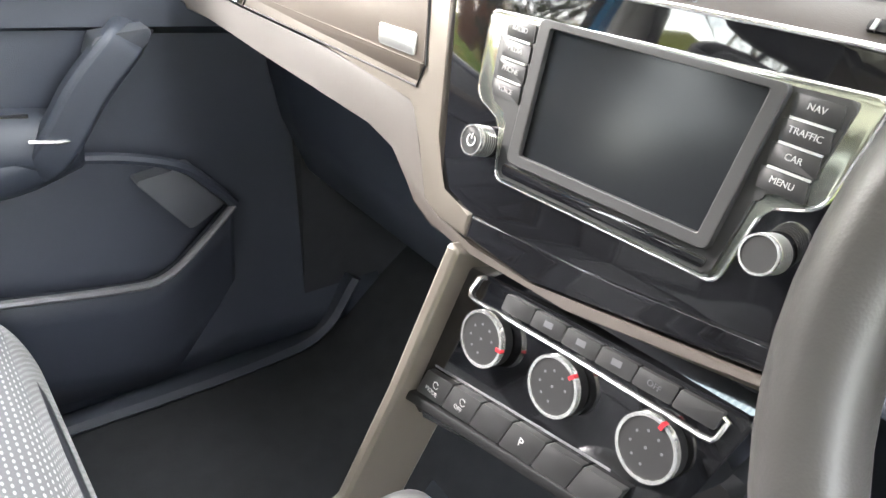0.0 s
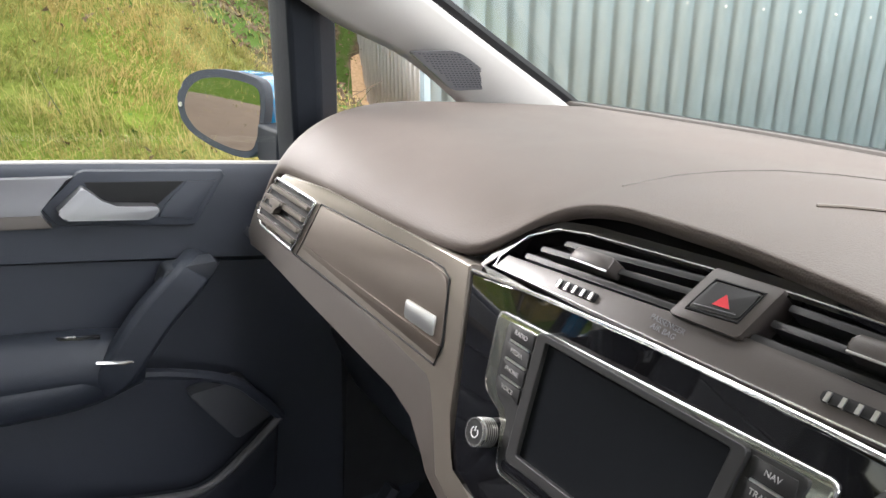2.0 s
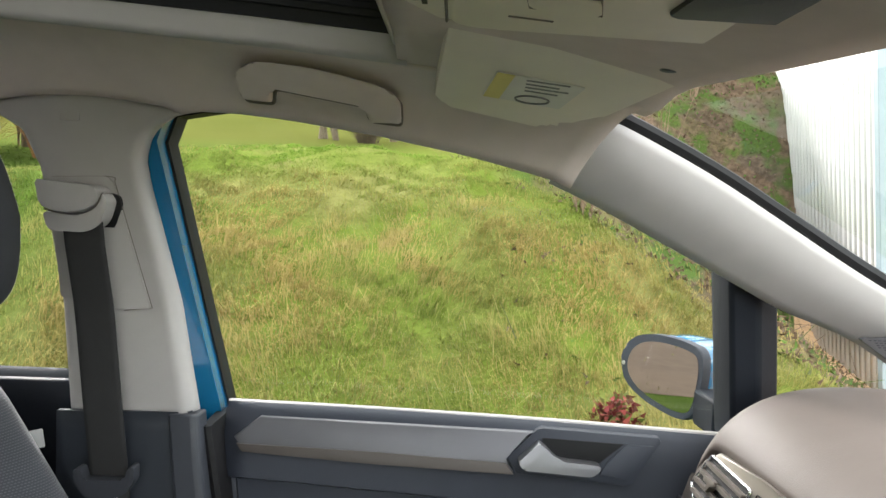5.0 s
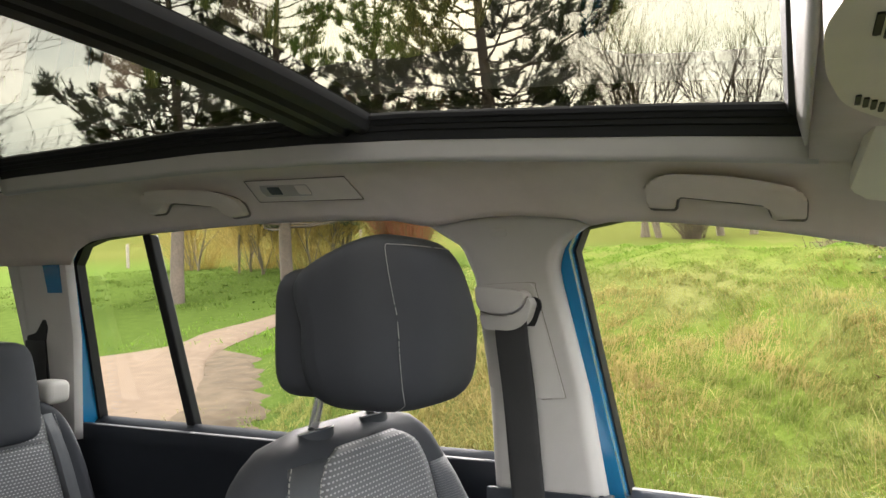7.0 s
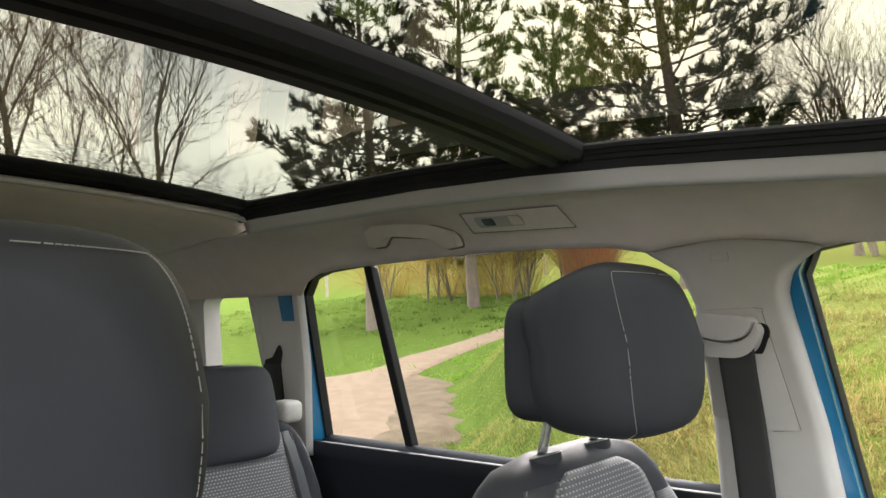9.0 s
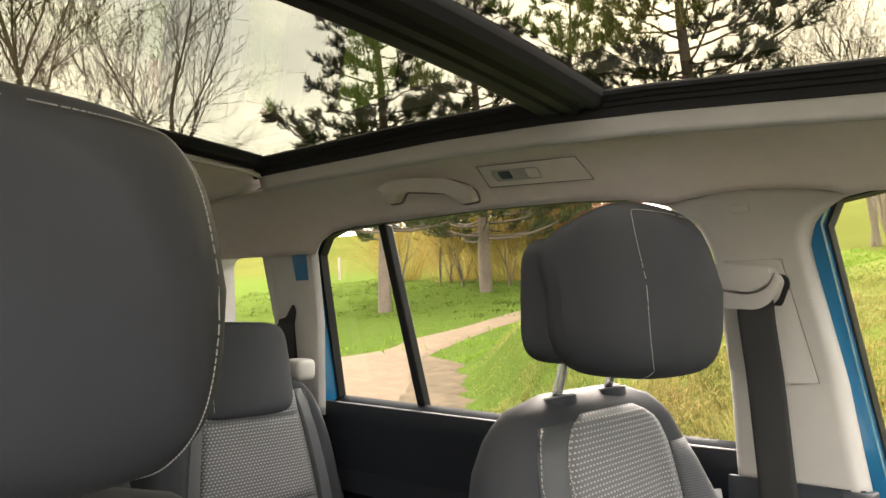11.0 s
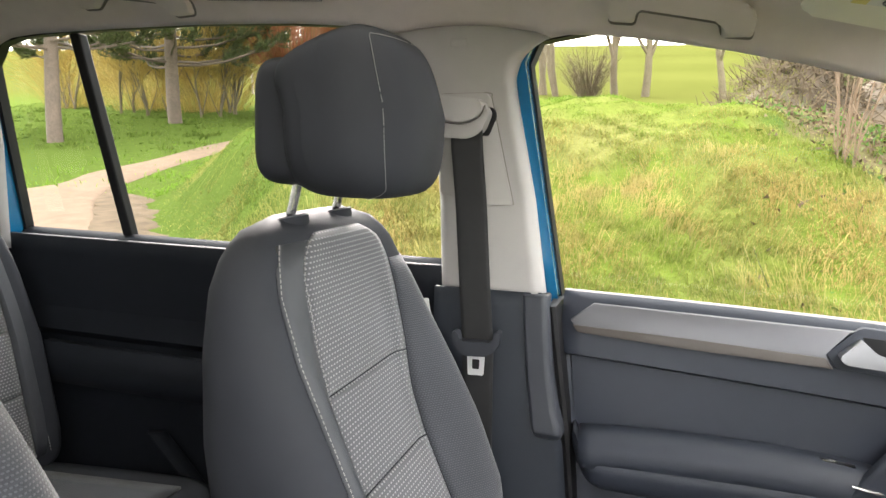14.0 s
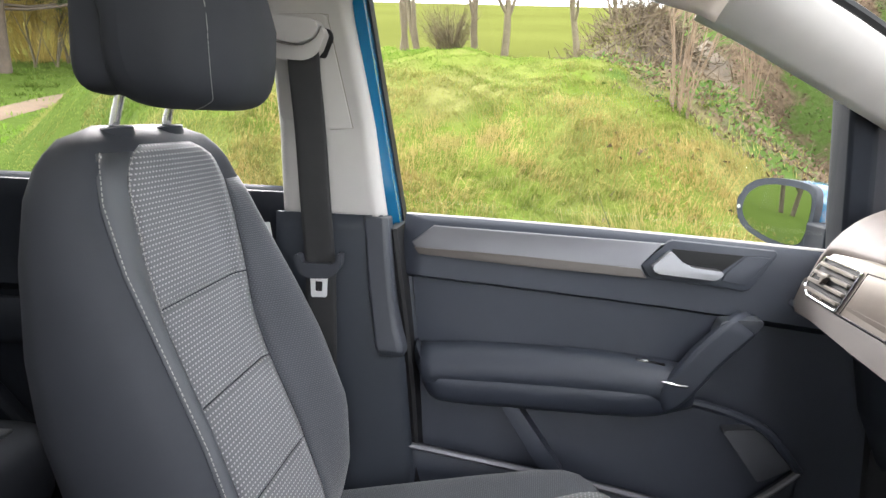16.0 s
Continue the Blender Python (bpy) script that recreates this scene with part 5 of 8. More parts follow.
# outer vent
vent = thing("side_vent", "air vent with silver slats at the end of the dashboard", "air vent", at=(0.75, 0.57, 0.99))
vo = [(0.614, 1.014), (0.489, 1.016), (0.515, 0.953), (0.624, 0.952), (0.647, 0.965)]
# black plate flush with the frame paints the shade between the slats
bm = bmesh.new()
prism(bm, rpoly(dpts(vo), 0.004), DF, -0.03, 0.0106)
part("vent_backing", bm, M_RUBBER, vent, "black backing painting the vent's shaded depth")
bm = bmesh.new()
rim = rpoly(dpts(vo), 0.004)
tube(bm, [DF(*q, 0.0115) for q in rim + rim[:1]], 0.0021, 8)
part("vent_bezel", bm, M_CHROME, vent, "bright chrome bezel")
for i in range(4):
    z = 1.0035 - i * 0.0142
    y1, y0 = 0.614 + (1.010 - z) * 0.73 - 0.004 - (0.012 if i == 3 else 0), 0.489 + (1.016 - z) * 0.41 + 0.003
    bm = bmesh.new()
    prism(bm, rpoly(dpts([(y1, z + 0.0026), (y0, z + 0.0046), (y0, z - 0.0006), (y1, z - 0.0026)]), 0.001), lambda a, b, c: DF(a, b, c), 0.008, 0.0165, 0.0014)
    part("slat", bm, M_FRAME, vent)
bm = bmesh.new()
prism(bm, rpoly(dpts([(0.600, 0.9915), (0.566, 0.9945), (0.564, 0.9895), (0.574, 0.9850), (0.580, 0.9760), (0.586, 0.9755), (0.584, 0.9855), (0.598, 0.9850)]), 0.0015), DF, 0.012, 0.0205, 0.0015)
part("vent_tab", bm, M_FRAME, vent, "silver adjuster slider")
for k in range(4):
    bm = bmesh.new()
    prism(bm, dpts([(0.605 - k * 0.010, 0.9585), (0.600 - k * 0.010, 0.9585), (0.600 - k * 0.010, 0.9545), (0.605 - k * 0.010, 0.9545)]), DF, 0.009, 0.0135)
    part("wheel_rib", bm, M_FRAME, vent)

# centre vents, tilted back
VF = frame_of((0.809, 0, 1.0835), (0, -1, 0), (0.75, 0, 1))
vz = lambda z: (z - 1.087) * 1.25
def vp(pts):
    return [(-y, vz(z)) for y, z in pts]

cvent = thing("centre_vents", "pair of centre air vents with a hazard switch between", "air vent", at=(0.8, 0, 1.08))
cv = [(0.196, 1.043), (0.184, 1.064), (0.166, 1.083), (0.142, 1.094), (0.112, 1.099), (0.0, 1.108), (-0.08, 1.113), (-0.13, 1.110), (-0.165, 1.095), (-0.192, 1.06), (-0.192, 1.050)]
bm = bmesh.new()
prism(bm, vp([(y * 1.02, z + (0.014 if z > 1.07 else 0)) for y, z in cv]), VF, -0.05, -0.018)
part("vent_backing", bm, M_RUBBER, cvent, "black backing painting the vent's shaded depth")
line = [(0.178, 1.050), (0.1785, 1.058), (0.164, 1.077), (0.142, 1.088), (0.112, 1.093), (0.004, 1.102), (-0.041, 1.105), (-0.107, 1.108), (-0.15, 1.098), (-0.180, 1.075)]
bm = bmesh.new()
cvi = [(y * 0.96, 1.0535 + (z - 1.0535) * 0.86 + (0.003 if z < 1.06 else 0)) for y, z in cv]
ring(bm, vp(cv), vp(cvi), VF, -0.02, 0.001)
part("vent_bezel", bm, M_BLACK, cvent, "glossy black bezel")
bm = bmesh.new()
tube(bm, [VF(*q, 0.0013) for q in vp(line)], 0.0007, 6)
tube(bm, [VF(*q, 0.0022) for q in vp([(0.178, 1.0500), (0.084, 1.0545), (-0.034, 1.0595), (-0.137, 1.0645), (-0.19, 1.067)])], 0.0008, 6)
part("bezel_line", bm, M_CHROME, cvent, "fine chrome line")
bm = bmesh.new()
prism(bm, vp([(0.178, 1.050), (0.172, 1.0605), (0.017, 1.0735), (-0.037, 1.0785), (-0.083, 1.0805), (-0.172, 1.0835), (-0.188, 1.066), (-0.137, 1.063), (-0.034, 1.058), (0.084, 1.053)]), VF, -0.03, 0.0012, 0.001)
lowp = part("lower_face", bm, M_FACE, cvent, "dark grey-brown face below the slats")
for rows_ in (((0.128, 1.0825, 0.005, 1.0960), (0.146, 1.0735, 0.005, 1.0880), (0.156, 1.0655, 0.012, 1.0770)), ((-0.046, 1.0990, -0.150, 1.1040), (-0.042, 1.0895, -0.160, 1.0960), (-0.036, 1.0800, -0.165, 1.0870))):
    for y1, z1, y2, z2 in rows_:
        bm = bmesh.new()
        prism(bm, rpoly(vp([(y1, z1 + 0.0017), (y2, z2 + 0.0017), (y2, z2 - 0.0017), (y1, z1 - 0.0017)]), 0.0008), VF, -0.018, 0.0, 0.0008)
        part("slat", bm, M_SOFT, cvent, "dark slat")
for yt, zt, hw in ((0.088, 1.0795, 0.018), (-0.107, 1.0945, 0.019)):
    bm = bmesh.new()
    prism(bm, rpoly(vp([(yt + hw, zt + 0.0035), (yt - hw, zt + 0.0055), (yt - hw, zt - 0.0035), (yt + hw, zt - 0.0055)]), 0.003), VF, -0.004, 0.010, 0.002)
    part("vent_tab", bm, M_FACE, cvent, "grey adjuster tab")
    bm = bmesh.new()
    tube(bm, [VF(*q, 0.0098) for q in vp([(yt + hw - 0.001, zt - 0.0050), (yt - hw + 0.001, zt - 0.0030)])], 0.0008, 6)
    part("tab_edge", bm, M_SATIN, cvent)
for yw, zw in ((0.0905, 1.0608), (-0.1065, 1.0718)):
    bm = bmesh.new()
    prism(bm, rpoly(vp([(yw + 0.019, zw + 0.0012), (yw - 0.019, zw + 0.0038), (yw - 0.019, zw - 0.0012), (yw + 0.019, zw - 0.0038)]), 0.0015), VF, -0.004, 0.0035, 0.001)
    wheel = part("vent_wheel", bm, M_RUBBER, cvent, "ribbed adjuster wheel")
    for k in range(5):
        bm = bmesh.new()
        y = yw + 0.0155 - k * 0.0078
        zc = zw - 0.0013 + (0.0155 - (y - yw)) * 0.066
        prism(bm, vp([(y + 0.0011, zc + 0.0021), (y - 0.0011, zc + 0.0022), (y - 0.0011, zc - 0.0022), (y + 0.0011, zc - 0.0023)]), VF, 0.002, 0.0048)
        part("rib", bm, M_SATIN, wheel)
# hazard switch
bm = bmesh.new()
prism(bm, rpoly(vp([(0.0145, 1.0722), (0.004, 1.102), (-0.042, 1.1045), (-0.0335, 1.0755)]), 0.002), VF, -0.02, 0.006, 0.002)
hz = part("hazard_surround", bm, M_FACE, cvent)
bm = bmesh.new()
tube(bm, [VF(*q, 0.0062) for q in vp([(0.0055, 1.078), (-0.0015, 1.0965), (-0.0335, 1.0992), (-0.0285, 1.0818), (0.0055, 1.078)])], 0.0009, 6)
part("hazard_gap", bm, M_RUBBER, hz)
bm = bmesh.new()
prism(bm, rpoly(vp([(0.004, 1.079), (-0.002, 1.095), (-0.032, 1.098), (-0.028, 1.083)]), 0.002), VF, 0.004, 0.0075, 0.0015)
part("hazard_switch", bm, M_SOFT, hz, "dark hazard switch")
bm = bmesh.new()
tri = vp([(-0.0090, 1.0845), (-0.0140, 1.0915), (-0.0205, 1.0855)])
prism(bm, tri, VF, 0.0072, 0.0079)
part("hazard_triangle", bm, M_RED, hz, "red warning triangle")
bm = bmesh.new()
tube(bm, [VF(*q, 0.0078) for q in vp([(0.0015, 1.0812), (-0.0255, 1.0845)])], 0.0005, 5)
part("hazard_line", bm, M_TRIM, hz)
text("lettering", "PASSENGER\nAIR BAG", 0.0052, VF, -0.013, vz(1.0652), 0.0018, M_TRIM, lowp)

# glossy centre panel
DU = frame_of((0.7640, 0, 0.9966), (0, -1, 0), (0.28, 0, 1))
cen = thing("infotainment_unit", "piano-black centre panel with infotainment screen and knobs", "infotainment", at=(0.74, 0, 0.97))
bm = bmesh.new()
prism(bm, dpts([(0.188, 1.042), (0.10, 1.0515), (0.0, 1.059), (-0.10, 1.064), (-0.19, 1.067), (-0.150, 0.935), (-0.135, 0.927), (0.0, 0.907), (0.10, 0.8985), (0.130, 0.8975), (0.142, 0.908)]), DU, -0.03, 0.010, 0.003, 3)
part("glossy_face", bm, M_BLACK, cen, "mirror-black lacquered face")
bm = bmesh.new()
tube(bm, [DU(*dpt(y, z), 0.010) for y, z in ((0.188, 1.0430), (0.10, 1.0525), (0.0, 1.0600), (-0.10, 1.0650), (-0.19, 1.0680))], 0.0016, 8)
part("top_chrome", bm, M_CHROME, cen, "bright chrome line along the top")
bm = bmesh.new()
fr_o = rpoly(dpts([(0.1385, 1.0285), (0.129, 0.975), (0.100, 0.966), (0.089, 0.931), (-0.081, 0.941), (-0.088, 0.985), (-0.114, 0.994), (-0.1215, 1.0465)]), [0.006, 0.008, 0.005, 0.006, 0.006, 0.006, 0.008, 0.006])
prism(bm, fr_o, DU, 0.004, 0.0125, 0.002, 3)
uf = part("unit_frame", bm, M_DARKCHROME, cen, "dark polished chrome frame")
bm = bmesh.new()
tube(bm, [DU(a, b, 0.0112) for a, b in fr_o + fr_o[:1]], 0.0013, 8)
part("frame_edge", bm, M_CHROME, uf, "thin bright edge")
bm = bmesh.new()
fr_i = rpoly(dpts([(0.123, 1.0265), (0.1145, 0.979), (0.093, 0.971), (0.086, 0.934), (-0.078, 0.9435), (-0.084, 0.990), (-0.105, 0.998), (-0.1105, 1.0425)]), [0.004, 0.006, 0.004, 0.004, 0.004, 0.004, 0.006, 0.004])
prism(bm, fr_i, DU, 0.010, 0.0150, 0.002)
part("unit_face", bm, M_SOFT, cen, "dark grey unit face")
bm = bmesh.new()
so = rpoly(dpts([(0.0865, 1.0335), (0.0775, 0.946), (-0.0735, 0.955), (-0.0795, 1.041)]), 0.005)
si = rpoly(dpts([(0.0765, 1.0295), (0.0685, 0.9535), (-0.0655, 0.9615), (-0.0705, 1.0365)]), 0.002)
ring(bm, so, si, DU, 0.006, 0.0195)
part("screen_bezel", bm, M_SOFT, cen, "soft grey screen bezel", bevel=0.0025)
bm = bmesh.new()
prism(bm, rpoly(dpts([(0.0775, 1.0305), (0.0695, 0.9525), (-0.0665, 0.9605), (-0.0715, 1.0375)]), 0.002), DU, 0.010, 0.0158)
part("screen", bm, M_SCREEN, cen, "switched-off dark touch screen")
bm = bmesh.new()
prism(bm, rpoly(dpts([(0.083, 0.9435), (0.0815, 0.9365), (-0.0735, 0.9455), (-0.0745, 0.9515)]), 0.002), DU, 0.012, 0.0157, 0.0008)
part("card_slot", bm, M_BLACK, cen, "glossy strip below the screen")
for words, ys, sx in ((("RADIO", "MEDIA", "PHONE", "VOICE"), (0.1040, 0.1028, 0.1016, 0.1004), 1), (("NAV", "TRAFFIC", "CAR", "MENU"), (-0.0930, -0.0930, -0.0928, -0.0925), -1)):
    for k, (wd, yc) in enumerate(zip(words, ys)):
        zc = (1.0225 - 0.0125 * k) if sx > 0 else (1.0335 - 0.0118 * k)
        hw = 0.0125 if sx > 0 else 0.0125
        bm = bmesh.new()
        prism(bm, rpoly(dpts([(yc + hw, zc + 0.0050), (yc + hw - 0.002, zc - 0.0050), (yc - hw - 0.002, zc - 0.0044), (yc - hw, zc + 0.0056)]), 0.0008), DU, 0.013, 0.0162, 0.0006)
        bt = part("button", bm, M_SOFT, cen)
        text("lettering", wd, 0.0046, DU, *dpt(yc - (0.001 if sx < 0 else 0), zc + 0.0006), 0.0164, M_PRINT, bt)
        if k < 3:
            bm = bmesh.new()
            prism(bm, dpts([(yc + hw - 0.003, zc - 0.0055), (yc + hw - 0.003, zc - 0.0067), (yc - hw, zc - 0.0062), (yc - hw, zc - 0.0050)]), DU, 0.013, 0.0166)
            part("divider", bm, M_SATIN, cen)


def knob(parent, F, a, b, r, tall, face=M_SOFT, marks=0, red=None):
    bm = bmesh.new()
    disc(bm, F, a, b, r * 1.12, 0.0, 0.004, 32, 0.001)
    k = part("knob", bm, M_BLACK, parent, "round control knob")
    bm = bmesh.new()
    disc(bm, F, a, b, r, 0.004, tall, 36, 0.0012)
    part("knob_grip", bm, M_RUBBER, k, "black ribbed grip")
    bm = bmesh.new()
    n = 36
    o = [(a + r * 1.02 * math.cos(i * 2 * math.pi / n), b + r * 1.02 * math.sin(i * 2 * math.pi / n)) for i in range(n)]
    q = [(a + r * 0.91 * math.cos(i * 2 * math.pi / n), b + r * 0.91 * math.sin(i * 2 * math.pi / n)) for i in range(n)]
    ring(bm, o, q, F, tall - 0.003, tall + 0.001)
    part("knob_ring", bm, M_CHROME, k, "bright chrome ring")
    bm = bmesh.new()
    disc(bm, F, a, b, r * 0.92, tall - 0.002, tall + 0.0004, 36, 0.0006)
    part("knob_face", bm, face, k)
    return k


for y, z, r in ((0.1075, 0.9495, 0.0102), (-0.1020, 0.9670, 0.0100)):
    knob(cen, DU, *dpt(y, z), r, 0.025)
    bm = bmesh.new()
    for i in range(6):
        disc(bm, DU, *dpt(y, z), r * 1.04, 0.0125 + i * 0.0019, 0.0134 + i * 0.0019, 32)
    part("knob_ribs", bm, M_SATIN, cen, "fine silver ribs")
bm = bmesh.new()
pw = [(0.0038 * math.cos(a), 0.0038 * math.sin(a)) for a in np.linspace(2.2, 7.2, 14)]
a0, b0 = dpt(0.1075, 0.9495)
tube(bm, [DU(a0 + p, b0 + q, 0.0258) for p, q in pw], 0.0005, 5)
tube(bm, [DU(a0, b0 + 0.001, 0.0258), DU(a0, b0 + 0.0045, 0.0258)], 0.0005, 5)
part("power_mark", bm, M_WHITE, cen)

# climate controls
CF = frame_of((0.7216, 0, 0.8266), (0, -1, 0), (0.25, 0, 1))
cz = lambda z: (z - 0.83) * math.sqrt(1 + 0.25 ** 2)
def cpt(y, z):
    return (0.251 - (y + 0.251) * 1.03, cz(1.07 + (z - 1.07) * 1.03))
def cpts(pts):
    return [cpt(y, z) for y, z in pts]

clim = thing("climate_panel", "glossy black climate control panel with three knobs", "climate control", at=(0.7, 0, 0.82))
bm = bmesh.new()
prism(bm, rpoly(cpts([(0.088, 0.868), (0.109, 0.750), (0.090, 0.742), (-0.08, 0.790), (-0.118, 0.832), (-0.132, 0.892)]), [0.006, 0.006, 0.006, 0.01, 0.01, 0.006]), CF, -0.03, 0.004, 0.003, 3)
part("glossy_face", bm, M_BLACK, clim, "mirror-black lacquered face")
bm = bmesh.new()
tube(bm, [CF(-y, cz(z), 0.0055) for y, z in ((0.080, 0.8615), (0.083, 0.8605), (0.0875, 0.849), (0.0865, 0.8445), (0.082, 0.8435), (-0.004, 0.853), (-0.105, 0.8622), (-0.111, 0.8635), (-0.1135, 0.867), (-0.1155, 0.878), (-0.112, 0.879))], 0.0015, 6)
part("chrome_line", bm, M_CHROME, clim, "thin chrome line")
for k in range(6):
    y0 = 0.0435 - k * 0.0268
    z0 = 0.8695 + k * 0.0030
    bm = bmesh.new()
    prism(bm, rpoly(cpts([(y0, z0), (y0 + 0.0015, z0 - 0.0115), (y0 - 0.0245, z0 - 0.0085), (y0 - 0.026, z0 + 0.003)]), 0.0012), CF, 0.002, 0.0075, 0.0012)
    bt = part("button", bm, M_SOFT, clim, "grey push button")
    if k == 4:
        text("lettering", "OFF", 0.0055, CF, *cpt(y0 - 0.012, z0 - 0.0045), 0.0077, M_TRIM, bt)
    elif k in (1, 2, 3):
        bm = bmesh.new()
        prism(bm, cpts([(y0 - 0.009, z0 - 0.002), (y0 - 0.009, z0 - 0.006), (y0 - 0.016, z0 - 0.005), (y0 - 0.016, z0 - 0.001)]), CF, 0.007, 0.0077)
        part("button_symbol", bm, M_TRIM, bt)
for (y, z), red in (((0.056, 0.828), 0.1), ((-0.012, 0.834), 0.9), ((-0.084, 0.841), 1.35)):
    a0, b0 = -y, cz(z)
    kn = knob(clim, CF, a0, b0, 0.0200, 0.0145, M_SOFT)
    bm = bmesh.new()
    c, s = math.cos(red), math.sin(red)
    prism(bm, [(a0 + c * 0.0160 - s * 0.0012, b0 + s * 0.0160 + c * 0.0012), (a0 + c * 0.0160 + s * 0.0012, b0 + s * 0.0160 - c * 0.0012), (a0 + c * 0.0206 + s * 0.0012, b0 + s * 0.0206 - c * 0.0012), (a0 + c * 0.0206 - s * 0.0012, b0 + s * 0.0206 + c * 0.0012)], CF, 0.012, 0.0162)
    part("pointer", bm, M_RED, kn, "red pointer")
    bm = bmesh.new()
    for i in range(7):
        an = 0.3 + i * 0.75
        disc(bm, CF, a0 + 0.0105 * math.cos(an), b0 + 0.0105 * math.sin(an), 0.0009, 0.0145, 0.0152, 8)
    disc(bm, CF, a0, b0, 0.0010, 0.0145, 0.0152, 8)
    part("knob_marks", bm, M_TRIM, kn)
bm = bmesh.new()
tube(bm, [CF(*cpt(y, z), 0.0035) for y, z in ((0.090, 0.786), (0.02, 0.799), (-0.07, 0.815))], 0.0012, 6)
part("edge_line", bm, M_TRIM, clim)
bm = bmesh.new()
prism(bm, cpts([(0.106, 0.757), (0.109, 0.748), (-0.066, 0.783), (-0.07, 0.792)]), CF, 0.0, 0.012, 0.002)
part("switch_shelf", bm, M_RUBBER, clim)
for k in range(6):
    y0 = 0.0905 - k * 0.0295
    z0 = 0.7835 + k * 0.0052
    bm = bmesh.new()
    prism(bm, rpoly(cpts([(y0, z0), (y0 + 0.006, z0 - 0.0215), (y0 - 0.0225, z0 - 0.0165), (y0 - 0.0285, z0 + 0.005)]), 0.0015), CF, 0.003, 0.0105, 0.0015)
    bt = part("switch", bm, M_SOFT, clim, "grey rocker switch")
    if k == 0:
        text("lettering", "MODE", 0.0048, CF, *cpt(y0 - 0.0095, z0 - 0.0125), 0.0107, M_PRINT, bt)
    elif k == 1:
        text("lettering", "OFF", 0.0050, CF, *cpt(y0 - 0.0095, z0 - 0.0125), 0.0107, M_PRINT, bt)
    elif k == 3:
        text("lettering", "P", 0.0085, CF, *cpt(y0 - 0.0105, z0 - 0.0080), 0.0107, M_PRINT, bt)
    if k in (0, 1):
        bm = bmesh.new()
        o, q = cpt(y0 - 0.0125, z0 - 0.0060)
        tube(bm, [CF(o + 0.0028 * math.cos(i), q + 0.0028 * math.sin(i), 0.0107) for i in np.linspace(0.6, 6.0, 12)], 0.0004, 5)
        part("symbol", bm, M_PRINT, bt)

# console below
cons = thing("centre_console", "dark centre console with a pale edge and gear lever", "centre console", at=(0.55, 0, 0.45))
bm = bmesh.new()
for sg in (1,):
    beam(bm, [(0.722, sg * 0.098, 0.880), (0.69, sg * 0.118, 0.75), (0.657, sg * 0.140, 0.63), (0.55, sg * 0.15, 0.56), (0.30, sg * 0.15, 0.53)], lambda i: [Vector((a, b * sg, c)) for a, b, c in ((-0.012, -0.005, 0), (-0.012, 0.007, 0), (0.03, 0.014, -0.01), (0.05, -0.004, -0.03))])
part("side_rail", bm, M_FRAME, cons, "grey-brown edge rail", bevel=0.003)
bm = bmesh.new()
prism(bm, [(0.74, 0.36), (0.74, 0.60), (0.66, 0.50), (0.55, 0.50), (0.10, 0.50), (0.10, 0.36)], frame_of((0, 0, 0), (1, 0, 0), (0, 0, 1)), -0.135, 0.135, 0.006)
part("console_body", bm, M_DARK, cons)
# solid black block, its colour stands for the shade inside the tray
bm = bmesh.new()
prism(bm, rpoly([(-0.085, 0.735), (0.085, 0.735), (0.085, 0.64), (-0.085, 0.64)], 0.01), frame_of((0.70, 0, 0), (0, 1, 0), (0.25, 0, 1)), -0.035, -0.01)
part("tray_shade", bm, M_RUBBER, cons, "black block painting the shade of the storage tray")
bm = bmesh.new()
tube(bm, [(0.535, -0.005, 0.53), (0.565, -0.005, 0.63), (0.585, -0.006, 0.725)], [0.05, 0.032, 0.014], 16)
part("gear_gaiter", bm, M_VINYL, cons, "folded gear lever gaiter")
bm = bmesh.new()
superbox(bm, (0.600, -0.006, 0.738), (0.062, 0.055, 0.080), 0.7, 28, 18)
gk = part("gear_knob", bm, M_VINYL, cons, "rounded gear knob")
bm = bmesh.new()
superbox(bm, (0.602, -0.006, 0.761), (0.058, 0.051, 0.040), 0.75, 28, 12)
part("knob_cap", bm, M_HANDLE, gk, "silver cap")

# ---------------- fittings ----------------
def lining_y(x, z):
    """Where the side lining stands at a height."""
    z0, z1 = roof_z(x) - 0.030, lining_edge(x)
    k = min(1.0, max(0.0, (z0 - z) / max(1e-4, z0 - z1))) ** (1 / 1.55)
    return 0.474 + (lip_y(z1) - 0.474) * (1 - (1 - k) ** 1.25)


# front passenger seat belt
belt = thing("seat_belt", "black seat belt hanging from a pale upper guide on the pillar", "seat belt", at=(-0.06, 0.63, 0.5))
bm = bmesh.new()
GF = lambda a, b, c: Vector((a, 0.612 - (b - 1.33) * 0.30 - c, b))
prism(bm, rpoly([(-0.106, 1.312), (-0.106, 1.346), (-0.036, 1.340), (-0.030, 1.334), (-0.034, 1.318), (-0.062, 1.303)], [0.008, 0.004, 0.01, 0.006, 0.014, 0.03]), GF, -0.02, 0.032, 0.010, 4)
prism(bm, rpoly([(-0.104, 1.282), (-0.106, 1.306), (-0.062, 1.300), (-0.034, 1.313), (-0.027, 1.331), (-0.022, 1.320), (-0.034, 1.292), (-0.055, 1.280)], [0.008, 0.006, 0.03, 0.01, 0.003, 0.004, 0.016, 0.012]), GF, -0.02, 0.026, 0.007, 3)
part("upper_guide", bm, M_PILLAR, belt, "pale grey rounded belt guide")
bm = bmesh.new()
tube(bm, [GF(a, b, 0.0215) for a, b in ((-0.106, 1.309), (-0.085, 1.303), (-0.06, 1.3015), (-0.038, 1.313), (-0.028, 1.331))], 0.0011, 6)
part("guide_slot", bm, M_GAP_SHADE, belt)
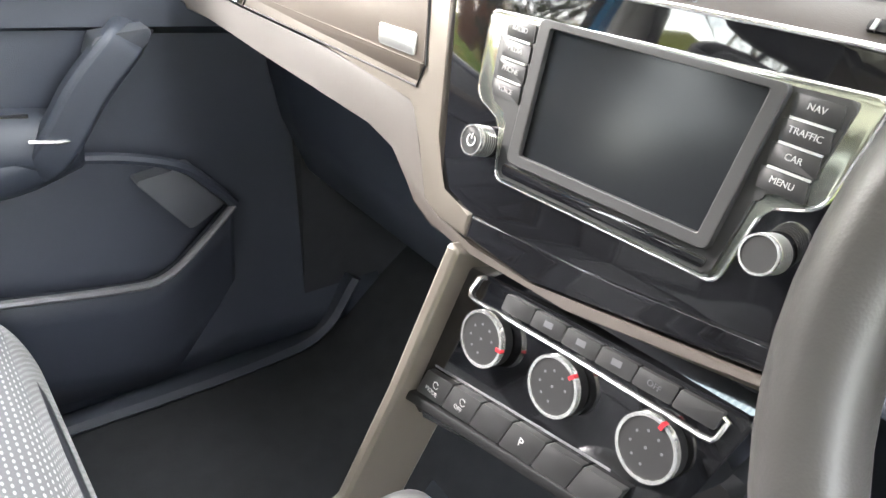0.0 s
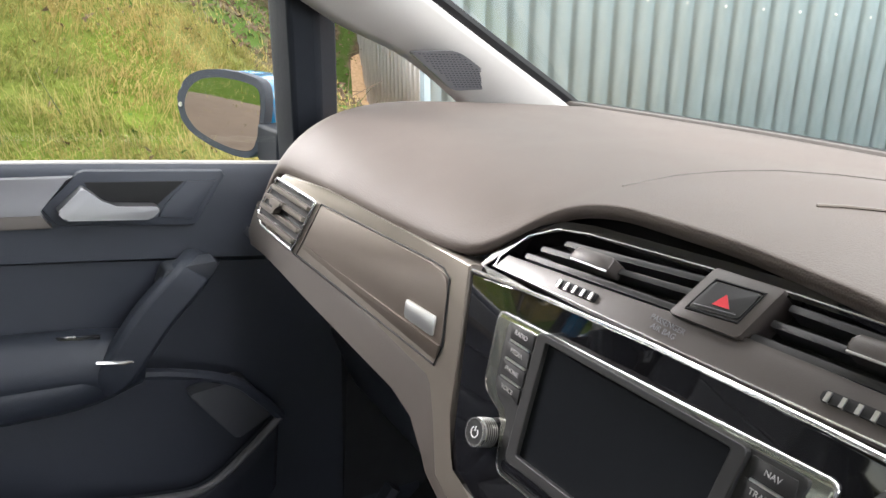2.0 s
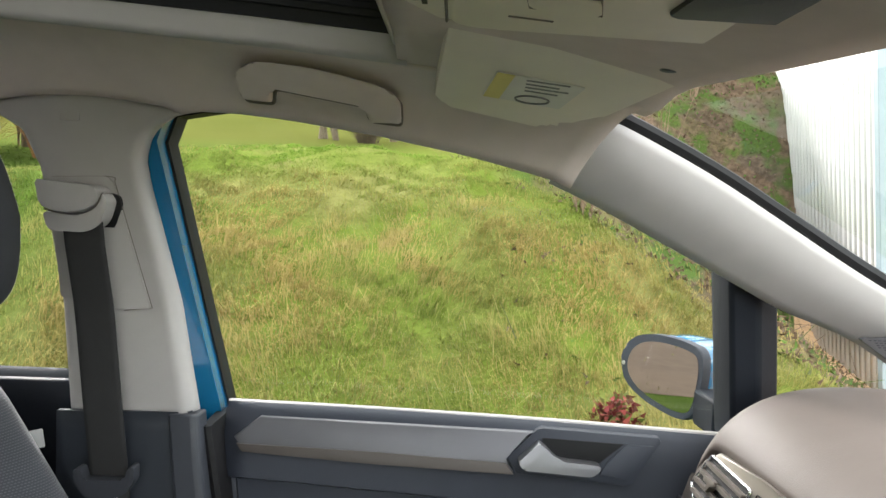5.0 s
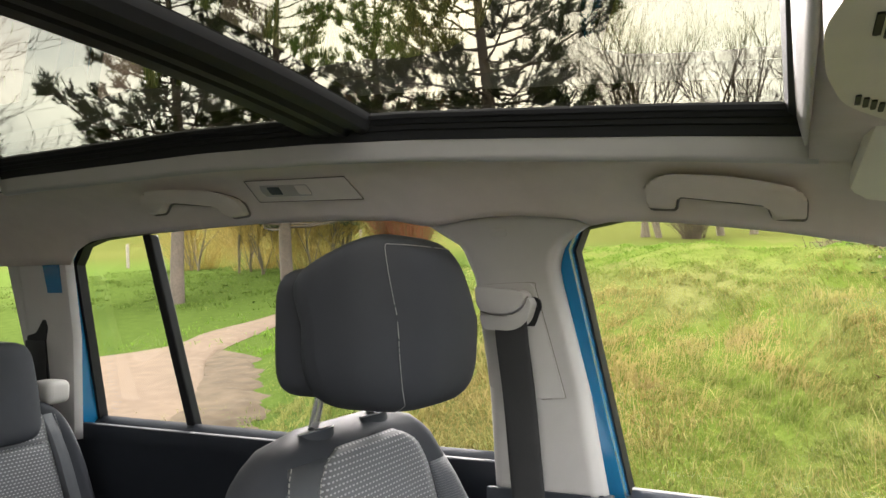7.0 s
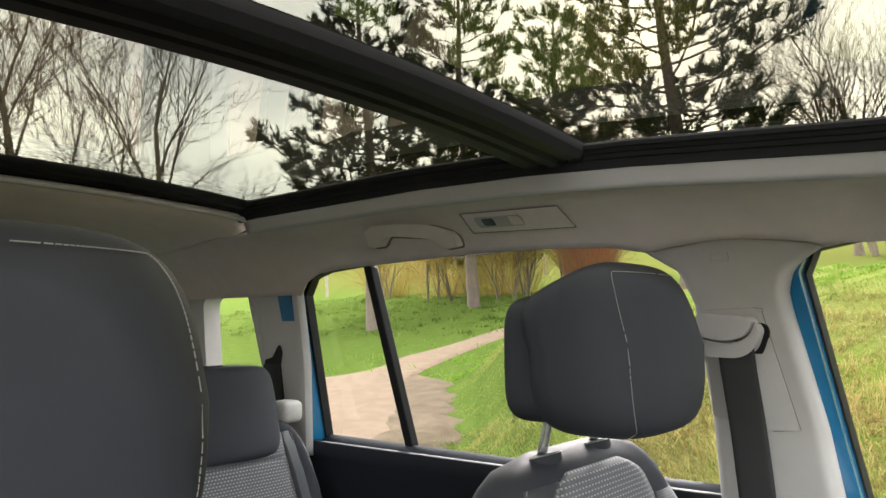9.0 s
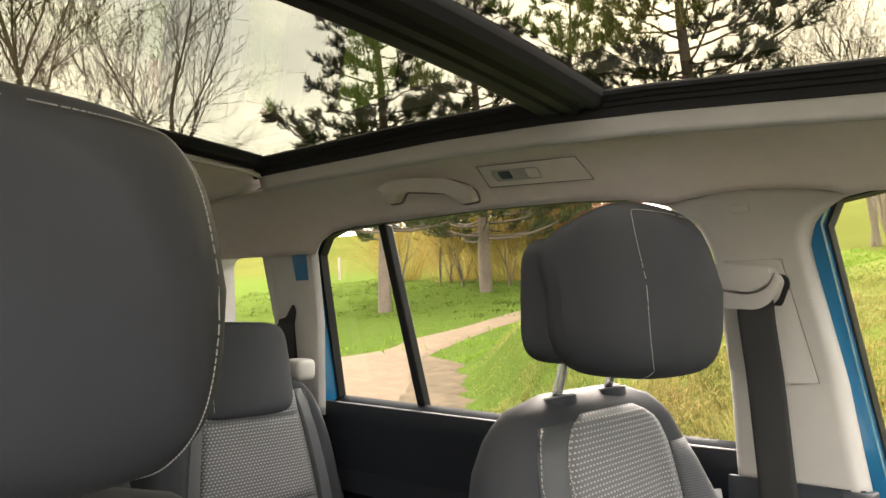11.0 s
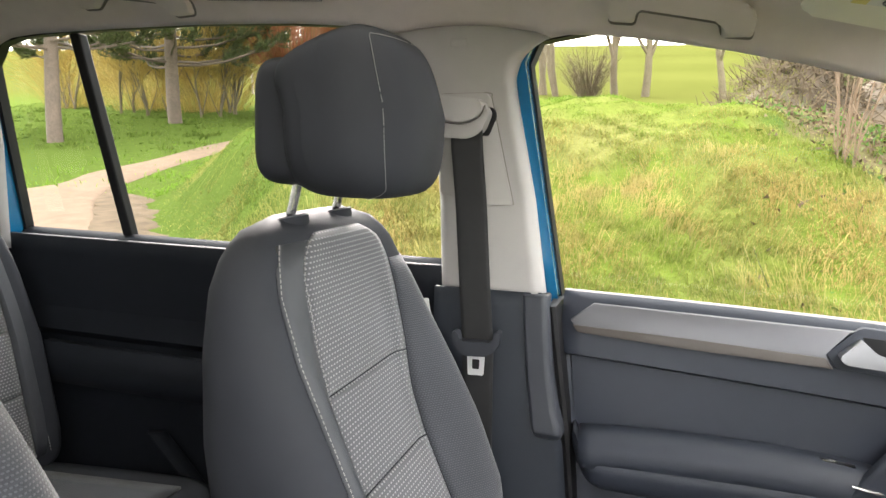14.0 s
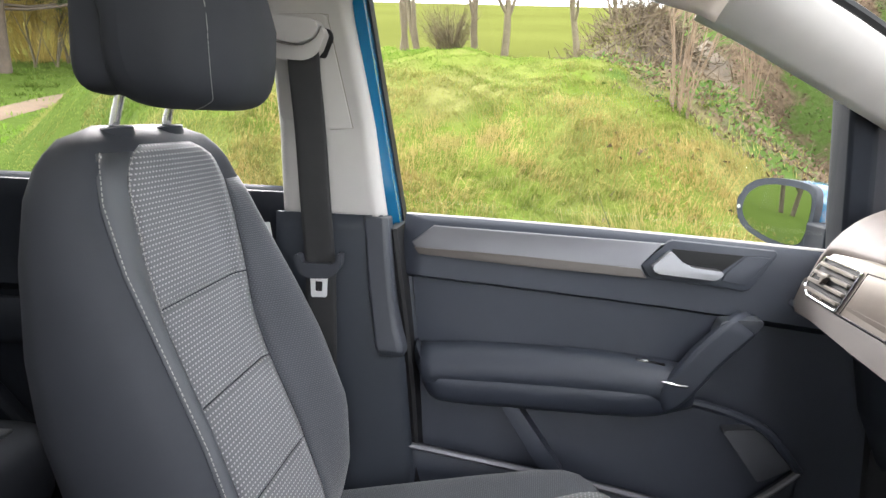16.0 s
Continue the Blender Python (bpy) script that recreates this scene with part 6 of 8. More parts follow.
# black plate on the pillar paints the shade below and beside the guide
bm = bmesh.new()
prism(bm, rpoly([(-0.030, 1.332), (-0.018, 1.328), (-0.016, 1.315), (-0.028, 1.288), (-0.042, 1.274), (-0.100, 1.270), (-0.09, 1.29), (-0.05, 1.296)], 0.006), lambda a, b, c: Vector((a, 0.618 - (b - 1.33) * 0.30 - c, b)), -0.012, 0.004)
part("guide_shade", bm, M_RUBBER, belt, "dark plate painting the shade beside the guide")
bm = bmesh.new()
for gl in ([(-0.104, 1.3500), (-0.030, 1.3520), (-0.0235, 1.3450), (0.0105, 1.178), (-0.028, 1.174)],):
    tube(bm, catmull([Vector((a, by(b) - 0.0030, b)) for a, b in gl[:3]], 10) + [Vector((a, by(b) - 0.0034, b)) for a, b in gl[3:]], 0.0006, 6)
part("plate_gap", bm, M_GAP_SHADE, belt, "fine joint round the guide plate")
web_x = lerp_table([(0.45, -0.020), (0.95, -0.033), (1.045, -0.0415), (1.285, -0.060)])
web_y = lerp_table([(0.45, 0.630), (0.94, 0.632), (1.18, 0.628), (1.29, 0.612)])


def web(s, t):
    z = 0.45 + 0.85 * t
    return Vector((web_x(z) + 0.051 * (s - 0.5), web_y(z) - 0.006 + 0.003 * math.sin(s * math.pi) * math.sin(t * 6) - 0.004 * abs(s - 0.5), z))


bm = bmesh.new()
grid(bm, web, 8, 24)
part("webbing", bm, M_BELT, belt, "black woven belt webbing", solid=0.0025)
bm = bmesh.new()
grip = [(-0.0725, 0.972), (-0.0635, 0.972), (-0.059, 0.957), (-0.006, 0.959), (-0.001, 0.977), (0.007, 0.977), (0.006, 0.957), (-0.004, 0.942), (-0.016, 0.935), (-0.050, 0.933), (-0.062, 0.940), (-0.072, 0.954)]
prism(bm, rpoly(grip, 0.004), lambda a, b, c: Vector((a, 0.617 - c, b)), -0.006, 0.014, 0.004)
part("tongue_grip", bm, M_VINYL, belt, "dark grey tongue grip")
bm = bmesh.new()
q = [(-0.047, 0.936), (-0.018, 0.937), (-0.019, 0.902), (-0.045, 0.901)]
qi = [(-0.039, 0.928), (-0.026, 0.928), (-0.0265, 0.911), (-0.0385, 0.911)]
ring(bm, rpoly(q, 0.003), rpoly(qi, 0.002), lambda a, b, c: Vector((a, 0.612 - c, b)), 0.0, 0.003)
part("tongue", bm, M_STEEL, belt, "bright steel tongue")

# grab handles: a flat arched grip with two square feet, standing off the lining
def grab_handle(outline, off, label):
    g = thing("grab_handle", label, "grab handle", "grab handles", at=(outline[0][0], 0.57, outline[0][1]))
    F = lambda a, b, c: Vector((-a, lining_y(-a, b) - c, b))
    pts = rpoly(side_pts(outline), [0.006, 0.008, 0.012, 0.02, 0.02, 0.012, 0.008, 0.005, 0.005, 0.008, 0.02, 0.010, 0.005], 3)
    bm = bmesh.new()
    prism(bm, pts, F, off - 0.016, off, 0.005, 3)
    part("grip", bm, M_HEAD, g, sharp=50)
    # dark tube on the lining paints the contact shade round the grip
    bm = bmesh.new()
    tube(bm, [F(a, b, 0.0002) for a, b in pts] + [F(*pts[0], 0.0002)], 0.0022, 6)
    part("contact_shade", bm, M_GAP_SHADE, g, "dark outline painting the contact shade round the grip")
    for k, j in ((0, 12), (8, 9)):
        x0, z0 = outline[k]
        x1 = outline[j][0]
        bm = bmesh.new()
        prism(bm, rpoly(side_pts([(x0, z0 + 0.002), (x0, z0 + 0.026), (x1, z0 + 0.026), (x1, z0 + 0.002)]), 0.004), F, -0.004, off - 0.014, 0.002)
        part("mount", bm, M_HEAD, g)
    return g


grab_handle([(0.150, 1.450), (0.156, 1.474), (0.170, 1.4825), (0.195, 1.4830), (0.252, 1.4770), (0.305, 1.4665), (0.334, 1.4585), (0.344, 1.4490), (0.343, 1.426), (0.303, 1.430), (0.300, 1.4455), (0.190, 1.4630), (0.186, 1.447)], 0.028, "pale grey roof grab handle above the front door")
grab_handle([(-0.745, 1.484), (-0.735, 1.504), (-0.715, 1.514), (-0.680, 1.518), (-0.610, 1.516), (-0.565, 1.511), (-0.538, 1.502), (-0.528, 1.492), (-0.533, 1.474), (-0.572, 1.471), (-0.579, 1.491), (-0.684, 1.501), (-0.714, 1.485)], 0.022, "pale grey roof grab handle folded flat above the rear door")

# rear reading lamp
lamp = thing("reading_lamp", "flush pale rear reading lamp with switches, off", "reading lamp", at=(-0.4, 0.56, 1.5))
LF = lambda a, b, c: Vector((a, lining_y(a, b) - 0.003 - c, b))
bm = bmesh.new()
prism(bm, rpoly([(-0.490, 1.522), (-0.298, 1.517), (-0.290, 1.487), (-0.494, 1.493)], 0.006), LF, -0.006, 0.0035, 0.0015)
part("lamp_plate", bm, M_HEAD, lamp)
bm = bmesh.new()
plate = [(-0.490, 1.522), (-0.298, 1.517), (-0.290, 1.487), (-0.494, 1.493), (-0.490, 1.522)]
tube(bm, [LF(a, b, 0.0025) for a, b in plate], 0.0009, 6)
part("plate_gap", bm, M_GAP_SHADE, lamp, "fine joint round the lamp plate")
bm = bmesh.new()
prism(bm, rpoly([(-0.470, 1.515), (-0.374, 1.512), (-0.376, 1.496), (-0.472, 1.499)], 0.005), LF, 0.002, 0.007, 0.002)
lens = part("lamp_lens", bm, material("grey lamp lens", (0.30, 0.27, 0.245), 0.3, var=0.05), lamp, "greyish lens and switch bar")
bm = bmesh.new()
prism(bm, rpoly([(-0.455, 1.5115), (-0.432, 1.511), (-0.433, 1.5005), (-0.456, 1.501)], 0.002), LF, 0.006, 0.0095, 0.001)
part("lamp_button", bm, M_DOOR, lens, "small dark button")
bm = bmesh.new()
prism(bm, rpoly([(-0.400, 1.511), (-0.378, 1.510), (-0.379, 1.498), (-0.401, 1.499)], 0.002), LF, 0.006, 0.0095, 0.001)
part("lamp_button", bm, M_HEAD, lens, "pale rocker button")

# plain cover on the pillar top
bm = bmesh.new()
prism(bm, rpoly([(-0.091, 1.434), (-0.066, 1.434), (-0.065, 1.421), (-0.090, 1.421)], 0.002), lambda a, b, c: Vector((a, 0.607 - c, b)), -0.004, 0.0016, 0.0008)
tagged(part("clip_cover", bm, M_PILLAR), "small pale clip cover on the pillar trim", "clip cover")

# ---------------- roof console, visor, mirrors, steering wheel ----------------
over = thing("roof_console", "large pale grey roof console with slots, lamp and switches", "roof console", at=(0.5, 0, 1.48))
OZ = lambda x: 1.468 - 0.02 * (x - 0.40)
OFR = lambda a, b, c: Vector((a, b, OZ(a) + 0.0 - c))
bm = bmesh.new()
prism(bm, rpoly([(0.343, -0.04), (0.347, 0.05), (0.361, 0.14), (0.410, 0.236), (0.72, 0.262), (0.72, -0.262), (0.410, -0.236), (0.361, -0.14)], [0.02, 0.02, 0.03, 0.03, 0.02, 0.02, 0.03, 0.03]), OFR, -0.06, 0.0, 0.012, 4)
part("console_body", bm, M_CREAM_LIT, over)
bm = bmesh.new()
prism(bm, rpoly([(0.405, 0.222), (0.70, 0.25), (0.70, -0.25), (0.405, -0.222)], 0.02), OFR, -0.01, 0.0025, 0.002)
mod = part("console_module", bm, M_CREAM_LIT, over, "smooth pale module")
for y in (-1, 1):
    for k in range(4):
        a, b = 0.3675 + k * 0.0056, 0.112 + k * 0.0095
        bm = bmesh.new()
        prism(bm, rpoly([(a, y * b), (a + 0.0036, y * b), (a + 0.0044, y * (b + 0.027)), (a + 0.0008, y * (b + 0.027))], 0.001), OFR, -0.002, 0.0012)
        part("slot", bm, M_RUBBER, over, "dark slot")
        if y > 0:
            bm = bmesh.new()
            prism(bm, rpoly([(a - 0.002, -0.056), (a + 0.0018, -0.056), (a + 0.0024, -0.022 + k * 0.007), (a - 0.0014, -0.022 + k * 0.007)], 0.001), OFR, -0.002, 0.0012)
            part("slot", bm, M_RUBBER, over, "dark slot")
    bm = bmesh.new()
    prism(bm, rpoly([(0.450, y * 0.116), (0.498, y * 0.130), (0.506, y * 0.170), (0.456, y * 0.156)], 0.010), OFR, 0.0, 0.0045, 0.0015)
    part("lamp_switch", bm, M_CREAM_LIT, mod, "pale reading lamp switch")
    bm = bmesh.new()
    tube(bm, [OFR(a, y * b, 0.0028) for a, b in ((0.450, 0.116), (0.498, 0.130), (0.506, 0.170), (0.456, 0.156), (0.450, 0.116))], 0.0010, 6)
    tube(bm, [OFR(a, y * b, 0.0026) for a, b in ((0.444, 0.182), (0.476, 0.192))], 0.0010, 6)
    part("switch_gap", bm, M_GAP_SHADE, mod, "fine joint round the switch")
    bm = bmesh.new()
    prism(bm, rpoly([(0.555, y * 0.02), (0.67, y * 0.02), (0.66, y * 0.16), (0.545, y * 0.155)], 0.008), OFR, 0.0, 0.006, 0.002)
    part("switch_pad", bm, M_DOOR, mod, "dark glossy switch cluster")
bm = bmesh.new()
grid(bm, lambda s, t: Vector((0.400 + 0.002 * t, -0.215 + 0.43 * s, OZ(0.40) - 0.0012 + 0.004 * t)), 8, 1)
part("panel_joint", bm, M_GAP_SHADE, over, solid=0.0015)

visor = thing("sun_visor", "pale grey sun visor folded up with a warning sticker", "sun visor", at=(0.5, 0.45, 1.46))
VFR = lambda a, b, c: Vector((a, b, 1.458 - 0.08 * (a - 0.44) - 0.34 * (b - 0.45) - c))
bm = bmesh.new()
prism(bm, rpoly([(0.408, 0.285), (0.384, 0.501), (0.510, 0.533), (0.520, 0.516), (0.561, 0.506), (0.609, 0.432), (0.668, 0.343), (0.672, 0.27)], [0.01, 0.02, 0.008, 0.006, 0.02, 0.03, 0.03, 0.01]), VFR, -0.018, 0.002, 0.007, 4)
part("visor_board", bm, M_CREAM_LIT, visor)
bm = bmesh.new()
prism(bm, rpoly([(0.449, 0.417), (0.437, 0.469), (0.521, 0.481), (0.541, 0.430)], 0.003), VFR, 0.001, 0.0030)
stk = part("sticker", bm, M_STICK, visor, "white warning sticker with a yellow end")
bm = bmesh.new()
prism(bm, [(0.450, 0.4175), (0.438, 0.4685), (0.455, 0.471), (0.468, 0.420)], VFR, 0.0028, 0.0036)
part("sticker_band", bm, M_YELLOW, stk)
bm = bmesh.new()
tube(bm, [VFR(0.490 + 0.018 * math.cos(a), 0.466 + 0.008 * math.sin(a), 0.0034) for a in np.linspace(0, 6.28, 20)], 0.0012, 5)
for k in range(4):
    prism(bm, [(0.480, 0.426 + k * 0.007), (0.480, 0.4285 + k * 0.007), (0.525 - 0.01 * (k % 2), 0.4315 + k * 0.007), (0.525 - 0.01 * (k % 2), 0.429 + k * 0.007)], VFR, 0.0028, 0.0034)
part("sticker_print", bm, M_TRIM, stk, "grey print bars and oval")
bm = bmesh.new()
superbox(bm, (0.610, 0.355, 1.470), (0.035, 0.022, 0.022), 0.6, 20, 10)
part("visor_clip", bm, M_DOOR, visor, "dark visor clip")

# rear view mirror under the windscreen's top
rvm = thing("rear_view_mirror", "black interior rear view mirror", "mirror", at=(0.66, 0, 1.40))
bm = bmesh.new()
superbox(bm, (0.700, -0.02, 1.375), (0.035, 0.24, 0.065), 0.5, 32, 14)
part("mirror_shell", bm, M_DARK, rvm)
bm = bmesh.new()
prism(bm, rpoly([(-0.105, -0.026), (0.105, -0.026), (0.105, 0.026), (-0.105, 0.026)], 0.012), frame_of((0.684, -0.02, 1.375), (0, -1, 0), (0, 0, 1)), -0.002, 0.0008)
part("mirror_glass", bm, M_MIRROR, rvm, "rear view mirror glass")
bm = bmesh.new()
tube(bm, [(0.71, -0.01, 1.385), (0.74, 0, 1.41), (0.76, 0, 1.43)], 0.012, 10)
part("mirror_arm", bm, M_DARK, rvm)

# outside mirror
dm = thing("wing_mirror", "blue and black wing mirror on the passenger door", "wing mirror", at=(0.82, 0.90, 0.97))
bm = bmesh.new()
MF = frame_of((0.790, 0.970, 1.038), (0.50, -0.866, 0.0), (0.04, 0.02, 1))
oval = [(-0.108, -0.004), (-0.098, 0.036), (-0.066, 0.060), (-0.02, 0.069), (0.04, 0.068), (0.082, 0.060), (0.088, 0.03), (0.082, -0.03), (0.070, -0.060), (0.03, -0.064), (-0.03, -0.054), (-0.080, -0.036)]
oval = rpoly(oval, 0.02)
prism(bm, oval, MF, -0.085, -0.012, 0.02, 3)
part("mirror_shell", bm, M_BLUE, dm, "blue painted shell", sharp=60)
bm = bmesh.new()
prism(bm, [(a * 1.02, b * 1.03) for a, b in oval], MF, -0.014, 0.004, 0.004, 3)
part("mirror_rim", bm, M_DOOR, dm, "dark grey rim")
bm = bmesh.new()
prism(bm, [(a * 0.87 + 0.004, b * 0.85) for a, b in oval], MF, 0.000, 0.0050)
part("mirror_glass", bm, M_MIRROR, dm, "mirror glass showing lawn and drive")
bm = bmesh.new()
disc(bm, MF, -0.097, 0.004, 0.004, 0.003, 0.0055, 12)
part("warning_lamp", bm, M_SATIN, dm)
bm = bmesh.new()
beam(bm, [(0.86, 0.80, 1.01), (0.86, 0.90, 1.005)], lambda i: [Vector((a, 0, b)) for a, b in ((-0.04, -0.03), (0.05, -0.03), (0.05, 0.03), (-0.04, 0.03))])
part("mirror_foot", bm, M_DARK, dm, bevel=0.006)

# steering wheel
M_RIM = material("smooth black leather", (0.055, 0.053, 0.052), 0.42, bump=0.08, bump_scale=900, var=0.03, rough_var=0.015)
sw = thing("steering_wheel", "black leather steering wheel in front of the driver's seat", "steering wheel", at=(0.63, -0.36, 1.02))
WF = frame_of((0.635, -0.350, 1.040), (0, -1, 0), (0.36, 0, 1))
bm = bmesh.new()
n = 72
rings = []
for i in range(n):
    a = i * 2 * math.pi / n
    rings.append([bm.verts.new(WF((0.170 + 0.0165 * math.cos(b)) * math.cos(a), (0.170 + 0.0165 * math.cos(b)) * math.sin(a), 0.0185 * math.sin(b))) for b in np.linspace(0, 2 * math.pi, 13)[:-1]])
for i in range(n):
    for k in range(12):
        bm.faces.new((rings[i][k], rings[(i + 1) % n][k], rings[(i + 1) % n][(k + 1) % 12], rings[i][(k + 1) % 12]))
part("rim", bm, M_RIM, sw, "leather wheel rim", sharp=80)
bm = bmesh.new()
superbox(bm, (0.648, -0.350, 1.030), (0.07, 0.17, 0.15), 0.55, 36, 18)
part("airbag_cover", bm, M_DARK, sw, "padded hub")
for a in (0.12, math.pi - 0.12, -math.pi / 2):
    bm = bmesh.new()
    tube(bm, [WF(0.06 * math.cos(a), 0.06 * math.sin(a), -0.02), WF(0.12 * math.cos(a), 0.12 * math.sin(a), -0.012), WF(0.165 * math.cos(a), 0.165 * math.sin(a), 0)], [0.030, 0.024, 0.018], 12, flat=0.6)
    part("spoke", bm, M_SATIN if a < -1 else M_DARK, sw)
for side in (-1, 1):
    bm = bmesh.new()
    prism(bm, rpoly([(side * a, b) for a, b in ((0.176, 0.047), (0.166, 0.039), (0.152, 0.052), (0.06, 0.06), (0.06, -0.06), (0.140, -0.008), (0.155, -0.029), (0.176, -0.046))], [0.004, 0.01, 0.012, 0.02, 0.02, 0.02, 0.01, 0.004]), WF, -0.022, -0.003, 0.006, 4)
    part("spoke_cover", bm, M_RIM, sw, "smooth leather spoke cover", sharp=70)
    bm = bmesh.new()
    prism(bm, rpoly([(side * a, b) for a, b in ((0.158, 0.037), (0.151, 0.049), (0.085, 0.054), (0.085, 0.002), (0.149, 0.010))], 0.005), WF, -0.006, -0.0005, 0.0015)
    pad = part("button_pad", bm, M_BLACK, sw, "glossy black button pad")
    for a, b in ((0.1535, 0.035), (0.1520, 0.0295), (0.1500, 0.0245), (0.1465, 0.033)):
        bm = bmesh.new()
        tube(bm, [WF(side * a + 0.0016 * math.cos(k), b + 0.0016 * math.sin(k), -0.0002) for k in np.linspace(0, 6.28, 13)], 0.0005, 5)
        part("button_symbol", bm, M_PRINT, pad)
bm = bmesh.new()
tube(bm, [(0.68, -0.36, 1.0), (0.85, -0.36, 0.94)], 0.055, 16)
part("steering_column", bm, M_DARK, sw)

# ---------------- outside: ground ----------------
def smooth(a, b, v):
    k = np.clip((np.asarray(v, float) - a) / (b - a), 0, 1)
    return k * k * (3 - 2 * k)


def ground_h(x, y):
    """Height of the ground; works on arrays."""
    x, y = np.asarray(x, float), np.asarray(y, float)
    r = np.maximum(0, y - 2.2)
    z = np.where(r < 40, 0.118 * r, 4.72 + 0.17 * (np.minimum(r, 115) - 40))
    # the bank beside the car: a ridge that falls away to the drive
    crest = np.interp(x, [-6.5, -5.0, -4.1, -3.0, -1.7, 0.0, 0.9, 1.6, 2.4, 3.2], [0.35, 0.72, 0.90, 1.08, 1.20, 1.26, 1.28, 1.12, 0.62, 0.30])
    toe = np.interp(y, [2.2, 3.5, 4.8, 6.2, 8.0, 11.0], [-2.4, -3.0, -3.8, -5.1, -6.5, -7.5])
    bump = smooth(1.7, 5.9, y) * (1 - smooth(5.9, 10.5, y)) * smooth(0.0, 1.4, x - toe)
    # the wooded slope beside the shed
    slope = 2.3 * smooth(1.2, 3.0, x) * smooth(6.3, 9.6, y) * (1 - smooth(12.0, 26.0, y)) * (1 - smooth(9.0, 16.0, x))
    flat = smooth(2.3, 3.5, x) * (1 - smooth(7.0, 8.6, y))
    k = smooth(2.0, 4.2, y)
    rough = 0.05 * np.sin(x * 1.9 + 0.7 * np.sin(y * 1.3)) * np.sin(y * 1.7 + 0.4) + 0.045 * np.sin(x * 4.3 + y * 2.1) * np.sin(y * 3.9 - x) + 0.030 * np.sin(x * 11 + 2 * np.sin(y * 5)) * np.sin(y * 12 + 2 * np.sin(x * 4))
    return (z * k + crest * bump + slope) * (1 - flat) + rough * k * (1 - flat) * np.where(y < 30, 1, 0.3) * (1 - smooth(-3.6, -5.0, x))


def ground_at(x, y):
    return float(ground_h(x, y))


def cloud_mesh(name, verts, faces, mat, parent=None, label="", kind="stuff"):
    me = bpy.data.meshes.new(name)
    me.from_pydata(verts, [], faces)
    me.materials.append(mat)
    ob = new(name, me)
    if parent is not None:
        ob.parent = parent
    if label:
        ob["label"] = label
    if kind:
        ob["kind"] = kind
    return ob


def tinted(name, colors, rough=0.9, patch=0.0, patch_color=(0, 0, 0), patch_scale=0.7, translucent=0.0, spec=0.04, band=None, lush=None):
    """Small loose pieces whose colour differs from piece to piece, in drifts."""
    m = bpy.data.materials.new(name)
    m.use_nodes = True
    n, l = m.node_tree.nodes, m.node_tree.links
    b = n["Principled BSDF"]
    b.inputs["Roughness"].default_value = rough
    b.inputs["Specular IOR Level"].default_value = spec
    g = n.new("ShaderNodeNewGeometry")
    r = n.new("ShaderNodeValToRGB")
    el = r.color_ramp.elements
    while len(el) < len(colors):
        el.new(0.5)
    for i, c in enumerate(colors):
        el[i].position = i / max(1, len(colors) - 1)
        el[i].color = (*c, 1)
    l.new(g.outputs["Random Per Island"], r.inputs[0])
    out = r.outputs[0]
    if patch:
        ns = n.new("ShaderNodeTexNoise")
        ns.inputs["Scale"].default_value = patch_scale
        ns.inputs["Detail"].default_value = 5
        l.new(g.outputs["Position"], ns.inputs["Vector"])
        mr = n.new("ShaderNodeMapRange")
        mr.inputs[1].default_value, mr.inputs[2].default_value = 0.38, 0.55
        mr.inputs[4].default_value = patch
        l.new(ns.outputs[0], mr.inputs[0])
        mx = n.new("ShaderNodeMix")
        mx.data_type = "RGBA"
        strength = mr.outputs[0]
        if band:        # the drifts thin out towards the top of the bank
            sp, br, mu = n.new("ShaderNodeSeparateXYZ"), n.new("ShaderNodeMapRange"), n.new("ShaderNodeMath")
            mu.operation = "MULTIPLY"
            l.new(g.outputs["Position"], sp.inputs[0])
            br.inputs[1].default_value, br.inputs[2].default_value = band
            br.inputs[3].default_value, br.inputs[4].default_value = 1.0, 0.12
            l.new(sp.outputs[1], br.inputs[0])
            l.new(strength, mu.inputs[0])
            l.new(br.outputs[0], mu.inputs[1])
            foot, mf = n.new("ShaderNodeMapRange"), n.new("ShaderNodeMath")
            mf.operation = "MULTIPLY"
            foot.inputs[1].default_value, foot.inputs[2].default_value, foot.inputs[3].default_value = 2.5, 3.7, 0.15
            l.new(sp.outputs[1], foot.inputs[0])
            l.new(mu.outputs[0], mf.inputs[0])
            l.new(foot.outputs[0], mf.inputs[1])
            strength = mf.outputs[0]
        l.new(strength, mx.inputs[0])
        l.new(out, mx.inputs[6])
        mx.inputs[7].default_value = (*patch_color, 1)
        out = mx.outputs[2]
        if lush:        # greener towards the top of the bank and in patches below
            n2, ad, lr, gm = n.new("ShaderNodeTexNoise"), n.new("ShaderNodeMath"), n.new("ShaderNodeMapRange"), n.new("ShaderNodeMix")
            n2.inputs["Scale"].default_value, n2.inputs["Detail"].default_value = 0.9, 4
            l.new(g.outputs["Position"], n2.inputs["Vector"])
            ad.operation = "MULTIPLY_ADD"
            ad.inputs[1].default_value = 3.2
            l.new(n2.outputs[0], ad.inputs[0])
            l.new(sp.outputs[1], ad.inputs[2])
            lr.inputs[1].default_value, lr.inputs[2].default_value, lr.inputs[4].default_value = 6.6, 7.6, 0.85
            l.new(ad.outputs[0], lr.inputs[0])
            gm.data_type = "RGBA"
            l.new(lr.outputs[0], gm.inputs[0])
            l.new(out, gm.inputs[6])
            gm.inputs[7].default_value = (*lush, 1)
            out = gm.outputs[2]
    l.new(out, b.inputs["Base Color"])
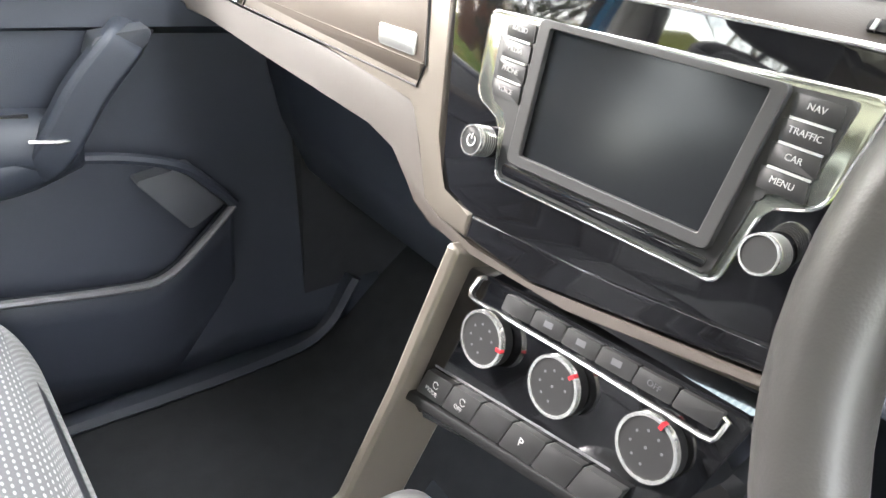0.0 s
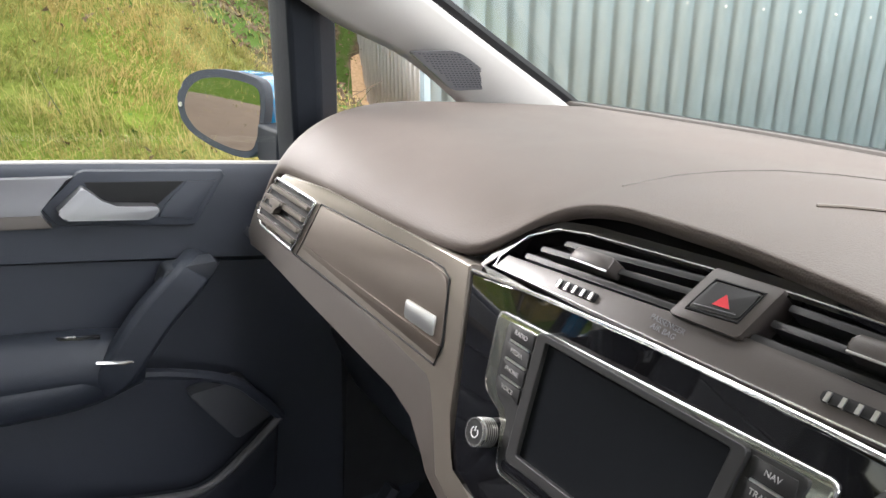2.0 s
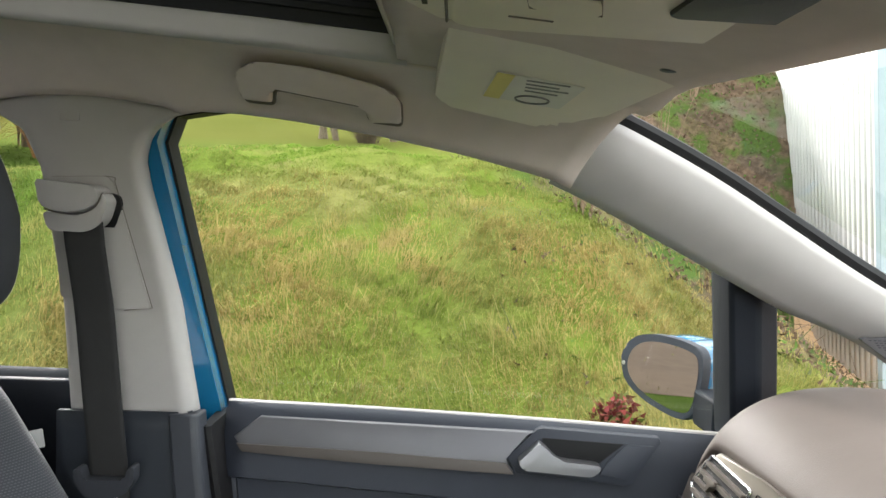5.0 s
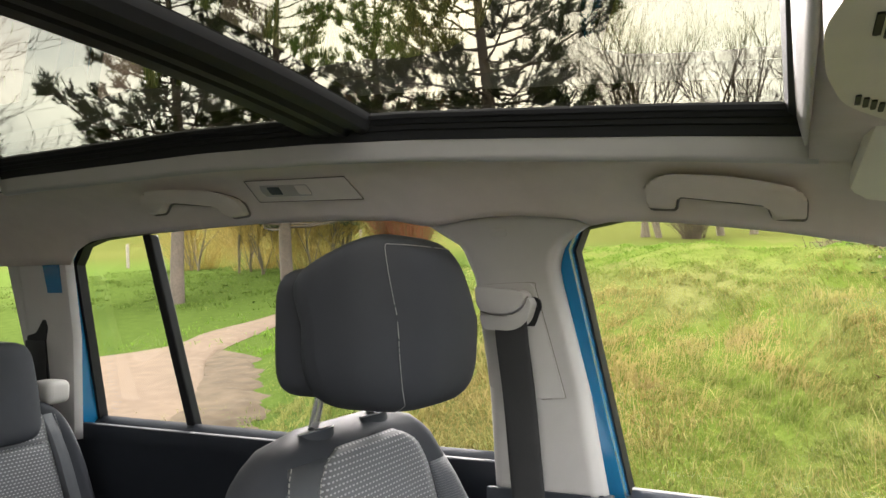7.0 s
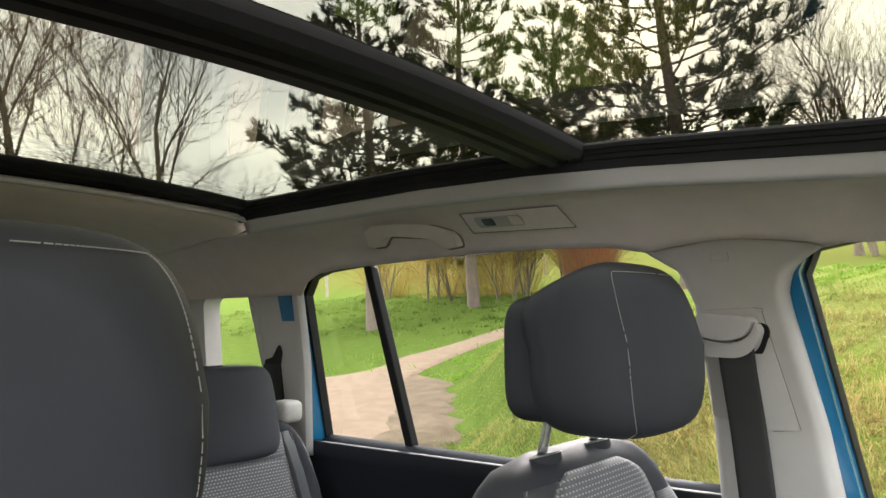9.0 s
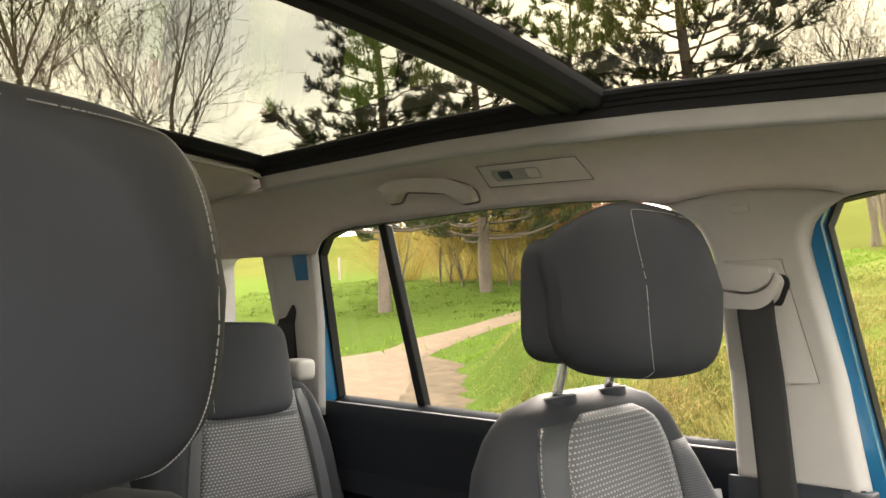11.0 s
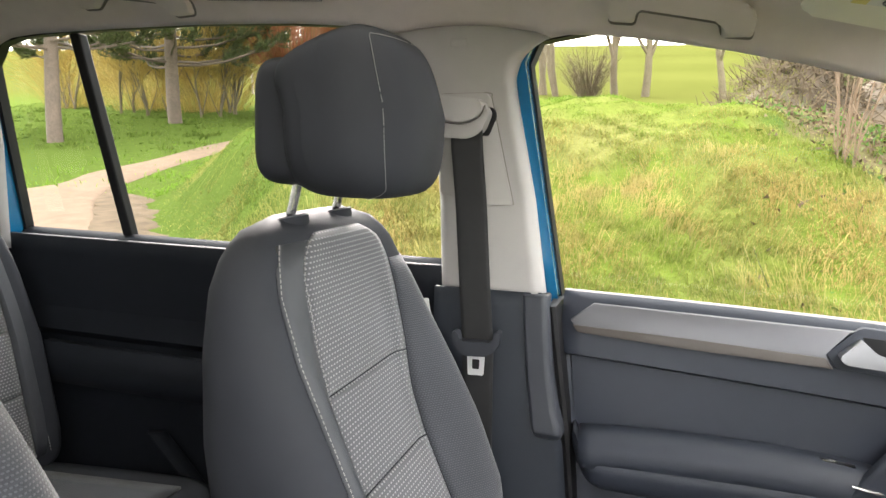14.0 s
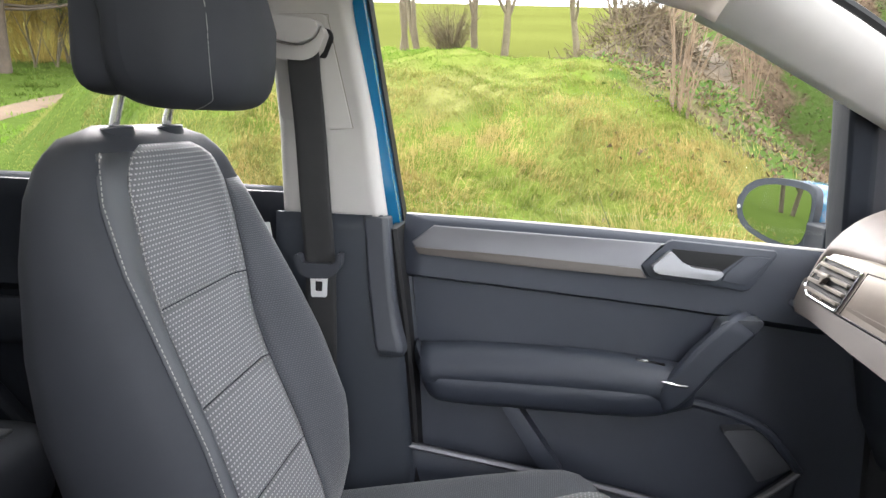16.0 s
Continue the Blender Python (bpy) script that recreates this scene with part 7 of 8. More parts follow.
    if translucent:
        tr = n.new("ShaderNodeBsdfTranslucent")
        l.new(out, tr.inputs["Color"])
        ms = n.new("ShaderNodeMixShader")
        ms.inputs[0].default_value = translucent
        l.new(b.outputs[0], ms.inputs[1])
        l.new(tr.outputs[0], ms.inputs[2])
        l.new(ms.outputs[0], n["Material Output"].inputs["Surface"])
    return m


def ground_material():
    m = bpy.data.materials.new("rough grass and soil")
    m.use_nodes = True
    n, l = m.node_tree.nodes, m.node_tree.links
    b = n["Principled BSDF"]
    b.inputs["Roughness"].default_value = 0.95
    b.inputs["Specular IOR Level"].default_value = 0.0
    g = n.new("ShaderNodeNewGeometry")

    def noise_of(scale, detail=5):
        k = n.new("ShaderNodeTexNoise")
        k.inputs["Scale"].default_value, k.inputs["Detail"].default_value = scale, detail
        l.new(g.outputs["Position"], k.inputs["Vector"])
        return k.outputs[0]

    def rng(v, a, c, lo=0.0, hi=1.0):
        k = n.new("ShaderNodeMapRange")
        k.inputs[1].default_value, k.inputs[2].default_value, k.inputs[3].default_value, k.inputs[4].default_value = a, c, lo, hi
        l.new(v, k.inputs[0])
        return k.outputs[0]

    def mixc(f, a, c):
        k = n.new("ShaderNodeMix")
        k.data_type = "RGBA"
        l.new(f, k.inputs[0])
        for i, v in ((6, a), (7, c)):
            if isinstance(v, tuple):
                k.inputs[i].default_value = (*v, 1)
            else:
                l.new(v, k.inputs[i])
        return k.outputs[2]

    green = mixc(rng(noise_of(9, 6), 0.3, 0.7), (0.088, 0.122, 0.018), (0.125, 0.158, 0.030))
    straw = mixc(rng(noise_of(0.75, 6), 0.46, 0.62), green, (0.150, 0.150, 0.048))
    sep = n.new("ShaderNodeSeparateXYZ")
    l.new(g.outputs["Position"], sep.inputs[0])
    far = rng(sep.outputs[1], 22, 34)
    field = mixc(rng(noise_of(0.09, 4), 0.3, 0.7), (0.060, 0.066, 0.016), (0.076, 0.081, 0.021))
    lawn = mixc(rng(noise_of(6, 6), 0.3, 0.7), (0.050, 0.076, 0.015), (0.072, 0.102, 0.022))
    col = mixc(rng(sep.outputs[0], -1.2, -2.6), straw, lawn)
    col = mixc(far, col, field)
    ad = n.new("ShaderNodeMath")
    ad.operation = "ADD"
    l.new(sep.outputs[0], ad.inputs[0])
    l.new(rng(noise_of(1.3, 5), 0.3, 0.7, -0.5, 0.5), ad.inputs[1])
    near_y = n.new("ShaderNodeMath")
    near_y.operation = "MULTIPLY"
    edge = n.new("ShaderNodeMath")
    edge.operation = "SUBTRACT"
    l.new(ad.outputs[0], edge.inputs[0])
    l.new(rng(sep.outputs[1], 3.4, 5.1, 1.5, -0.15), edge.inputs[1])
    l.new(rng(edge.outputs[0], 0.85, 1.5), near_y.inputs[0])
    l.new(rng(sep.outputs[1], 30, 24), near_y.inputs[1])
    litter = mixc(rng(noise_of(14, 6), 0.35, 0.65), (0.070, 0.052, 0.034), (0.135, 0.100, 0.070))
    litter = mixc(rng(noise_of(2.6, 4), 0.50, 0.60), litter, (0.062, 0.098, 0.024))
    col = mixc(near_y.outputs[0], col, litter)
    l.new(col, b.inputs["Base Color"])
    bp = n.new("ShaderNodeBump")
    bp.inputs["Strength"].default_value, bp.inputs["Distance"].default_value = 0.7, 0.05
    l.new(noise_of(18, 6), bp.inputs["Height"])
    l.new(bp.outputs[0], b.inputs["Normal"])
    return m


def spaced(a, b, step, reach):
    """Even steps from a to b, then ever wider ones out to the horizon."""
    out = np.cumsum(step * 1.11 ** np.arange(1, 70))
    out = out[out < reach]
    return np.concatenate([a - out[::-1], np.arange(a, b, step), b + out])


M_GROUND = ground_material()
gx, gy = spaced(-9.0, 5.5, 0.13, 900), spaced(1.5, 12.5, 0.13, 900)
XX, YY = np.meshgrid(gx, gy)
ZZ = ground_h(XX, YY)
ng, mg = len(gx), len(gy)
gverts = np.stack([XX, YY, ZZ], -1).reshape(-1, 3).tolist()
gfaces = [(j * ng + i, j * ng + i + 1, (j + 1) * ng + i + 1, (j + 1) * ng + i) for j in range(mg - 1) for i in range(ng - 1)]
ground = cloud_mesh("ground", gverts, gfaces, M_GROUND, kind="")
for p in ground.data.polygons:
    p.use_smooth = True
tagged(ground, "rough green and straw-coloured grass bank rising to fields", "grass", kind="structure")

# grass blades, thick on the bank beside the car, thin beyond
rs_ = np.random.RandomState(7)


def blades(n, x0, x1, y0, y1, length, width, keep=None, per=26):
    m = max(1, n // per)
    tx0, ty0 = rs_.uniform(x0, x1, m), rs_.uniform(y0, y1, m)
    size = np.minimum(rs_.lognormal(0.0, 0.5, m), 1.7)
    who = rs_.randint(0, m, n)
    cx, cy, sz = tx0[who], ty0[who], size[who]
    loose = rs_.uniform(0, 1, n) < 0.45
    spread = np.where(loose, 0.35, 0.055 * sz)
    x, y = cx + rs_.normal(0, 1, n) * spread, cy + rs_.normal(0, 1, n) * spread
    if keep is not None:
        k = keep(x, y)
        x, y, cx, cy, sz, loose = x[k], y[k], cx[k], cy[k], sz[k], loose[k]
    n = len(x)
    z = ground_h(x, y) - 0.01
    L = length * np.where(loose, 0.6, sz) * rs_.uniform(0.5, 1.3, n)
    W = width * rs_.uniform(0.6, 1.4, n)
    L = L * np.interp(y, [4.3, 5.5, 6.6, 7.2], [1.0, 0.42, 0.42, 1.0])
    swirl = 2.2 * np.sin(cx * 2.3 + 1.3 * np.sin(cy * 1.9)) + 1.8 * np.sin(cy * 2.9 - cx * 1.3)
    a = rs_.uniform(0, 2 * np.pi, n)
    out = np.clip(np.stack([x - cx, y - cy], 1) * 4, -0.5, 0.5) * np.where(loose, 0.2, 1)[:, None] + 0.42 * np.stack([np.cos(a), np.sin(a)], 1) + 0.62 * np.stack([np.cos(swirl), np.sin(swirl)], 1)
    facing = np.arctan2(out[:, 1], out[:, 0])
    sx, sy = -np.sin(facing) * W, np.cos(facing) * W
    mx, my = x + out[:, 0] * L * 0.4, y + out[:, 1] * L * 0.4
    tx, ty = x + out[:, 0] * L * 1.1, y + out[:, 1] * L * 1.1
    droop = np.clip(np.hypot(out[:, 0], out[:, 1]), 0, 1.3)
    v = np.empty((n, 5, 3))
    v[:, 0] = np.stack([x - sx, y - sy, z], 1)
    v[:, 1] = np.stack([x + sx, y + sy, z], 1)
    v[:, 2] = np.stack([mx + sx * 0.8, my + sy * 0.8, z + L * 0.55], 1)
    v[:, 3] = np.stack([mx - sx * 0.8, my - sy * 0.8, z + L * 0.55], 1)
    v[:, 4] = np.stack([tx, ty, z + L * (0.95 - 0.55 * droop)], 1)
    idx = np.arange(n) * 5
    f4 = np.stack([idx, idx + 1, idx + 2, idx + 3], 1).tolist()
    f3 = np.stack([idx + 3, idx + 2, idx + 4], 1).tolist()
    return v.reshape(-1, 3).tolist(), f4 + f3


M_BLADE = tinted("grass blades", [(0.120, 0.165, 0.030), (0.155, 0.195, 0.036), (0.185, 0.215, 0.047), (0.22, 0.225, 0.065), (0.28, 0.25, 0.10)], patch=0.8, patch_color=(0.385, 0.285, 0.120), patch_scale=1.1, band=(4.6, 5.5), translucent=0.35, lush=(0.115, 0.215, 0.020))
M_LAWN = tinted('lawn blades', [(0.060, 0.096, 0.014), (0.08, 0.124, 0.02), (0.10, 0.142, 0.028), (0.13, 0.158, 0.042)], translucent=0.3)
M_GREEN = tinted("lush grass blades", [(0.070, 0.125, 0.016), (0.094, 0.158, 0.022), (0.124, 0.180, 0.032), (0.165, 0.185, 0.05)], patch=0.5, patch_color=(0.36, 0.29, 0.12), patch_scale=0.9, translucent=0.35)
verge_x = lambda y: np.interp(y, [3.4, 4.7, 5.1, 5.6, 6.1, 7.6, 10.6, 13.5], [-3.3, -3.85, -4.1, -4.55, -4.95, -6.3, -7.3, -8.0])
wood_edge = lambda y: np.interp(y, [2.4, 3.5, 4.3, 4.6, 4.8, 5.15, 8.0], [3.0, 2.5, 1.85, 1.5, 1.15, 0.9, 0.8])
path_keep = lambda x, y: ~((x < verge_x(y) + 0.25 * np.sin(y * 5)) & (y < 13.5) & (np.sin(x * 37.1 + y * 91.7) < 0.86)) & ~((x > wood_edge(y) + 0.12 * np.sin(y * 4)) & (np.sin(x * 53.1 + y * 71.7) < 0.86))
for nm, args in (("grass", (185000, -1.7, 2.7, 2.0, 7.0, 0.062, 0.0024)), ("green_grass", (95000, -5.2, -1.2, 2.4, 7.2, 0.060, 0.0030)), ("grass", (24000, -9.0, 4.0, 7.0, 13.0, 0.08, 0.006)), ("grass", (24000, -24, -3, 11.0, 24, 0.10, 0.010)), ("grass", (7000, -1.9, 1.6, 2.2, 4.3, 0.15, 0.0022)), ("grass", (9000, -13, -5.5, 2.4, 7.5, 0.10, 0.006))):
    v, f = blades(*args, keep=path_keep if args[3] < 11 else None)
    g = cloud_mesh("grass", v, f, M_GREEN if nm == "green_grass" else M_BLADE if args[1] > -6 or args[3] < 4 or args[1] > -10 else M_LAWN)
    tagged(g, "long tufted grass, green with straw-coloured drifts", "grass", kind="stuff")

# the drive and its muddy edge
M_DRIVE = material("worn pinkish concrete", (0.150, 0.110, 0.080), 0.95, var=0.25, scale=7, big=0.6, bump=0.5, bump_scale=60, spec=0.05)
M_MUD = material("trampled mud and grit", (0.095, 0.072, 0.050), 0.95, var=0.45, scale=5, big=0.9, bump=1.0, bump_scale=25, spec=0.05)


def draped(pts_l, pts_r, n, m, lift, wob=0.0):
    a, b = catmull([(*p, 0) for p in pts_l], n), catmull([(*p, 0) for p in pts_r], n)
    bm = bmesh.new()

    def fn(s, t):
        i = int(t * (n - 1) + 0.5)
        p = a[i].lerp(b[i], s)
        w = wob * (math.sin(i * 0.33) + 0.6 * math.sin(i * 0.79 + 1)) * (2 * s - 1)
        return Vector((p.x + w, p.y, ground_at(p.x + w, p.y) + lift * (1 - abs(2 * s - 1) ** 6) + 0.004))
    grid(bm, fn, m, n - 1)
    return bm


FAR_EDGE = [(-12.5, 1.0), (-10.2, 4.4), (-7.75, 7.1), (-7.95, 8.7), (-8.0, 10.1), (-8.4, 12.6), (-8.2, 15.5), (-6.5, 19.0)]
NEAR_EDGE = [(-6.5, 0.0), (-4.1, 3.4), (-4.9, 5.2), (-6.05, 6.58), (-6.75, 8.0), (-7.5, 11.4), (-7.2, 15.0), (-5.6, 18.4)]
road = part("road", draped(NEAR_EDGE, FAR_EDGE, 64, 14, 0.045), M_DRIVE)
tagged(road, "worn pinkish concrete drive curving away uphill", "drive", kind="structure")
verge = part("verge", draped([(-3.1, 3.5), (-3.7, 4.6), (-4.05, 5.1), (-4.5, 5.6), (-4.9, 6.1), (-5.6, 6.9)], [(-4.3, 3.5), (-4.75, 4.75), (-5.3, 5.45), (-5.7, 6.0), (-6.2, 6.6), (-6.7, 7.4)], 110, 34, 0.03, 0.07), M_MUD)
tagged(verge, "rutted brown mud verge along the drive", "mud verge", kind="structure")
apron = part("pavement", draped([(1.9, 1.2), (2.5, 2.9), (2.9, 4.4), (3.5, 6.0), (4.0, 7.6)], [(9, -4), (9, -1.5), (7.0, 1.5), (4.6, 5.6), (4.6, 7.7)], 20, 12, 0.01), material("orange gravel", (0.40, 0.27, 0.15), 0.95, var=0.4, scale=40, big=2, bump=1.0, bump_scale=90))
tagged(apron, "orange gravel apron in front of the shed", "gravel", kind="structure")

# ---------------- trees and shrubs ----------------
class Soup:
    """Triangles and bars gathered into one mesh."""

    def __init__(self, seed):
        self.v, self.f, self.r = [], [], random.Random(seed)

    def bar(self, pts, radii, seg=4):
        base = len(self.v)
        for i, p in enumerate(pts):
            d = (pts[min(i + 1, len(pts) - 1)] - pts[max(i - 1, 0)])
            d = d.normalized() if d.length > 1e-6 else Vector((0, 0, 1))
            a = d.orthogonal().normalized()
            b = d.cross(a)
            for k in range(seg):
                an = k * 2 * math.pi / seg
                self.v.append(tuple(p + radii[i] * (math.cos(an) * a + math.sin(an) * b)))
        for i in range(len(pts) - 1):
            for k in range(seg):
                o, q = base + i * seg, base + (i + 1) * seg
                self.f.append((o + k, o + (k + 1) % seg, q + (k + 1) % seg, q + k))

    def blade(self, p, d, length, width):
        a = d.orthogonal().normalized()
        an = self.r.uniform(0, 6.28)
        s = (math.cos(an) * a + math.sin(an) * d.cross(a)) * width
        n = len(self.v)
        self.v += [tuple(p - s), tuple(p + s), tuple(p + d * length)]
        self.f.append((n, n + 1, n + 2))

    def rand(self, z=0.0):
        return Vector((self.r.gauss(0, 1), self.r.gauss(0, 1), self.r.gauss(0, 1) + z)).normalized()


M_BARK = material("grey-brown bark", (0.135, 0.112, 0.078), 0.9, spec=0.05, var=0.3, scale=18, big=2, bump=1.0, bump_scale=25)
M_PINEBARK = material("pine bark", (0.105, 0.078, 0.060), 0.9, var=0.35, scale=14, big=2, bump=1.0, bump_scale=20)
M_TWIG = material("bare twigs", (0.115, 0.090, 0.062), 0.9, spec=0.08, var=0.3, scale=3)
M_STEM = material("pale shrub stems", (0.165, 0.118, 0.082), 0.9, spec=0.08, var=0.3, scale=6)
M_NEEDLE = tinted("pine needles", [(0.036, 0.050, 0.020), (0.055, 0.072, 0.027), (0.080, 0.095, 0.036), (0.11, 0.11, 0.048)], rough=0.7, translucent=0.15)
M_GOLD = tinted("golden twigs", [(0.20, 0.145, 0.045), (0.30, 0.22, 0.065), (0.40, 0.30, 0.10)], rough=0.8)
M_REDTWIG = tinted("reddish twigs", [(0.20, 0.07, 0.04), (0.30, 0.12, 0.06), (0.18, 0.15, 0.06)], rough=0.8)
M_REDLEAF = tinted("dark red leaves", [(0.13, 0.02, 0.025), (0.20, 0.05, 0.04), (0.08, 0.03, 0.02), (0.09, 0.12, 0.03)], rough=0.6)
M_LITTER = tinted("fallen leaves and sticks", [(0.068, 0.046, 0.030), (0.105, 0.072, 0.047), (0.135, 0.098, 0.067), (0.17, 0.130, 0.092), (0.06, 0.12, 0.028), (0.08, 0.14, 0.03)], rough=0.9)


def pine(seed, height, low, spread, label):
    t = thing("pine_tree", label, "tree", "pines by the drive")
    wood, leaf = Soup(seed), Soup(seed + 1)
    r = wood.r
    n = 14
    trunk = [Vector((0.10 * math.sin(i * 0.8 + seed), 0.10 * math.cos(i * 0.6), height * i / (n - 1))) for i in range(n)]
    wood.bar(trunk, [0.20 * (1 - i / (n - 1)) ** 0.8 + 0.02 for i in range(n)], 10)
    limbs = Soup(seed + 2)

    def plume(a, side, tl, fine):
        """A twig with its brush of needles, bent upwards at the tip."""
        tw = [a, a + side * tl * 0.5 + Vector((0, 0, 0.03 * tl)), a + side * tl + Vector((0, 0, 0.30 * tl))]
        limbs.bar(tw, [0.009, 0.006, 0.003], 3)
        for c in range(fine):
            w = 0.30 + 0.70 * c / (fine - 1)
            b = tw[0].lerp(tw[1], w * 2) if w < 0.5 else tw[1].lerp(tw[2], w * 2 - 1)
            ax = (tw[2] - tw[1]).normalized()
            for _ in range(6):
                leaf.blade(b, (ax * 1.1 + leaf.rand(0.25)).normalized(), r.uniform(0.10, 0.20), 0.0145)

    count = 80
    for k in range(count):
        u = ((k + r.random()) / count) ** 1.25
        z = low + (height * 0.985 - low) * u
        az = k * 2.399 + r.uniform(-0.4, 0.4)
        reach = spread * (1.05 - 0.82 * u) * r.uniform(0.45, 1.12) * min(1, 0.75 + u * 3)
        i = min(n - 1, int(z / height * (n - 1)))
        p0 = trunk[i] + Vector((0, 0, z - trunk[i].z))
        d = Vector((math.cos(az), math.sin(az), 0))
        rise = -0.10 + 0.40 * u
        pts = [p0 + d * reach * s + Vector((0, 0, reach * (rise * s + 0.30 * s * s))) + Vector((r.gauss(0, 0.07), r.gauss(0, 0.07), r.gauss(0, 0.06))) * s for s in (0, 0.25, 0.5, 0.75, 1.0)]
        limbs.bar(pts, [0.042 * (1 - 0.7 * u) * (1 - 0.7 * s) + 0.007 for s in (0, 0.25, 0.5, 0.75, 1)], 5)
        m = max(3, int(reach * 2.3))
        for j in range(m):
            # side branches, each a loose clump of plumes
            s = 0.34 + 0.66 * (j + r.random()) / m
            q = s * 4
            a = pts[min(3, int(q))].lerp(pts[min(3, int(q)) + 1], q - min(3, int(q)))
            side = (d.cross(Vector((0, 0, 1))) * r.choice((-1, 1)) * r.uniform(0.3, 1.0) + d * r.uniform(0.3, 0.9) + Vector((0, 0, r.uniform(0.05, 0.5)))).normalized()
            bl = r.uniform(0.35, 0.85) * (1.2 - 0.45 * s)
            end = a + side * bl
            limbs.bar([a, end], [0.013, 0.007], 3)
            for _ in range(9):
                o = a.lerp(end, r.uniform(0.35, 1.0))
                plume(o, (side * 0.7 + d * 0.3 + limbs.rand(0.45) * 0.75).normalized(), r.uniform(0.20, 0.42), 5)
    part_ob = cloud_mesh("trunk", wood.v, wood.f, M_PINEBARK, t, "straight reddish-brown trunk", kind="")
    for p in part_ob.data.polygons:
        p.use_smooth = True
    cloud_mesh("limbs", limbs.v, limbs.f, M_PINEBARK, t, "spreading limbs")
    cloud_mesh("crown", leaf.v, leaf.f, M_NEEDLE, t, "dark tufted needles with gaps")
    return t


def bare_tree(seed, height, label, group, fork=0.25, thick=0.16, levels=4, stems=1, crown=None, fine=0.0045):
    t = thing("bare_tree", label, "tree", group)
    wood, twig = Soup(seed), Soup(seed + 1)
    r = wood.r

    def grow(p, d, length, rad, lev):
        pts, q, dd = [p], p, d
        k = 5 if lev == 0 else 4
        for _ in range(k):
            dd = (dd + Vector((r.gauss(0, 0.10), r.gauss(0, 0.10), r.gauss(0.04, 0.06)))).normalized()
            q = q + dd * length / k
            pts.append(q)
        rr = [max(fine, rad * (1 - 0.62 * i / k)) for i in range(k + 1)]
        (wood if lev < 2 else twig).bar(pts, rr, 7 if lev == 0 else 4 if lev < 3 else 3)
        if lev >= levels:
            return
        n = (6, 6, 5, 4, 3)[lev]
        for i in range(n):
            s = (fork + (1 - fork) * (i + r.random()) / n) if lev == 0 else 0.25 + 0.75 * (i + r.random()) / n
            j = min(k - 1, int(s * k))
            b = pts[j].lerp(pts[j + 1], s * k - j)
            ax = r.uniform(0, 6.28)
            o = dd.orthogonal().normalized()
            o = (math.cos(ax) * o + math.sin(ax) * dd.cross(o))
            nd = (dd * r.uniform(0.7, 1.0) + o * r.uniform(0.45, 0.85) + Vector((0, 0, 0.25))).normalized()
            grow(b, nd, length * r.uniform(0.42, 0.66), rr[j] * 0.58, lev + 1)

    for s in range(stems):
        lean = Vector((r.gauss(0, 0.10), r.gauss(0, 0.10), 1)).normalized()
        grow(Vector((r.uniform(-0.3, 0.3) * (stems > 1), r.uniform(-0.3, 0.3) * (stems > 1), -0.1)), lean, height * r.uniform(0.52, 0.62), thick * r.uniform(0.8, 1.1), 0)
    tr = cloud_mesh("trunk", wood.v, wood.f, M_BARK, t, "grey trunk and boughs", kind="")
    for p in tr.data.polygons:
        p.use_smooth = True
    cloud_mesh("crown", twig.v, twig.f, crown or M_TWIG, t, "fine bare branches")
    return t


def shrub(seed, n, height, spread, mat, label, droop=0.0, base=0.12, thick=0.012, name="shrub", group=""):
    t = thing(name, label, "shrub", group)
    s = Soup(seed)
    r = s.r
    for _ in range(n):
        a, o = r.uniform(0, 6.28), r.uniform(0, base)
        p = Vector((o * math.cos(a), o * math.sin(a), -0.05))
        out = Vector((math.cos(a), math.sin(a), 0)) * r.uniform(0.2, 1) * spread
        h = height * r.uniform(0.55, 1.05)
        pts = [p + out * u ** 1.3 + Vector((r.gauss(0, 0.02), r.gauss(0, 0.02), h * (u - droop * u ** 3))) for u in (0, 0.25, 0.5, 0.75, 1.0)]
        s.bar(pts, [thick * (1 - 0.7 * u) for u in (0, 0.25, 0.5, 0.75, 1.0)], 4)
        for _ in range(4):
            u = r.uniform(0.4, 1.0)
            b = pts[min(3, int(u * 4))]
            d = (out.normalized() + s.rand(0.6 - droop)).normalized()
            L = r.uniform(0.15, 0.45) * height * 0.5
            s.bar([b, b + d * L * 0.5, b + d * L + Vector((0, 0, -droop * L * 0.6))], [thick * 0.4, thick * 0.3, thick * 0.15], 3)
    cloud_mesh("stems", s.v, s.f, mat, t, kind="stuff")
    return t


LEAN = Matrix.Rotation(radians(-3.5), 4, "Y")      # the car stands nose-up on its slope, so plumb lines lean back in its frame


def polar(az, dist, eye=(0.3, -0.5)):
    x, y = eye[0] - math.sin(radians(az)) * dist, eye[1] + math.cos(radians(az)) * dist
    return x, y, ground_at(x, y)


def stand(ob, az, dist, turn=0.0, scale=1.0):
    x, y, z = polar(az, dist)
    ob.location, ob.rotation_euler, ob.scale = (x, y, z - 0.15), (LEAN @ Matrix.Rotation(radians(turn), 4, "Z")).to_euler(), (scale,) * 3


def stand_copy(ob, az, dist, turn=0.0, scale=1.0):
    x, y, z = polar(az, dist)
    base = (Matrix.Rotation(radians(turn), 4, "Z")) @ Matrix.Scale(scale / ob.scale[0], 4)
    c = copy_thing(ob, Matrix.Translation((x, y, z - 0.15)) @ LEAN @ base)
    return c


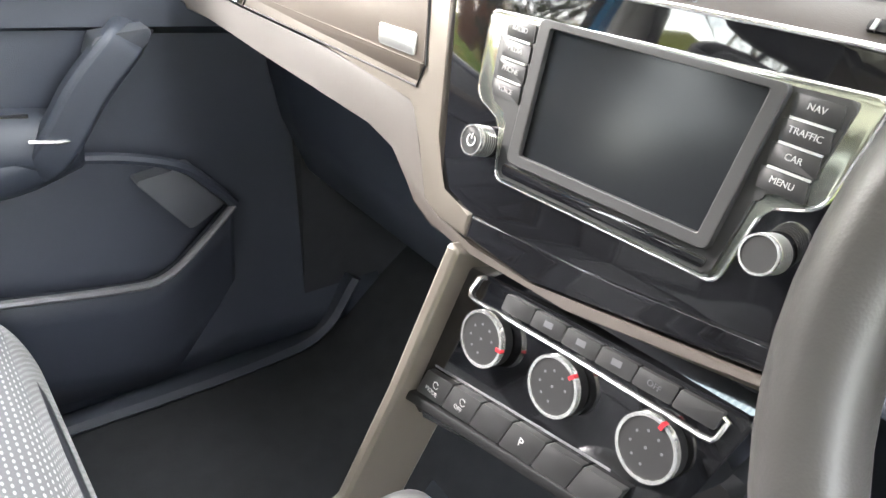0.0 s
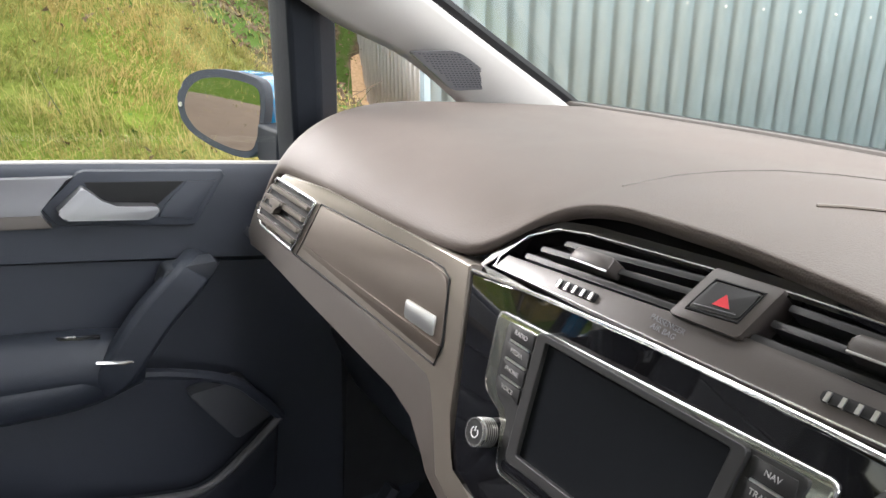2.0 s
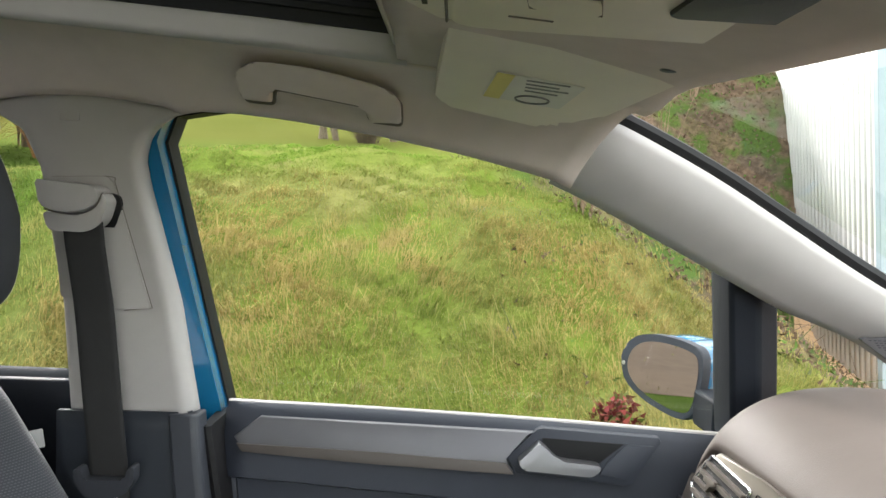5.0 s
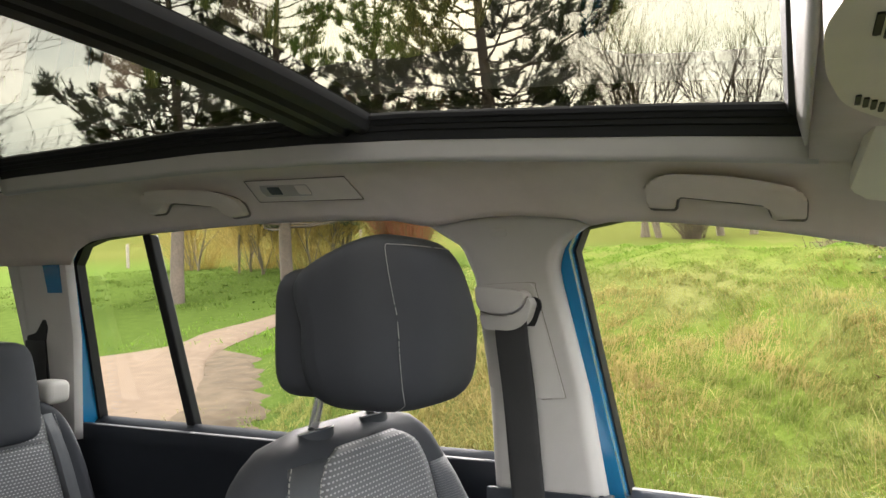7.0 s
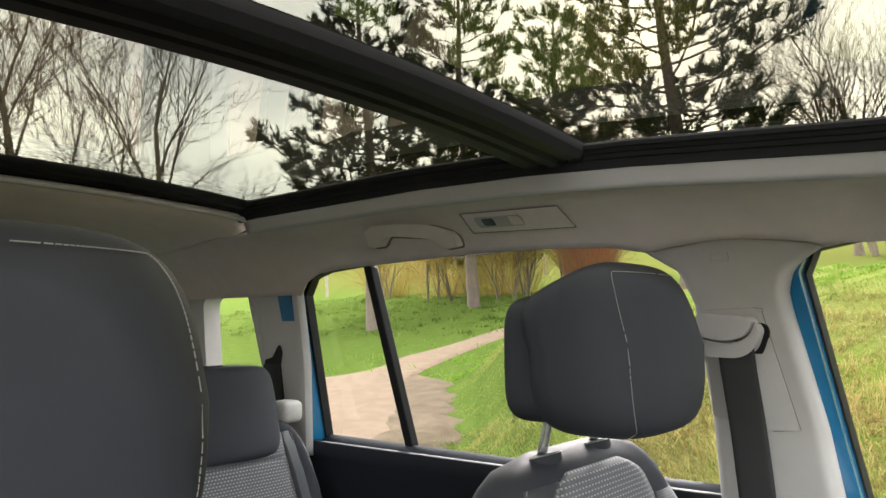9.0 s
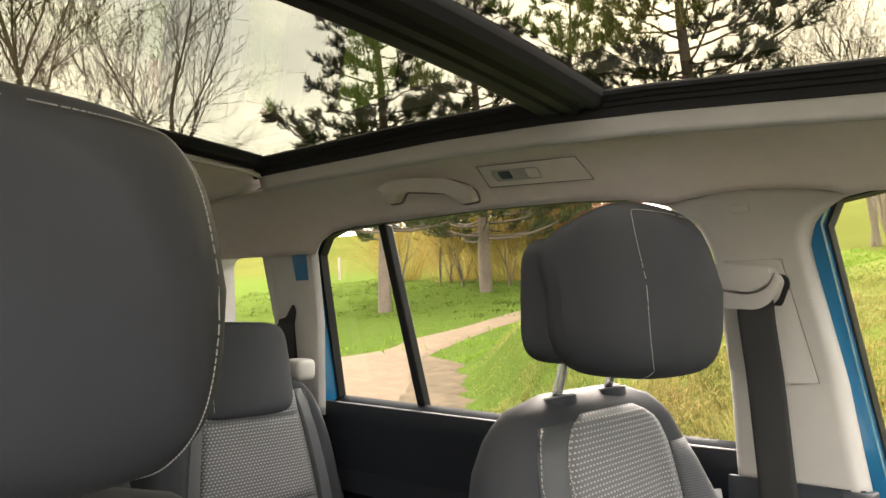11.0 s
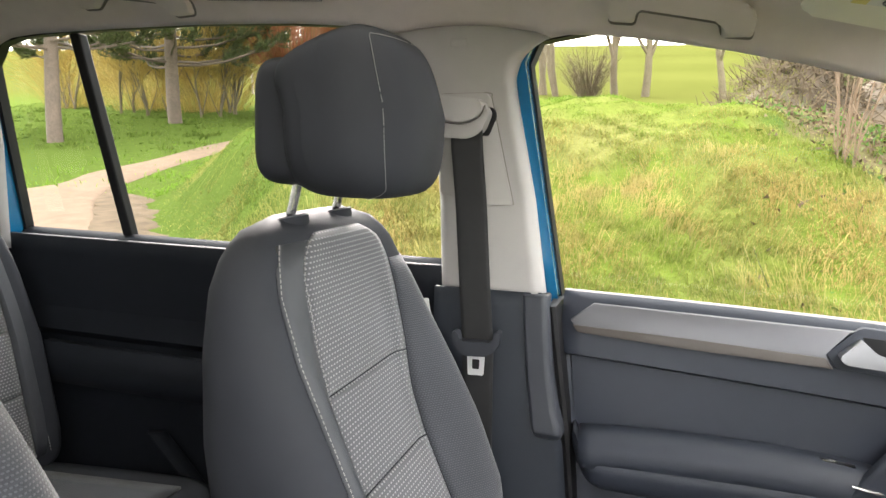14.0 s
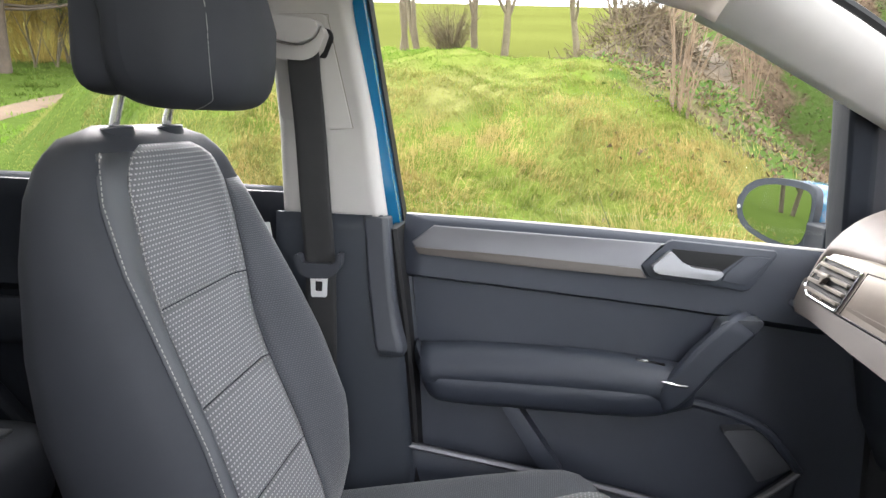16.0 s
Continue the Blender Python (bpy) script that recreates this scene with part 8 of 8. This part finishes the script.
pine_a = pine(11, 13.0, 2.7, 4.2, "tall dark green pine with a straight brown trunk by the drive")
pine_b = pine(23, 12.0, 1.9, 3.9, "tall dark green pine with a straight brown trunk by the drive")
stand(pine_a, 20.5, 20.0)
stand(pine_b, 36.4, 21.5, 0, 0.86)
stand_copy(pine_a, 43.9, 17.5, 140, 0.72)
stand_copy(pine_b, 29.0, 28.0, 60, 0.9)

row = "bare trees along the field"
tree_a = bare_tree(5, 11.0, "leafless grey tree with fine upright branches", row, fork=0.16, thick=0.085)
tree_b = bare_tree(8, 12.0, "leafless forked tree with fine upright branches", row, fork=0.30, thick=0.15, stems=2)
tree_c = bare_tree(14, 9.0, "leafless slender tree with many fine twigs", row, fork=0.12, thick=0.06, stems=2)
stand(tree_a, 58.2, 17.0, 0, 1.0)
stand_copy(tree_a, 68.0, 15.0, 100, 1.0)
stand_copy(tree_c, 64.0, 22.0, 40, 1.2)
stand_copy(tree_c, 74.0, 19.0, 70, 1.2)
stand(tree_b, 9.6, 37.0, 0, 1.15)
stand_copy(tree_b, 8.4, 36.0, 80, 1.05)
tree_d = bare_tree(19, 11.0, "leafless forked tree with a stout grey trunk", row, fork=0.17, thick=0.17)
stand(tree_d, 4.5, 36.0, 30, 1.0)
stand_copy(tree_d, 2.4, 35.5, 160, 1.05)
stand_copy(tree_d, -3.0, 34.0, 250, 0.9)
stand_copy(tree_d, -6.0, 38.0, 300, 0.85)
stand(tree_c, -8.5, 28.0, 0, 1.3)
for az, ds, tn in ((-11.5, 14, 20), (-13, 18, 90), (-15.5, 12.5, 150), (-18, 15, 250), (-20.5, 13, 310), (-24, 13.5, 200), (-26, 17, 120), (-12.5, 11.5, 230)):
    stand_copy(tree_c, az, ds, tn, 1.1)
hedge = shrub(31, 230, 2.6, 1.5, M_TWIG, "rounded bare bush at the edge of the field", base=0.4, thick=0.012, name="bush")
stand(hedge, 6.4, 34.0)


gold = bare_tree(41, 5.4, "golden-brown leafless tree beyond the drive", "golden trees beyond the drive", fork=0.08, thick=0.05, stems=3, crown=M_GOLD, fine=0.0095)
stand(gold, 32.5, 25.0)
for az, ds, tn, sc in ((35.5, 28.0, 60, 1.0), (39.5, 26.5, 140, 0.9), (43.0, 30.0, 200, 1.0), (29.5, 29.0, 320, 0.9), (34.0, 23.5, 100, 0.8), (37.5, 25.0, 280, 0.85)):
    stand_copy(gold, az, ds, tn, sc)
haze = shrub(47, 480, 3.9, 3.0, M_GOLD, "golden-brown fine-twigged bush beyond the drive", droop=0.35, base=1.2, thick=0.0048, name="bush", group="golden bushes beyond the drive")
stand(haze, 34.0, 26.5)
stand_copy(haze, 38.0, 28.5, 120, 1.0)
stand_copy(haze, 42.5, 31.0, 220, 0.9)
redt = shrub(43, 420, 6.0, 2.6, M_REDTWIG, "reddish leafless bush beyond the drive", base=0.5, thick=0.012, name="bush")
stand(redt, 27.5, 23.0)
stems = shrub(51, 13, 1.6, 0.55, M_STEM, "multi-stemmed bare shrub on the grass bank", base=0.10, thick=0.0062)
stems.location = (1.24, 4.72, ground_at(1.24, 4.72))
copy_thing(stems, Matrix.Translation((2.05, 5.9, ground_at(2.05, 5.9))) @ Matrix.Rotation(1.9, 4, "Z") @ Matrix.Scale(0.8, 4))
for px, py, tn, sc in ((3.1, 8.6, 0.9, 1.3), (3.9, 9.4, 5.2, 1.5)):
    copy_thing(stems, Matrix.Translation((px, py, ground_at(px, py))) @ Matrix.Rotation(tn, 4, "Z") @ Matrix.Scale(sc, 4))

# low red-leaved plant by the wing mirror
redp = thing("red_plant", "low plant with dark red leaves on the grass bank", "plant")
s = Soup(61)
for _ in range(240):
    d = s.rand(0.8)
    p = Vector((d.x * 0.13, d.y * 0.11, abs(d.z) * 0.17)) * s.r.uniform(0.4, 1)
    s.blade(p, s.rand(0.6), s.r.uniform(0.03, 0.06), 0.014)
cloud_mesh("leaves", s.v, s.f, M_REDLEAF, redp, kind="stuff")
redp.location = (1.17, 2.98, ground_at(1.17, 2.98))

# heap of brushwood and fallen leaves
heap = thing("brush_heap", "heap of brushwood and brown leaves behind the bank", "brush heap")
HX, HY = 1.32, 8.0


def heap_z(x, y):
    return ground_at(x, y) + 0.95 * math.exp(-((x - HX) / 0.62) ** 2 - ((y - HY) / 0.7) ** 2) - 0.06


bm = bmesh.new()
grid(bm, lambda a, b: Vector((HX + (a - 0.5) * 2.8, HY + (b - 0.5) * 3.0, heap_z(HX + (a - 0.5) * 2.8, HY + (b - 0.5) * 3.0) + 0.06 * noise.noise(Vector((a * 9, b * 9, 2))))), 34, 26)
part("mound", bm, material("brown brushwood soil", (0.095, 0.072, 0.050), 0.95, var=0.5, scale=8, bump=1.0, bump_scale=18), heap)
s = Soup(71)
for _ in range(1700):
    p = Vector((HX + s.r.gauss(0.05, 0.36), HY + s.r.gauss(0, 0.4), 0))
    p.z = heap_z(p.x, p.y) + 0.02
    d = s.rand(0.25)
    s.bar([p, p + d * s.r.uniform(0.12, 0.36)], [0.007, 0.003], 3)
cloud_mesh("sticks", s.v, s.f, M_TWIG, heap, kind="stuff")
s = Soup(72)
for _ in range(5000):
    p = Vector((HX + s.r.gauss(-0.38, 0.30), HY + s.r.gauss(0, 0.45), 0))
    p.z = heap_z(p.x, p.y)
    s.blade(p, (s.rand(0.6) + Vector((0, 0, 0.5))).normalized(), s.r.uniform(0.04, 0.10), 0.005)
cloud_mesh("grown_over", s.v, s.f, M_GREEN, heap, "grass grown over the heap's flank", kind="stuff")
s = Soup(73)
for _ in range(26000):
    x, y = s.r.uniform(0.7, 5.0), s.r.uniform(3.2, 11)
    if x < wood_edge(y) + 0.2 * math.sin(y * 4) - 0.1 and s.r.random() < 0.93:
        continue
    p = Vector((x, y, ground_at(x, y) + 0.01))
    if s.r.random() < 0.04:
        d = s.rand(0.3)
        s.bar([p, p + d * s.r.uniform(0.08, 0.28)], [0.0035, 0.0015], 3)
    else:
        s.blade(p, s.rand(0.3), s.r.uniform(0.025, 0.06), 0.012)
tagged(cloud_mesh("leaf_litter", s.v, s.f, M_LITTER), "fallen leaves, twigs and ivy under the trees", "leaf litter", kind="stuff")

# fence posts across the field
M_POST = material("weathered wood", (0.22, 0.19, 0.15), 0.9, var=0.3, bump=0.6, bump_scale=40)
fp = bmesh.new()
box(fp, (0, 0, 0.6), (0.10, 0.10, 1.25), 0.01)
post = part("fence_post", fp, M_POST)
tagged(post, "weathered wooden fence post in the field", "fence post", "fence posts")
stand(post, 47.5, 36.0)
for az, ds in ((43.0, 37.0), (39.0, 38.0), (52.5, 35.0), (57.5, 34.5), (31.0, 40.0)):
    stand_copy(post, az, ds)

# ---------------- corrugated metal shed ----------------
M_SHED = material("blue-grey sheet metal", (0.23, 0.295, 0.325), 0.42, var=0.10, scale=2.5, big=0.5, metal=0.15)
M_SHED_SIDE = material("white sheet metal", (0.50, 0.51, 0.50), 0.5, var=0.10, scale=2.5, big=0.6)
shed = thing("metal_shed", "blue-grey corrugated metal shed with a paler end wall", "shed", at=(3.6, 5.05, 0))
SC, SD, SN = Vector((3.6, 5.05, -0.4)), Vector((0.95, -0.31, 0)).normalized(), Vector((0.24, 0.97, 0)).normalized()


UP = Vector((-0.085, 0.0, 1.0))


def corrugated(o, d, n, length, height, pitch, depth):
    """Ribbed sheet: broad flat pans, narrow sunk valleys between them."""
    bm = bmesh.new()
    cut = [(0.0, 1.0), (0.60, 1.0), (0.68, 0.0), (0.92, 0.0)]
    k = int(length / pitch)
    pts = [(i + a, b) for i in range(k) for a, b in cut] + [(k, 1.0)]
    lo = [bm.verts.new(o + d * a * pitch + n * depth * b) for a, b in pts]
    hi = [bm.verts.new(o + d * a * pitch + n * depth * b + UP * height) for a, b in pts]
    for i in range(len(pts) - 1):
        bm.faces.new((lo[i], lo[i + 1], hi[i + 1], hi[i]))
    return bm


part("front_wall", corrugated(SC, SD, -SN, 16, 5.4, 0.18, 0.035), M_SHED, shed, "blue-grey ribbed front wall", sharp=20, solid=0.004)
part("end_wall", corrugated(SC, SN, -SD, 8, 5.4, 0.15, 0.03), M_SHED_SIDE, shed, "paler ribbed end wall", sharp=20, solid=0.004)
bm = bmesh.new()
beam(bm, [SC, SC + UP * 5.4], lambda i: [Vector((a, b, 0)) for a, b in ((-0.045, -0.045), (0.02, -0.045), (0.02, 0.02), (-0.045, 0.02))])
part("corner_post", bm, M_SHED, shed, bevel=0.004)
bm = bmesh.new()
prism(bm, [(0, 0), (15.5, 0), (15.5, 7.8), (0, 7.8)], lambda a, b, c: SC + UP * 5.35 + SD * a + SN * b + Vector((0, 0, c + 0.10 * b)), 0.0, 0.05)
part("roof", bm, M_SHED, shed)
for i in range(0, 38):
    bm = bmesh.new()
    superbox(bm, (0, 0, 0), (0.024, 0.024, 0.024), 1.0, 8, 6)
    bmesh.ops.transform(bm, matrix=Matrix.Translation(SC + SD * (i * 0.36 + 0.05) - SN * 0.036 + UP * 1.74), verts=bm.verts)
    part("bolt", bm, M_SATIN, shed)

# plain unseen wall on the car's far side, added to block sky light
M_WALL = material("grey light-blocking wall", (0.13, 0.125, 0.12), 0.9, var=0.2, scale=6, bump=0.4, bump_scale=60)
bm = bmesh.new()
prism(bm, [(-7.0, -0.1), (-0.15, -0.1), (-0.15, 4.2), (-7.0, 4.2)], frame_of((0, -2.0, 0), (1, 0, 0), (0, 0, 1)), 0, 0.2, 0.01)
tagged(part("shade_wall_right", bm, M_WALL), "plain grey unseen wall added to shade the car", "wall", kind="structure")
